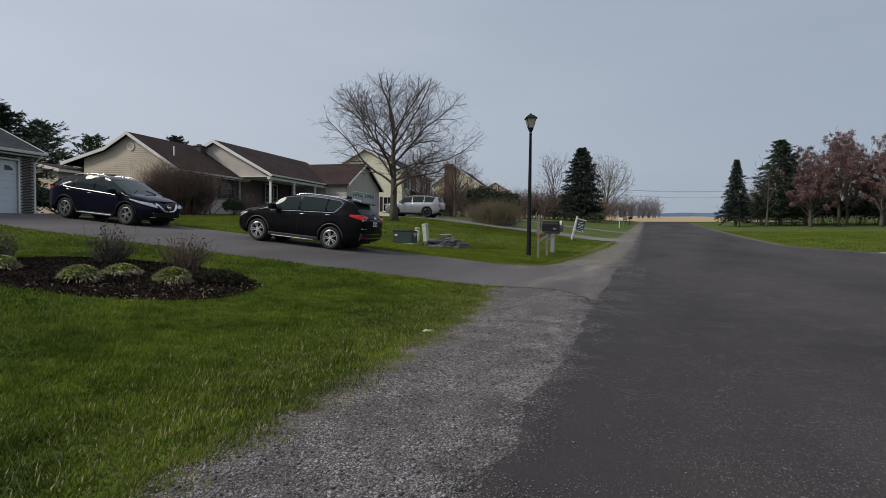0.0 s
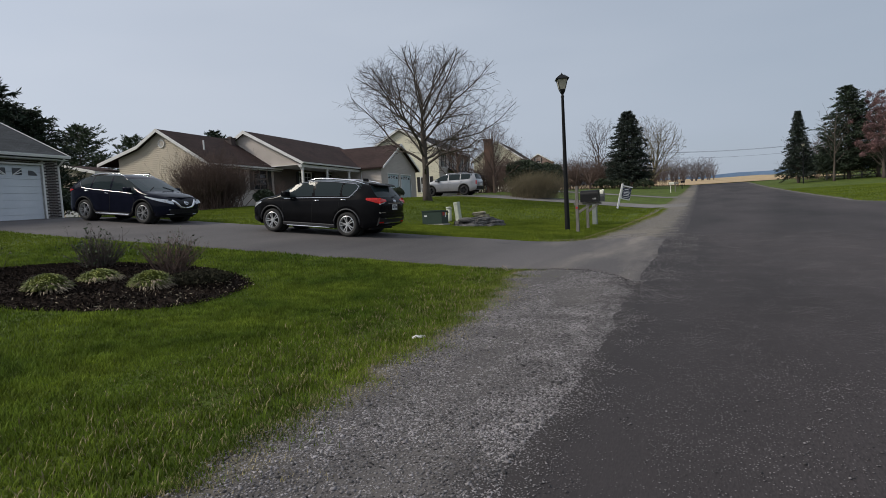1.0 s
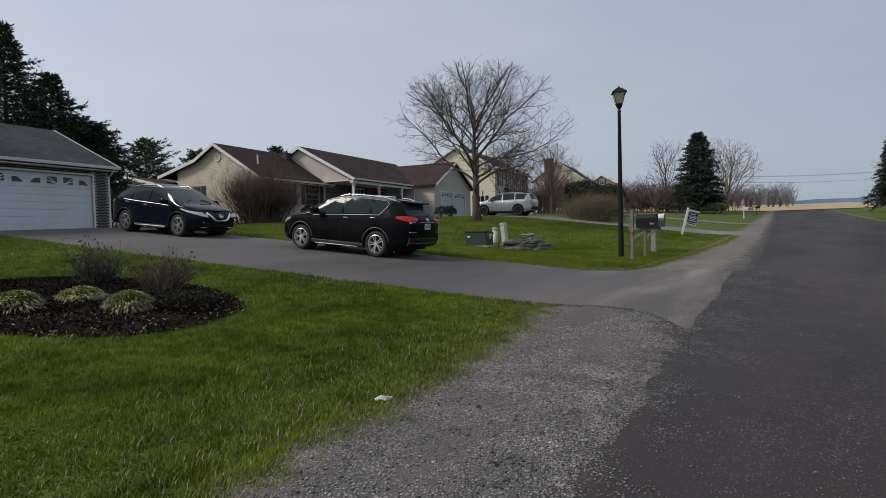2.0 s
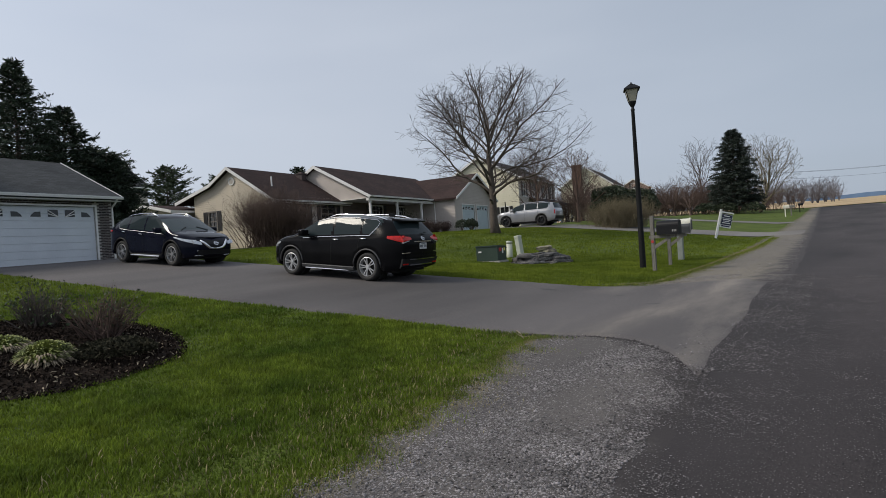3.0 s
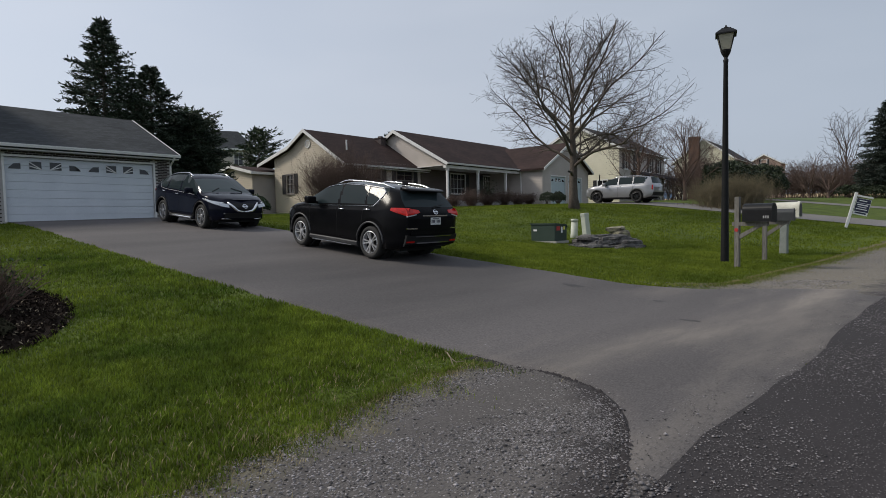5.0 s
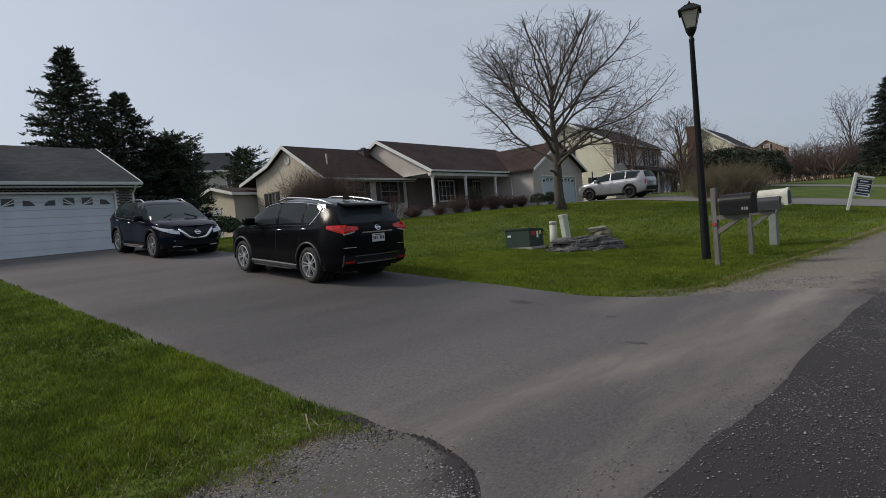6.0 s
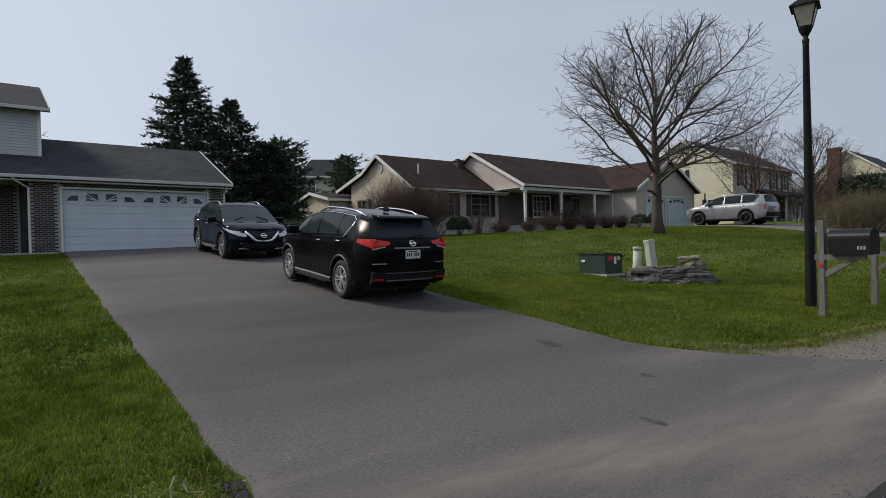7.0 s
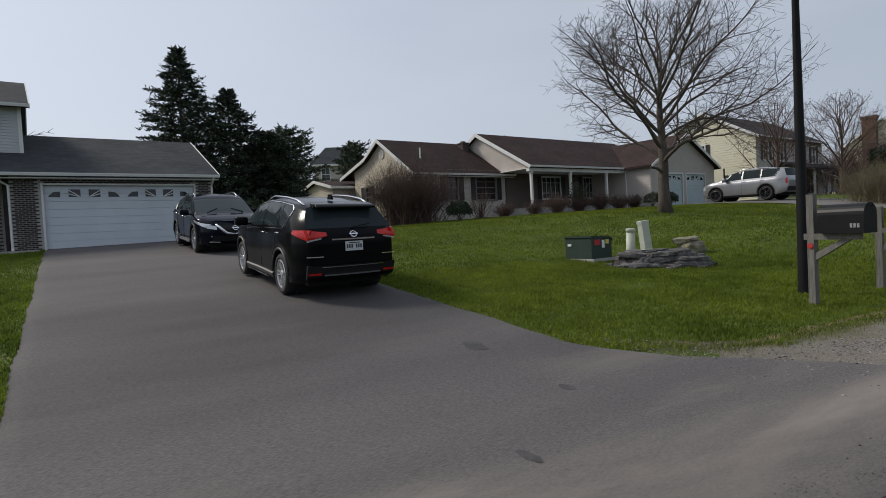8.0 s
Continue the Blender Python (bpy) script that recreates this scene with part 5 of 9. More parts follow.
def suv(name, label, m, spec):
    """A sports utility car: x forward, y to its left, origin on the ground between the axles."""
    c = thing(name, m, label, "car")
    W, wb, R = spec["W"] / 2, spec["wb"], spec["R"]
    xf, xr = spec["front"], spec["rear"]          # the ends of eight rows, from sill to roof centre
    top, belt, tw = spec["top"], spec["belt"], spec["tw"]
    xfm, xrm = max(xf), min(xr)
    paint = spec["paint"]
    sill = spec.get("sill", 0.25)
    axles = (wb / 2, -wb / 2)
    Ra = R + 0.075

    def under(x):
        z = sill + 0.10 * sm(abs(x), 1.9, 2.4)
        for a in axles:
            if abs(x - a) < Ra:
                z = max(z, math.sqrt(Ra * Ra - (x - a) ** 2) + R)
        return z

    def width(x):
        w0 = W
        w0 *= 1 - 0.33 * max(0, (x - (xfm - 0.85)) / 0.85) ** 2.3
        w0 *= 1 - spec.get('tail', 0.2) * max(0, ((xrm + 0.7) - x) / 0.7) ** 2.2
        return w0 - 0.02 * math.exp(-(x / 0.7) ** 2)

    def control(x, row):
        zl, zb, zt, w0 = under(x), soft_table(belt, x), soft_table(top, x), width(x)
        zb = max(zb, zl + 0.12)
        zt = max(zt, zb + 0.012)
        wt = soft_table(tw, x) * w0
        crease = max(0.62, zl + 0.06)
        hood = zt - zb < 0.16
        crown = 0.045 if hood else 0.05
        return ((0.90 * w0, zl), (0.985 * w0, zl + 0.03), (1.0 * w0, min(crease, zb - 0.05)), (0.985 * w0, max(min(crease, zb - 0.05) + 0.02, zb - 0.07)),
                (0.958 * w0, zb), (wt, zt), (0.62 * wt, zt + crown * 0.75), (0.0, zt + crown))[row]

    sub = (1, 2, 3, 2, 6, 2, 3)                 # rows between control lines
    rows = [(k + i / n) for k, n in enumerate(sub) for i in range(n)] + [7.0]
    nst = 104

    def P(t, s):
        k = min(int(s), 6)
        f = s - k
        ends = (xr[k] + (xr[k + 1] - xr[k]) * f, xf[k] + (xf[k + 1] - xf[k]) * f)
        x = ends[0] + (ends[1] - ends[0]) * t
        (y0, z0), (y1, z1) = control(x, k), control(x, k + 1)
        y, z = y0 + (y1 - y0) * f, z0 + (z1 - z0) * f
        if k == 4:      # tumblehome: sides bow outwards a little
            y += 0.022 * math.sin(math.pi * f)
        return Vector((x, y, z))

    def at_x(x, s, side=1, out=0.0):
        k = min(int(s), 6)
        f = s - k
        e0, e1 = xr[k] + (xr[k + 1] - xr[k]) * f, xf[k] + (xf[k + 1] - xf[k]) * f
        t = (x - e0) / (e1 - e0)
        p = P(t, s)
        if out:
            a = P(min(1, t + 0.01), s) - P(max(0, t - 0.01), s)
            b = P(t, min(7, s + 0.05)) - P(t, max(0, s - 0.05))
            nrm = b.cross(a).normalized()
            if nrm.y < 0 and s < 5.5:
                nrm = -nrm
            if s >= 5.5 and nrm.z < 0:
                nrm = -nrm
            p = p + nrm * out
        return Vector((p.x, p.y * side, p.z))

    ts = [0.5 - 0.5 * math.cos(math.pi * (i / nst)) * (0.35) - 0.5 * (1 - 2 * i / nst) * 0.65 for i in range(nst + 1)]
    grid = [[P(t, s) for s in rows] for t in ts]
    bodies = {"body": fresh()}
    pillars = spec["pillars"]
    g0, g1 = spec["glass"]

    def kind(t, s, ymid=0.0):
        x = P(t, s).x
        if 4.12 < s < 4.93 and g0 < x < g1:
            zt, zb = soft_table(top, x), soft_table(belt, x)
            if zt - zb < 0.16:
                return "body"
            end = sm(x, g0, g0 + 0.22)
            if s < 4.12 + 0.6 * (1 - end):
                return "body"
            for p in pillars:
                if abs(x - p) < 0.035:
                    return "pillar_%d" % pillars.index(p)
            k = sum(x < p for p in pillars)
            return "side_window_%d" % k
        if s > 5.02 and spec["screen"][0] < x < spec["screen"][1]:
            return "windscreen"
        if s > 5.02 and "roofglass" in spec and spec["roofglass"][0] < x < spec["roofglass"][1] and s > 5.6:
            return "sunroof"
        return "body"

    def quad(which, pts):
        bm = bodies.setdefault(which, fresh())
        bm.faces.new([bm.verts.new(p) for p in pts])

    for i in range(nst):
        for j in range(len(rows) - 1):
            k = kind((ts[i] + ts[i + 1]) / 2, (rows[j] + rows[j + 1]) / 2)
            q = (grid[i][j], grid[i + 1][j], grid[i + 1][j + 1], grid[i][j + 1])
            quad(k + ("_l" if k[:4] in ("side", "pill") else ""), [Vector(p) for p in q])
            quad(k + ("_r" if k[:4] in ("side", "pill") else ""), [Vector((p.x, -p.y, p.z)) for p in reversed(q)])
    for end in (0, nst):
        for j in range(len(rows) - 1):
            a, b = grid[end][j], grid[end][j + 1]
            n = 12
            s = (rows[j] + rows[j + 1]) / 2
            for i in range(n):
                u0, u1 = 1 - 2 * i / n, 1 - 2 * (i + 1) / n
                bulge = lambda u: (0.05 if end else -0.06) * (1 - u * u)
                pts = [Vector((a.x + bulge(u0), a.y * u0, a.z)), Vector((a.x + bulge(u1), a.y * u1, a.z)), Vector((b.x + bulge(u1), b.y * u1, b.z)), Vector((b.x + bulge(u0), b.y * u0, b.z))]
                back = end == 0 and 4.17 < s < 4.95 and abs(u0 + u1) / 2 < 0.95
                quad("rear_window" if back else "body", pts if end else pts[::-1])
    names = {"windscreen": ("windscreen", M_CGLASSB), "rear_window": ("rear_window", M_CGLASS), "body": ("body", paint), "sunroof": ("sunroof", M_CGLASS)}
    for key, bm in bodies.items():
        bmesh.ops.remove_doubles(bm, verts=bm.verts, dist=0.0008)
        bmesh.ops.recalc_face_normals(bm, faces=bm.faces)
        if key == "body":
            # the shell is open underneath: turn it outwards by its highest face
            f = max(bm.faces, key=lambda q: q.calc_center_median().z)
            if f.normal.z < 0:
                bmesh.ops.reverse_faces(bm, faces=bm.faces)
        nm, mt = names.get(key, ("pillar", paint) if key.startswith("pill") else ("side_window", M_CGLASS))
        part(nm, bm, mt, c, "", smooth=True)
    # floor pan
    bm = fresh()
    box(bm, xrm + 0.35, xfm - 0.3, -W * 0.72, W * 0.72, sill - 0.03, 0.62)
    part("floor_pan", bm, M_DARK, c)
    # lower cladding along sills
    for side in (1, -1):
        bm = fresh()
        xs = [x for x in steps(axles[1] + Ra + 0.0, axles[0] - Ra - 0.0, 0.15)]
        pts0 = [at_x(x, 0.0, side) for x in xs]
        secs = [[p + Vector((0, side * 0.0, -0.03)), p + Vector((0, side * 0.085, 0.0)), p + Vector((0, side * 0.105, 0.07)), p + Vector((0, side * 0.07, 0.10)), p + Vector((0, -0.02 * side, 0.04))] for p in pts0]
        rings(bm, secs)
        bmesh.ops.recalc_face_normals(bm, faces=bm.faces)
        part("sill_cladding", bm, spec.get("clad", M_PLAST), c, smooth=False)
        if spec.get("sill_chrome"):
            bm = fresh()
            z0, r_ = spec["sill_chrome"]
            pipe(bm, [p + Vector((0, side * 0.112, z0)) for p in pts0[1:-1]], [r_ * min(1, 0.4 + 3 * i / len(pts0), 0.4 + 3 * (1 - i / len(pts0))) for i in range(len(pts0) - 2)], 6)
            part("sill_trim", bm, M_CHROME, c, "bright sill strip")
        for a in axles:
            bm = fresh()
            arc = []
            for k in range(15):
                an = math.pi * (0.0 + k / 14)
                x = a + math.cos(an) * (Ra + 0.012)
                z = R + math.sin(an) * (Ra + 0.012)
                y = width(x) * (0.995 if z > 0.42 else 0.965)
                arc.append((x, side * y, max(z, sill + 0.02)))
            pipe(bm, arc, spec.get("arch", 0.028), 6)
            part("arch_trim", bm, spec.get("clad", M_PLAST), c, "wheel arch trim", smooth=True)
            bm = fresh()
            lathe(bm, ((Ra - 0.02, -0.1), (Ra - 0.02, 0.1), (0.0, 0.1)), 20, axis="y")
            bmesh.ops.transform(bm, matrix=pose(a, side * (W - 0.32), R + 0.02, 0, 0, 0 if side < 0 else 180), verts=bm.verts)
            part("wheel_well", bm, M_DARK, c)
            wheel(c, (a, side * (W - 0.125), R), R, 0.235, side, spec["spokes"], spec["rim"], spec.get("double", True))
        # chrome line round the side glass
        if spec.get("window_chrome", True):
            bm = fresh()
            x0, x1 = g0 + 0.04, g1
            lower = [at_x(x, 4.08, side, 0.006) for x in steps(x0 + 0.25, x1 - 0.12, 0.2)]
            upper = [at_x(x, 4.955, side, 0.006) for x in reversed(steps(x0 + 0.14, x1 - 0.55, 0.12))] if spec.get("chrome_top", True) else []
            hook = [at_x(x0 + 0.14, 4.955, side, 0.008), at_x(x0 + 0.02, 4.80, side, 0.008), at_x(x0 + 0.05, 4.55, side, 0.008), at_x(x0 + 0.25, 4.08, side, 0.006)]
            pipe(bm, lower, 0.008, 5)
            if upper:
                pipe(bm, upper, 0.008, 5)
            if len(hook) > 1:
                pipe(bm, hook, 0.009, 5)
            part("window_trim", bm, spec.get("trim_mat", M_CHROME), c, "chrome window trim")
        # rails, mirrors, handles
        bm = fresh()
        r0, r1 = spec["rail"]
        pts = [at_x(x, 5.28, side, 0.0) + Vector((0, 0, 0.055 * min(1.0, 6 * min((x - r0), (r1 - x)) / (r1 - r0) + 0.05))) for x in steps(r0, r1, 0.15)]
        pipe(bm, pts, 0.02, 6)
        part("roof_rail", bm, spec.get("rail_mat", M_CHROME), c, "bright roof rail", smooth=True)
        bm = fresh()
        mx = spec["mirror"]
        base = at_x(mx, 4.2, side)
        box(bm, mx - 0.07, mx + 0.12, base.y + side * 0.06 - 0.0, base.y + side * 0.06 + side * 0.24, base.z + 0.0, base.z + 0.17)
        bmesh.ops.recalc_face_normals(bm, faces=bm.faces)
        bevelled(bm, 0.035, 2)
        box(bm, mx - 0.02, mx + 0.05, min(base.y, base.y + side * 0.1), max(base.y, base.y + side * 0.1), base.z + 0.01, base.z + 0.05)
        part("mirror", bm, paint, c, "door mirror", smooth=True)
        for hx in spec["handles"]:
            bm = fresh()
            pipe(bm, [at_x(hx + d, 3.35, side, o) for d, o in ((-0.10, 0.005), (-0.07, 0.03), (0.07, 0.03), (0.10, 0.005))], 0.014, 6)
            part("door_handle", bm, spec.get("handle_mat", M_CHROME), c, "bright door handle", smooth=True)
        # seams of the doors
        for sx, lean in spec["seams"]:
            bm = fresh()
            pipe(bm, [at_x(sx + lean * (s - 1.2), s, side, 0.0015) for s in (1.2, 1.7, 2.2, 2.7, 3.2, 3.7, 3.98)], 0.004, 4)
            part("door_seam", bm, M_DARK, c)
    return c, at_x, P


def row_of(fn, z):
    """The row at which a rising line of the body reaches the height z."""
    lo, hi = 0.0, 4.99
    for _ in range(24):
        mid = (lo + hi) / 2
        lo, hi = (mid, hi) if fn(mid).z < z else (lo, mid)
    return (lo + hi) / 2


def end_patch(c, P, name, mat_, rear, y0, y1, z0, z1, out=0.012, bulge=0.055, label="", n=8, inner=None):
    """A plate that follows the car's front or rear between two widths and two heights; inner gives the heights at y1."""
    bm = fresh()
    t = 0.0 if rear else 1.0
    sg = -1 if rear else 1
    w0, w1 = inner or (z0, z1)
    secs = []
    for i in range(n + 1):
        f = i / n
        row = []
        for j in range(5):
            za, zb = z0 + (w0 - z0) * f, z1 + (w1 - z1) * f
            p = P(t, row_of(lambda s: P(t, s), za + (zb - za) * j / 4))
            yy = y0 + (y1 - y0) * f
            u = yy / max(0.01, p.y)
            row.append(Vector((p.x + sg * (bulge * (1 - min(1, u * u)) + out), yy, p.z)))
        secs.append(row + [q - Vector((sg * 0.05, 0, 0)) for q in reversed(row)])
    rings(bm, secs)
    bmesh.ops.recalc_face_normals(bm, faces=bm.faces)
    return part(name, bm, mat_, c, label, smooth=False)


def side_patch(c, at_x, name, mat_, side, x0, x1, low, high, out=0.012, label="", thick=0.03):
    """A lens on the car's flank from x0 to x1; low and high are pairs of heights at both ends."""
    bm = fresh()
    n = 8
    secs = []
    for i in range(n + 1):
        f = i / n
        x = x0 + (x1 - x0) * f
        za, zb = low[0] + (low[1] - low[0]) * f, high[0] + (high[1] - high[0]) * f
        row = [at_x(x, row_of(lambda s: at_x(x, s), za + (zb - za) * j / 4), side, out) for j in range(5)]
        secs.append(row + [q - Vector((0, side * thick, 0)) for q in reversed(row)])
    rings(bm, secs)
    bmesh.ops.recalc_face_normals(bm, faces=bm.faces)
    return part(name, bm, mat_, c, label, smooth=False)


def badge(c, m, r=0.06):
    bm = fresh()
    lathe(bm, ((r, 0.0), (r, 0.012), (r * 0.78, 0.014), (r * 0.78, 0.002)), 24, cap=False)
    box(bm, -r * 1.2, r * 1.2, -r * 0.2, r * 0.2, 0.006, 0.018)
    part("badge", bm, M_CHROME, c, "round chrome badge with a bar", m=m)


def number_plate(c, m):
    bm = fresh()
    box(bm, -0.155, 0.155, 0.0, 0.008, -0.078, 0.078)
    p = part("number_plate", bevelled(bm, 0.003, 1), M_PLATE, c, "pale plate with plain dark bars", m=m)
    for i in range(7):
        if i == 3:
            continue
        bm = fresh()
        x = -0.12 + i * 0.04
        box(bm, x - 0.013, x + 0.013, 0.0085, 0.0105, -0.035, 0.03)
        part("print_bar", bm, M_BARS, p)
    bm = fresh()
    box(bm, -0.1, 0.1, 0.0085, 0.0105, 0.045, 0.06)
    part("print_bar", bm, M_BARS, p)


def facing(c, P, rear, y, z, out=0.02, bulge=0.055):
    """A pose on the car's end at a height, with z outwards, x across, y up."""
    t, sg = (0.0, -1) if rear else (1.0, 1)
    s = row_of(lambda q: P(t, q), z)
    p, q = P(t, s - 0.1), P(t, s + 0.1)
    u = y / max(0.01, P(t, s).y)
    pos = Vector(((p.x + q.x) / 2 + sg * (bulge * (1 - u * u) + out), y, (p.z + q.z) / 2))
    up = (q - p)
    up.y = 0
    up.normalize()
    across = Vector((0, -1 if rear else 1, 0))
    outw = across.cross(up)
    return Matrix((across, up, outw)).transposed().to_4x4(), pos


def black_suv():
    spec = dict(W=1.84, wb=2.706, R=0.36, paint=M_PAINTB,
                front=(2.12, 2.24, 2.29, 2.27, 2.22, 2.10, 2.14, 2.17), rear=(-2.20, -2.34, -2.40, -2.39, -2.33, -1.96, -1.99, -2.02),
                top=((-2.3, 1.46), (-2.0, 1.515), (-1.6, 1.565), (-0.9, 1.615), (-0.2, 1.625), (0.3, 1.565), (0.52, 1.50), (1.32, 1.10), (1.7, 1.04), (2.05, 0.95), (2.3, 0.84)),
                belt=((-2.45, 1.13), (-1.9, 1.17), (-1.4, 1.12), (0.0, 1.05), (1.0, 1.01), (1.3, 1.01), (1.7, 0.97), (2.05, 0.88), (2.3, 0.78)),
                tw=((-2.4, 0.67), (-2.0, 0.69), (-1.4, 0.735), (0.2, 0.75), (0.6, 0.785), (1.3, 0.87), (1.8, 0.86), (2.3, 0.80)),
                pillars=(-0.12, -1.10), glass=(-1.70, 1.04), screen=(0.52, 1.29), spokes=5, rim=M_RIM, double=True,
                rail=(-1.75, 0.25), mirror=0.72, handles=(-0.28, -1.22), seams=((0.92, 0.03), (-0.12, 0.0), (-1.02, -0.03)),
                sill_chrome=(-0.01, 0.014), clad=mat("worn_grey_cladding", (0.045, 0.045, 0.048), (0.03, 0.03, 0.033), rough=0.5, obj=True), arch=0.024)
    ux = Vector((-2.69, -0.1, 0.25))
    pitch = math.degrees(math.asin(ux.z / ux.length))
    yaw = math.degrees(math.atan2(-0.12, -2.69))
    mid = (-10.36, 16.66)
    m = pose(mid[0], mid[1], land(*mid) + 0.035, 0, 0, yaw) @ pose(0, 0, 0, 0, -pitch, 0)
    c, ax, P = suv("black_suv", "glossy black sports utility car parked on the asphalt driveway", m, spec)
    for side in (1, -1):
        side_patch(c, ax, "tail_light", M_TAIL, side, -2.37, -1.97, (1.00, 1.10), (1.17, 1.155), 0.012, "red wrap-round tail light")
        end_patch(c, P, "tail_light", M_TAIL, True, side * 0.785, side * 0.45, 1.01, 1.17, 0.012, label="red tail light on the tailgate", inner=(1.08, 1.135))
        end_patch(c, P, "reverse_light", M_HEAD, True, side * 0.77, side * 0.55, 0.985, 1.012, 0.010, inner=(1.03, 1.05))
        end_patch(c, P, "reflector", M_TAIL, True, side * 0.76, side * 0.56, 0.44, 0.475, 0.022, label="red bumper reflector")
        side_patch(c, ax, "head_light", M_HEAD, side, 1.80, 2.18, (0.88, 0.72), (0.92, 0.86), 0.01, "clear headlight")
        end_patch(c, P, "bumper_corner", M_CHROME, True, side * 0.78, side * 0.52, 0.735, 0.75, 0.014)
    end_patch(c, P, "tailgate_strip", M_CHROME, True, -0.38, 0.38, 1.005, 1.03, 0.016, label="chrome tailgate strip")
    end_patch(c, P, "rear_bumper", M_PLAST, True, -0.78, 0.78, 0.36, 0.60, 0.008, label="black lower bumper")
    end_patch(c, P, "bumper_ledge", M_PAINTB, True, -0.70, 0.70, 0.60, 0.70, 0.022)
    end_patch(c, P, "bumper_strip", M_CHROME, True, -0.55, 0.55, 0.565, 0.578, 0.028, label="chrome bumper strip")
    end_patch(c, P, "skid_strip", M_CHROME, True, -0.5, 0.5, 0.42, 0.445, 0.028, label="bright lower bumper strip")
    mm, pos = facing(c, P, True, 0.0, 1.09, 0.012)
    badge(c, Matrix.Translation(pos) @ mm, 0.062)
    mm, pos = facing(c, P, True, 0.0, 0.90, 0.012)
    number_plate(c, Matrix.Translation(pos) @ mm @ pose(0, 0, 0, 0, 0, 180) @ pose(0, 0, 0, 90))
    bm = fresh()
    prism(bm, ((-2.20, 1.535), (-2.18, 1.505), (-1.86, 1.545), (-1.86, 1.60), (-2.12, 1.572)), "y", -0.53, 0.53)
    part("spoiler", bevelled(bm, 0.012, 2), M_PAINTB, c, "black roof spoiler", smooth=True)
    bm = fresh()
    rings(bm, [[(x, y, z) for x, y, z in ((-1.55 + a, -w_, 1.64 + h), (-1.55 + a, w_, 1.64 + h), (-1.37 + a * 0.6, w_, 1.64 + h), (-1.37 + a * 0.6, -w_, 1.64 + h))] for a, w_, h in ((0, 0.022, 0.0), (0.0, 0.014, 0.05), (0.02, 0.005, 0.09))])
    part("antenna_fin", bm, M_PAINTB, c)
    bm = fresh()
    pipe(bm, ((-2.36, 0.0, 1.20), (-2.33, -0.34, 1.25)), 0.011, 5)
    part("rear_wiper", bm, M_PLAST, c)
    end_patch(c, P, "grille", M_PLAST, False, -0.55, 0.55, 0.5, 0.8, 0.01)


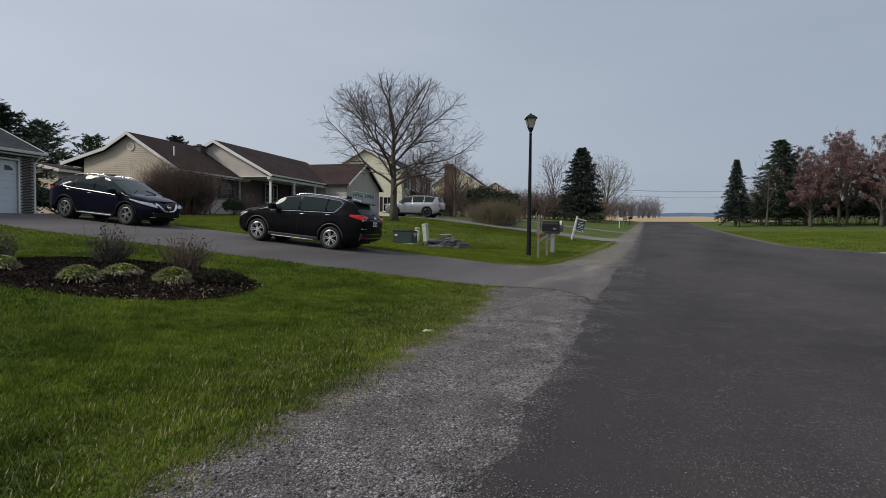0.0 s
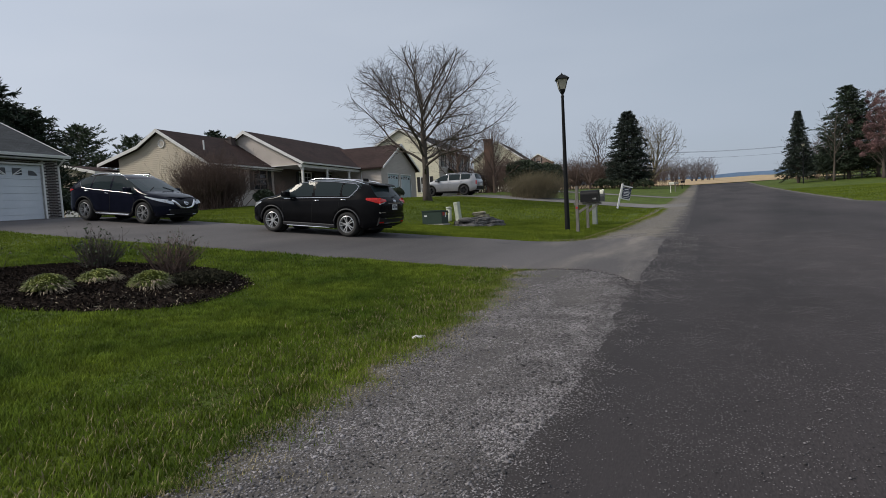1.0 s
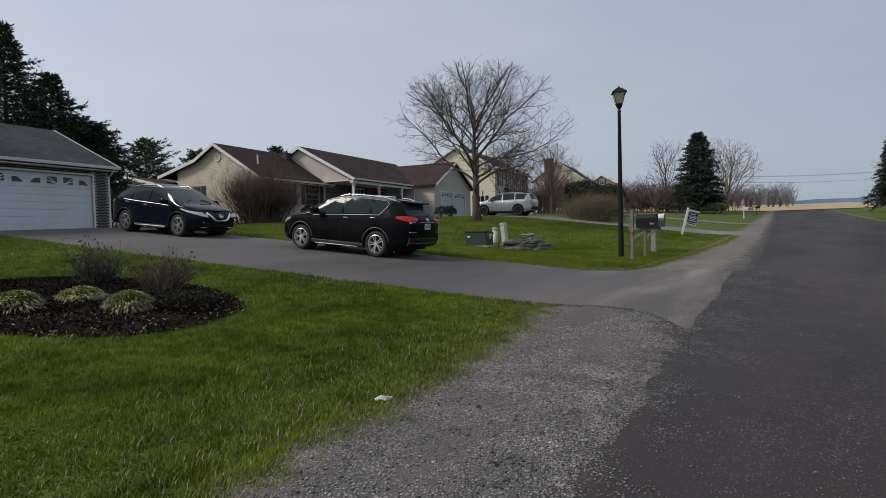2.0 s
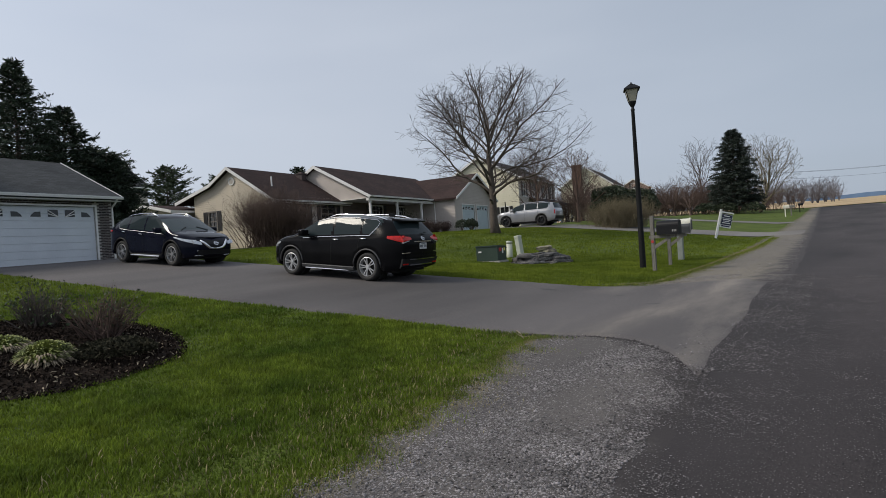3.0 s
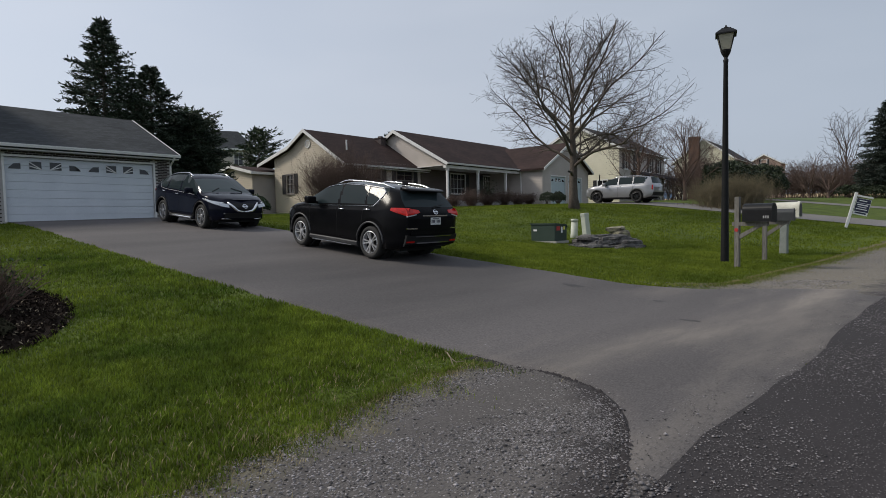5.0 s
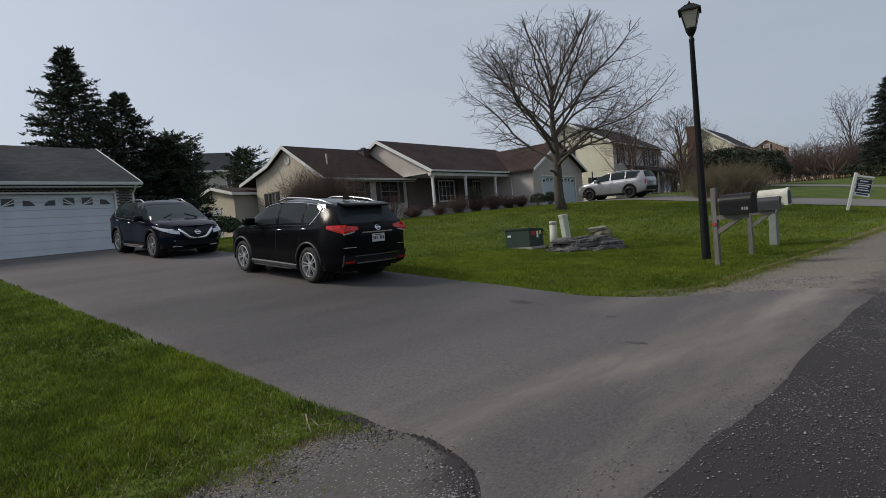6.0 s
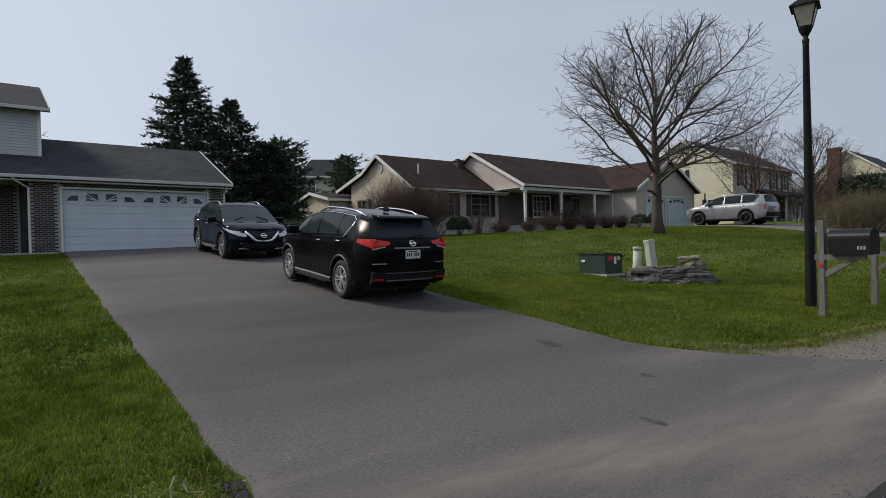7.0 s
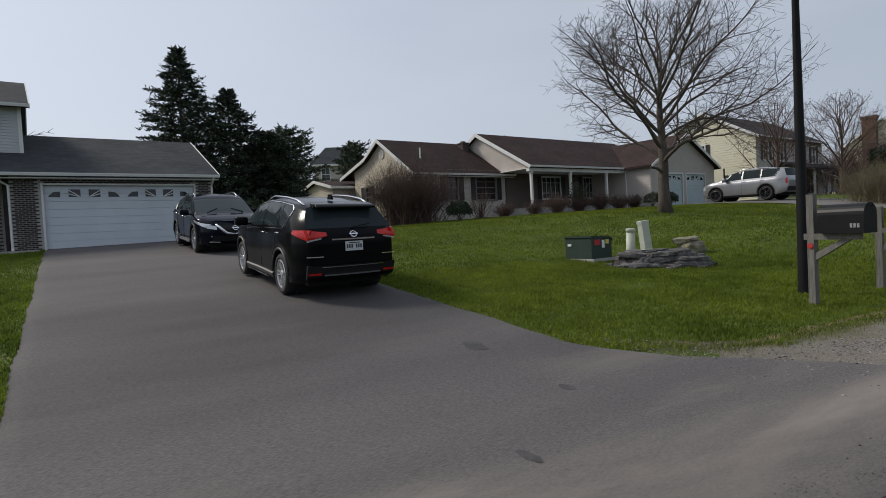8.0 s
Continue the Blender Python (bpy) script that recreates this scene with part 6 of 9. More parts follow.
def blue_black_suv():
    spec = dict(W=1.915, wb=2.825, R=0.375, paint=M_PAINTN,
                front=(2.15, 2.30, 2.38, 2.37, 2.30, 2.16, 2.20, 2.24), rear=(-2.25, -2.42, -2.50, -2.48, -2.42, -2.0, -2.05, -2.08),
                top=((-2.4, 1.34), (-2.0, 1.46), (-1.4, 1.57), (-0.7, 1.645), (0.0, 1.655), (0.35, 1.59), (0.55, 1.52), (1.4, 1.09), (1.8, 1.03), (2.1, 0.95), (2.4, 0.83)),
                belt=((-2.45, 1.14), (-1.7, 1.17), (-1.2, 1.10), (0.0, 1.03), (1.0, 1.0), (1.4, 1.01), (1.8, 0.96), (2.1, 0.87), (2.4, 0.78)),
                tw=((-2.4, 0.63), (-1.6, 0.72), (0.2, 0.75), (0.6, 0.79), (1.4, 0.88), (1.8, 0.87), (2.4, 0.80)),
                pillars=(-0.15, -1.1), glass=(-1.85, 1.10), screen=(0.55, 1.36), spokes=5, rim=M_RIMG, double=True, tail=0.33,
                rail=(-1.5, 0.3), mirror=0.85, handles=(-0.30, -1.28), seams=((1.0, 0.03), (-0.15, 0.0), (-1.1, -0.03)), sill_chrome=(0.03, 0.03), clad=M_PLAST, chrome_top=False, trim_mat=M_TRIMD)
    mid = (-18.60, 16.23)
    pitch = math.degrees(math.asin(0.25 / 2.8))
    yaw = math.degrees(math.atan2(0.19, 2.79))
    m = pose(mid[0], mid[1], land(*mid) + 0.035, 0, 0, yaw) @ pose(0, 0, 0, 0, pitch, 0)
    c, ax, P = suv("blue_black_suv", "dark blue-black sports utility car parked before the garage", m, spec)
    for side in (1, -1):
        side_patch(c, ax, "head_light", M_HEAD, side, 1.55, 2.29, (0.925, 0.745), (0.95, 0.85), 0.012, "long clear headlight")
        end_patch(c, P, "head_light", M_HEAD, False, side * 0.76, side * 0.50, 0.745, 0.855, 0.012, label="clear headlight", inner=(0.70, 0.80))
        side_patch(c, ax, "tail_light", M_TAIL, side, -2.42, -1.95, (0.98, 1.08), (1.12, 1.11), 0.012, "red tail light")
        # the pale V of the grille
        bm = fresh()
        pts = []
        for y, z in ((0.50, 0.845), (0.43, 0.775), (0.33, 0.675), (0.24, 0.60), (0.10, 0.58), (0.0, 0.577)):
            p = P(1.0, row_of(lambda s: P(1.0, s), z))
            pts.append((p.x + 0.055 * (1 - (y / p.y) ** 2) + 0.02, side * y, z))
        pipe(bm, pts, [0.034, 0.044, 0.046, 0.044, 0.030, 0.026], 8)
        part("grille_bar", bm, M_CHROME, c, "chrome V-shaped grille bar", smooth=True)
        bm = fresh()
        q = P(1.0, row_of(lambda s: P(1.0, s), 0.36))
        pipe(bm, [(q.x - 0.20, side * 0.80, 0.40), (q.x - 0.02, side * 0.66, 0.355), (q.x + 0.05, side * 0.40, 0.335)], [0.014, 0.03, 0.014], 6)
        part("bumper_strip", bm, M_CHROME, c, "bright lower bumper strip", smooth=True)
        end_patch(c, P, "fog_light", M_HEAD, False, side * 0.66, side * 0.60, 0.50, 0.53, 0.012)
    end_patch(c, P, "grille", M_PLAST, False, -0.36, 0.36, 0.60, 0.83, 0.012, label="black mesh grille")
    end_patch(c, P, "lower_grille", M_PLAST, False, -0.62, 0.62, 0.37, 0.53, 0.015)
    mm, pos = facing(c, P, False, 0.0, 0.74, 0.03)
    badge(c, Matrix.Translation(pos) @ mm, 0.08)
    for y in (-0.35, 0.25):
        bm = fresh()
        pipe(bm, [ax(1.34, 6.0, 1 if y > 0 else -1, 0.01), ax(1.15, 6.6, 1 if y > 0 else -1, 0.012)], 0.01, 5)
        part("wiper", bm, M_PLAST, c)


def silver_suv():
    spec = dict(W=1.99, wb=2.90, R=0.385, paint=M_PAINTS,
                front=(2.25, 2.38, 2.43, 2.42, 2.38, 2.28, 2.30, 2.33), rear=(-2.35, -2.50, -2.57, -2.56, -2.50, -2.30, -2.33, -2.36),
                top=((-2.5, 1.63), (-2.2, 1.655), (-1.6, 1.70), (-0.8, 1.71), (0.0, 1.70), (0.4, 1.62), (0.6, 1.55), (1.35, 1.17), (1.8, 1.13), (2.2, 1.05), (2.5, 0.95)),
                belt=((-2.5, 1.17), (-1.5, 1.13), (0.0, 1.10), (1.0, 1.08), (1.4, 1.09), (1.8, 1.05), (2.2, 0.97), (2.5, 0.88)),
                tw=((-2.5, 0.70), (-1.6, 0.725), (0.2, 0.735), (0.6, 0.78), (1.35, 0.88), (1.8, 0.88), (2.5, 0.84)),
                pillars=(-0.1, -1.15), glass=(-2.1, 1.08), screen=(0.58, 1.32), spokes=5, rim=M_RIMD, double=True,
                rail=(-1.9, 0.3), mirror=0.8, handles=(-0.25, -1.25), seams=((1.0, 0.02), (-0.1, 0.0), (-1.15, -0.02)), clad=M_PLAST)
    mid = (-18.6, 45.4)
    m = pose(mid[0], mid[1], land(*mid) + 0.035, 0, 0, 183.0) @ pose(0, 0, 0, 0, -1.0, 0)
    c, ax, P = suv("silver_suv", "large silver sports utility car parked by the ranch house garage", m, spec)
    for side in (1, -1):
        side_patch(c, ax, "tail_light", M_TAIL, side, -2.52, -2.44, (0.80, 0.82), (1.12, 1.11), 0.010, "slim red tail light")
        side_patch(c, ax, "head_light", M_HEAD, side, 2.1, 2.38, (0.72, 0.70), (0.92, 0.90), 0.012, "clear headlight")
    end_patch(c, P, "rear_bumper", M_PLAST, True, -0.86, 0.86, 0.36, 0.66, 0.03, label="black lower bumper")
    end_patch(c, P, "grille", M_PLAST, False, -0.5, 0.5, 0.55, 0.9, 0.012)
    mm, pos = facing(c, P, True, 0.0, 0.92, 0.012)
    number_plate(c, Matrix.Translation(pos) @ mm @ pose(0, 0, 0, 0, 0, 180) @ pose(0, 0, 0, 90))


black_suv()
blue_black_suv()
silver_suv()


# ---- trees and shrubs ----
def turned(d, angle, rng):
    """d leaned by an angle towards a random side."""
    a = d.orthogonal().normalized()
    a.rotate(Matrix.Rotation(rng.uniform(0, 2 * math.pi), 3, d))
    return (d * math.cos(angle) + a * math.sin(angle)).normalized()


def grow(rng, p, d, length, r, depth, opt, out):
    """One limb in bent pieces, with side limbs; rows of p0, p1, r0, r1, depth go to out."""
    n = max(2, min(opt.get("pieces", 7), int(length / opt["piece"]) + 1))
    r_end = r * opt["taper"][min(depth, len(opt["taper"]) - 1)]
    for i in range(n):
        f = (i + 1) / n
        d = (d + Vector((rng.gauss(0, 1), rng.gauss(0, 1), rng.gauss(0, 0.8))) * opt["bend"] + Vector((0, 0, opt["lift"][min(depth, len(opt["lift"]) - 1)]))).normalized()
        q = p + d * (length / n)
        env = opt.get("env")
        if env and depth > 0 and (q.x / env[0]) ** 2 + (q.y / env[0]) ** 2 + ((q.z - env[1]) / (env[2] if q.z > env[1] else env[3])) ** 2 > rng.uniform(0.86, 1.12):
            return
        r0, r1 = r + (r_end - r) * (i / n), r + (r_end - r) * f
        out.append((*p, *q, r0, r1, depth))
        p = q
        if depth < opt["depth"] and f > opt["bare"][min(depth, len(opt["bare"]) - 1)]:
            for _ in range(opt["kids"][min(depth, len(opt["kids"]) - 1)]):
                if rng.random() < opt.get("chance", 0.9):
                    ang = radians(rng.uniform(*opt["angle"][min(depth, len(opt["angle"]) - 1)]))
                    sub = length * opt["ratio"][min(depth, len(opt["ratio"]) - 1)] * rng.uniform(0.7, 1.15) * (1.15 - 0.55 * f)
                    if sub > opt["least"]:
                        grow(rng, q, turned(d, ang, rng), sub, max(opt["thin"], r1 * rng.uniform(0.5, 0.72)), depth + 1, opt, out)


def bare_tree(name, m, seed, height, opt, label, limbs, bark, twig, group="", buds=None, category="tree"):
    t = thing(name, m, label, category, group)
    rng = random.Random(seed)
    out = []
    th, tr = opt["trunk"]
    p, d = Vector((0, 0, -0.15)), Vector((opt.get("leanx", 0.0), opt.get("leany", 0.0), 1)).normalized()
    n = 5
    pts = []
    for i in range(n):
        q = p + (d + Vector((rng.gauss(0, 0.03), rng.gauss(0, 0.03), 0))) * (th / n)
        flare = lambda k: tr * (1.0 - (0.68 if opt.get("leader") else 0.35) * k / n + 0.4 * math.exp(-k * 1.8))
        out.append((*p, *q, flare(i), flare(i + 1), 0))
        p = q
        pts.append(q)
    for k in range(limbs):
        if opt.get("leader"):       # limbs leave a long leader, the low ones nearly level
            f = (k + 0.5) / limbs
            z = th * (0.40 + 0.58 * f)
            i = min(n - 1, int(z / th * n))
            base = Vector(out[i][0:3]).lerp(Vector(out[i][3:6]), z / th * n - i)
            az_ = 2 * math.pi * (k * 0.618 + rng.uniform(-0.06, 0.06))
            tilt = radians(76 - 56 * f ** 0.8 + rng.uniform(-7, 7))
            dd = Vector((math.sin(tilt) * math.cos(az_), math.sin(tilt) * math.sin(az_), math.cos(tilt)))
            grow(rng, base, dd, height * (0.66 - 0.14 * f) * rng.uniform(0.85, 1.05), tr * (0.42 - 0.14 * f) * rng.uniform(0.8, 1.1), 1, opt, out)
            continue
        base = pts[-1] if k < limbs * 0.5 else pts[rng.choice((2, 3, 3, 4))]
        az_ = 2 * math.pi * (k * 0.618 + rng.uniform(-0.06, 0.06))
        tilt = radians(rng.uniform(*opt["spread"])) * (0.35 if k == 0 else 1.0)
        dd = Vector((math.sin(tilt) * math.cos(az_), math.sin(tilt) * math.sin(az_), math.cos(tilt)))
        grow(rng, base, dd, (height - th) * rng.uniform(0.72, 0.98) * (1.0 if k < limbs * 0.5 else opt.get("lower", 0.8)), tr * rng.uniform(0.34, 0.52), 1, opt, out)
    s = np.array(out)
    for nm, pick, mt in (("trunk", s[:, 8] == 0, bark), ("limb_work", (s[:, 8] > 0) & (s[:, 6] >= 0.018), bark), ("twig_work", (s[:, 8] > 0) & (s[:, 6] < 0.018), twig)):
        if pick.any():
            v, f = tubes(s[pick][:, :8])
            ob = new(nm, np_mesh(nm, v, f, mt, smooth=True))
            ob.parent = t
            if nm != "trunk":
                tagged(ob, kind="stuff")
    if buds:
        mt, count, size = buds
        tips = s[s[:, 6] < 0.016][:, 3:6]
        r2 = np.random.RandomState(seed)
        c = tips[r2.randint(0, len(tips), count)] + r2.normal(0, 0.10, (count, 3))
        ob = new("crown", np_mesh("crown", *scatter_tris(r2, c, size), mt))
        ob.parent = t
        tagged(ob, kind="stuff")
    return t


def limb(rng, p, d, length, r, depth, opt, out, lift):
    """One limb that zigzags from node to node, side limbs leaving to either side in turn."""
    n = max(2, round(length / opt["seg"][depth]))
    end, side, up = opt["taper"][depth], rng.choice((-1, 1)), Vector((0, 0, 1))
    er, ez, eu, ed = opt["env"]
    for i in range(n):
        f = (i + 1) / n
        d = (d + Vector((rng.gauss(0, 1), rng.gauss(0, 1), rng.gauss(0, 0.8))) * opt["bend"][depth] + up * lift).normalized()
        q = p + d * (length / n)
        if (q.x / er) ** 2 + (q.y / er) ** 2 + ((q.z - ez) / (eu if q.z > ez else ed)) ** 2 > rng.uniform(0.84, 1.1):
            return
        r0, r1 = r * (1 - (1 - end) * i / n), r * (1 - (1 - end) * f)
        out.append((*p, *q, r0, r1, depth))
        p = q
        if depth < opt["depth"] and f > opt["bare"][depth]:
            for _ in range(opt["kids"][depth]):
                side = -side
                flat = d.cross(up)
                flat = (flat if flat.length > 0.1 else Vector((1, 0, 0))).normalized()
                flat.rotate(Matrix.Rotation(rng.gauss(0, 0.75), 3, d))
                flat *= side
                ang = radians(rng.uniform(*opt["angle"]))
                sub = length * (1.0 - 0.5 * f) * opt["ratio"][depth] * rng.uniform(0.7, 1.25)
                if sub > opt["least"]:
                    limb(rng, q, d * math.cos(ang) + flat * math.sin(ang), sub, max(opt["thin"], r1 * rng.uniform(0.46, 0.66)), depth + 1, opt, out, opt["lift"][depth + 1])
                    d = (d - flat * 0.12).normalized()


def spreading_tree(name, m, seed, opt, label, bark, twig, group="", buds=None):
    """A leafless tree: a stem that goes on up into the crown, long limbs that curve outwards, and fine twigs at their ends."""
    t = thing(name, m, label, "tree", group)
    rng = random.Random(seed)
    out, p = [], Vector((0, 0, -0.15))
    tall, tr, clear = opt["trunk"]
    n = 9
    stem = [p]
    for i in range(n):
        q = p + Vector((opt.get("leanx", 0.0) + rng.gauss(0, 0.05), rng.gauss(0, 0.05), 1)) * (tall / n)
        girth = lambda k: tr * (1.0 - 0.78 * (k / n) ** 1.2 + 0.4 * math.exp(-k * 2.6))
        out.append((*p, *q, girth(i), girth(i + 1), 0))
        p = q
        stem.append(q)
    for k in range(opt["limbs"]):
        f = (k + 0.5) / opt["limbs"]
        h = clear + (0.99 - clear) * f
        i = min(n - 1, int(h * n))
        base = stem[i].lerp(stem[i + 1], h * n - i)
        az_ = 2 * math.pi * (k * 0.618 + rng.uniform(-0.07, 0.07))
        tilt = radians(opt["tilt"][0] + (opt["tilt"][1] - opt["tilt"][0]) * f ** 0.75 + rng.uniform(-8, 8))
        d = Vector((math.sin(tilt) * math.cos(az_), math.sin(tilt) * math.sin(az_), math.cos(tilt)))
        thick = min(tr * (0.34 - 0.10 * f) * rng.uniform(0.75, 1.1), girth(i + 0.5) * 0.85)
        limb(rng, base, d, opt["long"] * (1.0 - 0.28 * f) * rng.uniform(0.85, 1.08), thick, 1, opt, out, opt["lift"][1] * (0.3 + 1.2 * f))
    s = np.array(out)
    bm = fresh()
    pipe(bm, stem, [girth(k) for k in range(n + 1)], 10)
    part("trunk", bm, bark, t, smooth=True)
    for nm, pick, mt in (("limb_work", (s[:, 8] > 0) & (s[:, 6] >= 0.018), bark), ("twig_work", (s[:, 8] > 0) & (s[:, 6] < 0.018), twig)):
        if pick.any():
            ob = tagged(new(nm, np_mesh(nm, *tubes(s[pick][:, :8]), mt, smooth=True)), kind="stuff")
            ob.parent = t
    if buds:
        mt, count, size = buds
        r2 = np.random.RandomState(seed)
        tips = s[s[:, 8] >= opt["depth"] - 1][:, 3:6]
        c = tips[r2.randint(0, len(tips), count)] + r2.normal(0, 0.16, (count, 3))
        ob = new("crown", np_mesh("crown", *scatter_tris(r2, c, size), mt))
        ob.parent = t
        tagged(ob, kind="stuff")
    return t


def scatter_tris(r2, c, size, slim=0.45):
    """Small leaves at points c: four-cornered, turned at random."""
    n = len(c)
    a = r2.normal(size=(n, 3))
    a /= np.linalg.norm(a, axis=1, keepdims=True)
    b = np.cross(a, r2.normal(size=(n, 3)))
    b /= np.linalg.norm(b, axis=1, keepdims=True)
    s = size * r2.uniform(0.6, 1.4, (n, 1))
    v = np.stack([c - a * s, c + b * s * slim, c + a * s, c - b * s * slim], 1).reshape(-1, 3)
    return v, np.arange(4 * n).reshape(-1, 4)


def conifer(name, m, seed, height, radius, label, needle, shape=1.0, whorls=26, per=9, droop=0.25, ragged=0.25, low=0.08, dens=26, size=0.10, group="", rise=0.25):
    """A straight stem with boughs at all heights; each carries side sprays of needles that point outwards."""
    t = thing(name, m, label, "tree", group)
    rng, r2 = random.Random(seed), np.random.RandomState(seed)
    segs = [(0, 0, -0.2, 0, 0, height * 0.5, height * 0.018 + 0.05, height * 0.011), (0, 0, height * 0.5, 0, 0, height * 0.99, height * 0.011, 0.015)]
    V, up = [], np.array((0, 0, 1.0))
    boughs = whorls * per
    for k in range(boughs):
        f = min(0.985, max(0.02, low + (1 - low) * (k + rng.random()) / boughs))
        az_ = k * 2.39996 + rng.uniform(-0.5, 0.5)
        o = np.array((math.cos(az_), math.sin(az_), 0))
        lump = 1 + ragged * 1.1 * noise.noise(Vector((o[0] * 1.6, o[1] * 1.6, f * height * 0.55 + seed)))
        L = (radius * (1 - f) ** shape * (0.55 + 0.45 * sm(f, -0.1, 0.16)) + 0.05 + 0.16 * (1 - f)) * lump * rng.uniform(1 - ragged, 1 + ragged * 0.55)
        side, z0, lift = np.array((-o[1], o[0], 0)), f * height, rise * rng.uniform(0.2, 1.3) + 0.35 * max(0.0, f - 0.6)
        along = lambda u: up * z0 + o * (L * u) + up * (L * (lift * u - droop * u * u))
        mid, tip = along(0.55), along(1.0)
        segs.append((0, 0, z0, *mid, 0.02 + 0.004 * L, 0.013))
        segs.append((*mid, *tip, 0.013, 0.004))
        n = 5 + int(dens * 0.34 * L)
        u = r2.uniform(0.08, 1.0, n)[:, None] ** 0.8
        turn = r2.uniform(0.3, 1.15, n)[:, None] * r2.choice((-1, 1), n)[:, None]
        d = o * np.cos(turn) + side * np.sin(turn) + up * r2.normal(0.06, 0.3, n)[:, None]
        d[0], u[0] = o + up * (lift - 1.4 * droop), 1.0
        base = up * z0 + o * (L * u) + up * (L * (lift * u - droop * u * u))
        reach = (0.14 + 0.22 * L * (1.1 - u) + 1.2 * size) * (0.35 + 0.65 * (1 - f) ** 0.4) * r2.uniform(0.6, 1.25, n)[:, None]
        for q in (0.15, 0.45, 0.75, 1.0):
            c = base + d * reach * q + r2.normal(0, size * 0.25, (n, 3))
            a = d + r2.normal(0, 0.45, (n, 3))
            a /= np.linalg.norm(a, axis=1, keepdims=True)
            b = np.cross(a, r2.normal(size=(n, 3)))
            b /= np.linalg.norm(b, axis=1, keepdims=True)
            g = size * r2.uniform(0.7, 1.3, (n, 1))
            V.append(np.stack([c - a * g, c + b * g * 0.24, c + a * g, c - b * g * 0.24], 1))
    v, f = tubes(segs)
    ob = new("trunk", np_mesh("trunk", v, f, M_BARK, smooth=True))
    ob.parent = t
    v = np.concatenate(V).reshape(-1, 3)
    ob = new("crown", np_mesh("crown", v, np.arange(len(v)).reshape(-1, 4), needle))
    ob.parent = t
    tagged(ob, kind="stuff")
    return t


def stem_shrub(name, m, seed, stems, height, radius, mt, label, twigs=5, thick=0.012, depth=2, leaves=None, group="", stool=0.07):
    """A shrub of many stems that fan out from one stool."""
    t = thing(name, m, label, "shrub", group)
    rng = random.Random(seed)
    out = []
    opt = dict(piece=0.22, bend=0.09, lift=(0.0, 0.03, 0.03), depth=depth, bare=(0.3, 0.2), kids=(1, 1), angle=((18, 45), (20, 50)), ratio=(0.5, 0.5), taper=(0.3, 0.3), least=0.05, thin=0.0035, pieces=6)
    for i in range(stems):
        az_, tl = rng.uniform(0, 2 * math.pi), math.sqrt(rng.random())
        tilt = math.atan2(radius * tl, height * (1.05 - 0.35 * tl * tl)) * 0.9
        d = Vector((math.sin(tilt) * math.cos(az_), math.sin(tilt) * math.sin(az_), math.cos(tilt)))
        b = Vector((rng.gauss(0, stool), rng.gauss(0, stool), -0.05)) * (1 + radius * 0.5)
        b.z = -0.05
        L = math.hypot(radius * tl, height * math.sqrt(max(0.1, 1 - 0.75 * tl * tl))) * rng.uniform(0.7, 1.0)
        grow(rng, b, d, L * 0.86, thick * rng.uniform(0.6, 1.2), 0, opt, out)
    v, f = tubes(np.array(out)[:, :8])
    ob = new("stem_growth", np_mesh("stem_growth", v, f, mt, smooth=False))
    ob.parent = t
    tagged(ob, kind="stuff")
    if leaves:
        lm, count, size = leaves
        r2 = np.random.RandomState(seed)
        tips = np.array(out)[:, 3:6]
        c = tips[r2.randint(0, len(tips), count)] + r2.normal(0, 0.03, (count, 3))
        ob = new("leaves", np_mesh("leaves", *scatter_tris(r2, c, size), lm))
        ob.parent = t
        tagged(ob, kind="stuff")
    return t


def leaf_shrub(name, m, seed, rad, high, n, size, mt, label, lump=0.22, group="", category="shrub", stems=True):
    """A leafy shrub: leaves on an uneven dome, with a few stems inside."""
    t = thing(name, m, label, category, group)
    r2 = np.random.RandomState(seed)
    d = r2.normal(size=(n, 3))
    d[:, 2] = np.abs(d[:, 2]) * 1.0 - 0.12
    d /= np.linalg.norm(d, axis=1, keepdims=True)
    lumps = np.array([noise.noise(Vector(q) * 2.2 + Vector((seed, 0, 0))) for q in d.tolist()]) if n < 6000 else np.sin(d[:, 0] * 5 + seed) * np.sin(d[:, 1] * 6 + seed * 2) * np.cos(d[:, 2] * 5)
    rr = (1 + lump * lumps) * r2.uniform(0.72, 1.03, n) ** 0.6
    c = d * rr[:, None] * np.array((rad[0], rad[1], high * 0.62)) + np.array((0, 0, high * 0.40))
    c[:, 2] = np.maximum(c[:, 2], 0.02)
    ob = new("leaves", np_mesh("leaves", *scatter_tris(r2, c, size), mt))
    ob.parent = t
    tagged(ob, kind="stuff")
    if stems:
        segs = [(0, 0, -0.05, *(q * np.array((rad[0], rad[1], high * 0.6)) * 0.7 + np.array((0, 0, high * 0.35))), 0.02, 0.006) for q in d[:14]]
        v, f = tubes(segs)
        ob = new("stem_growth", np_mesh("stem_growth", v, f, M_BARK))
        ob.parent = t
        tagged(ob, kind="stuff")
    return t


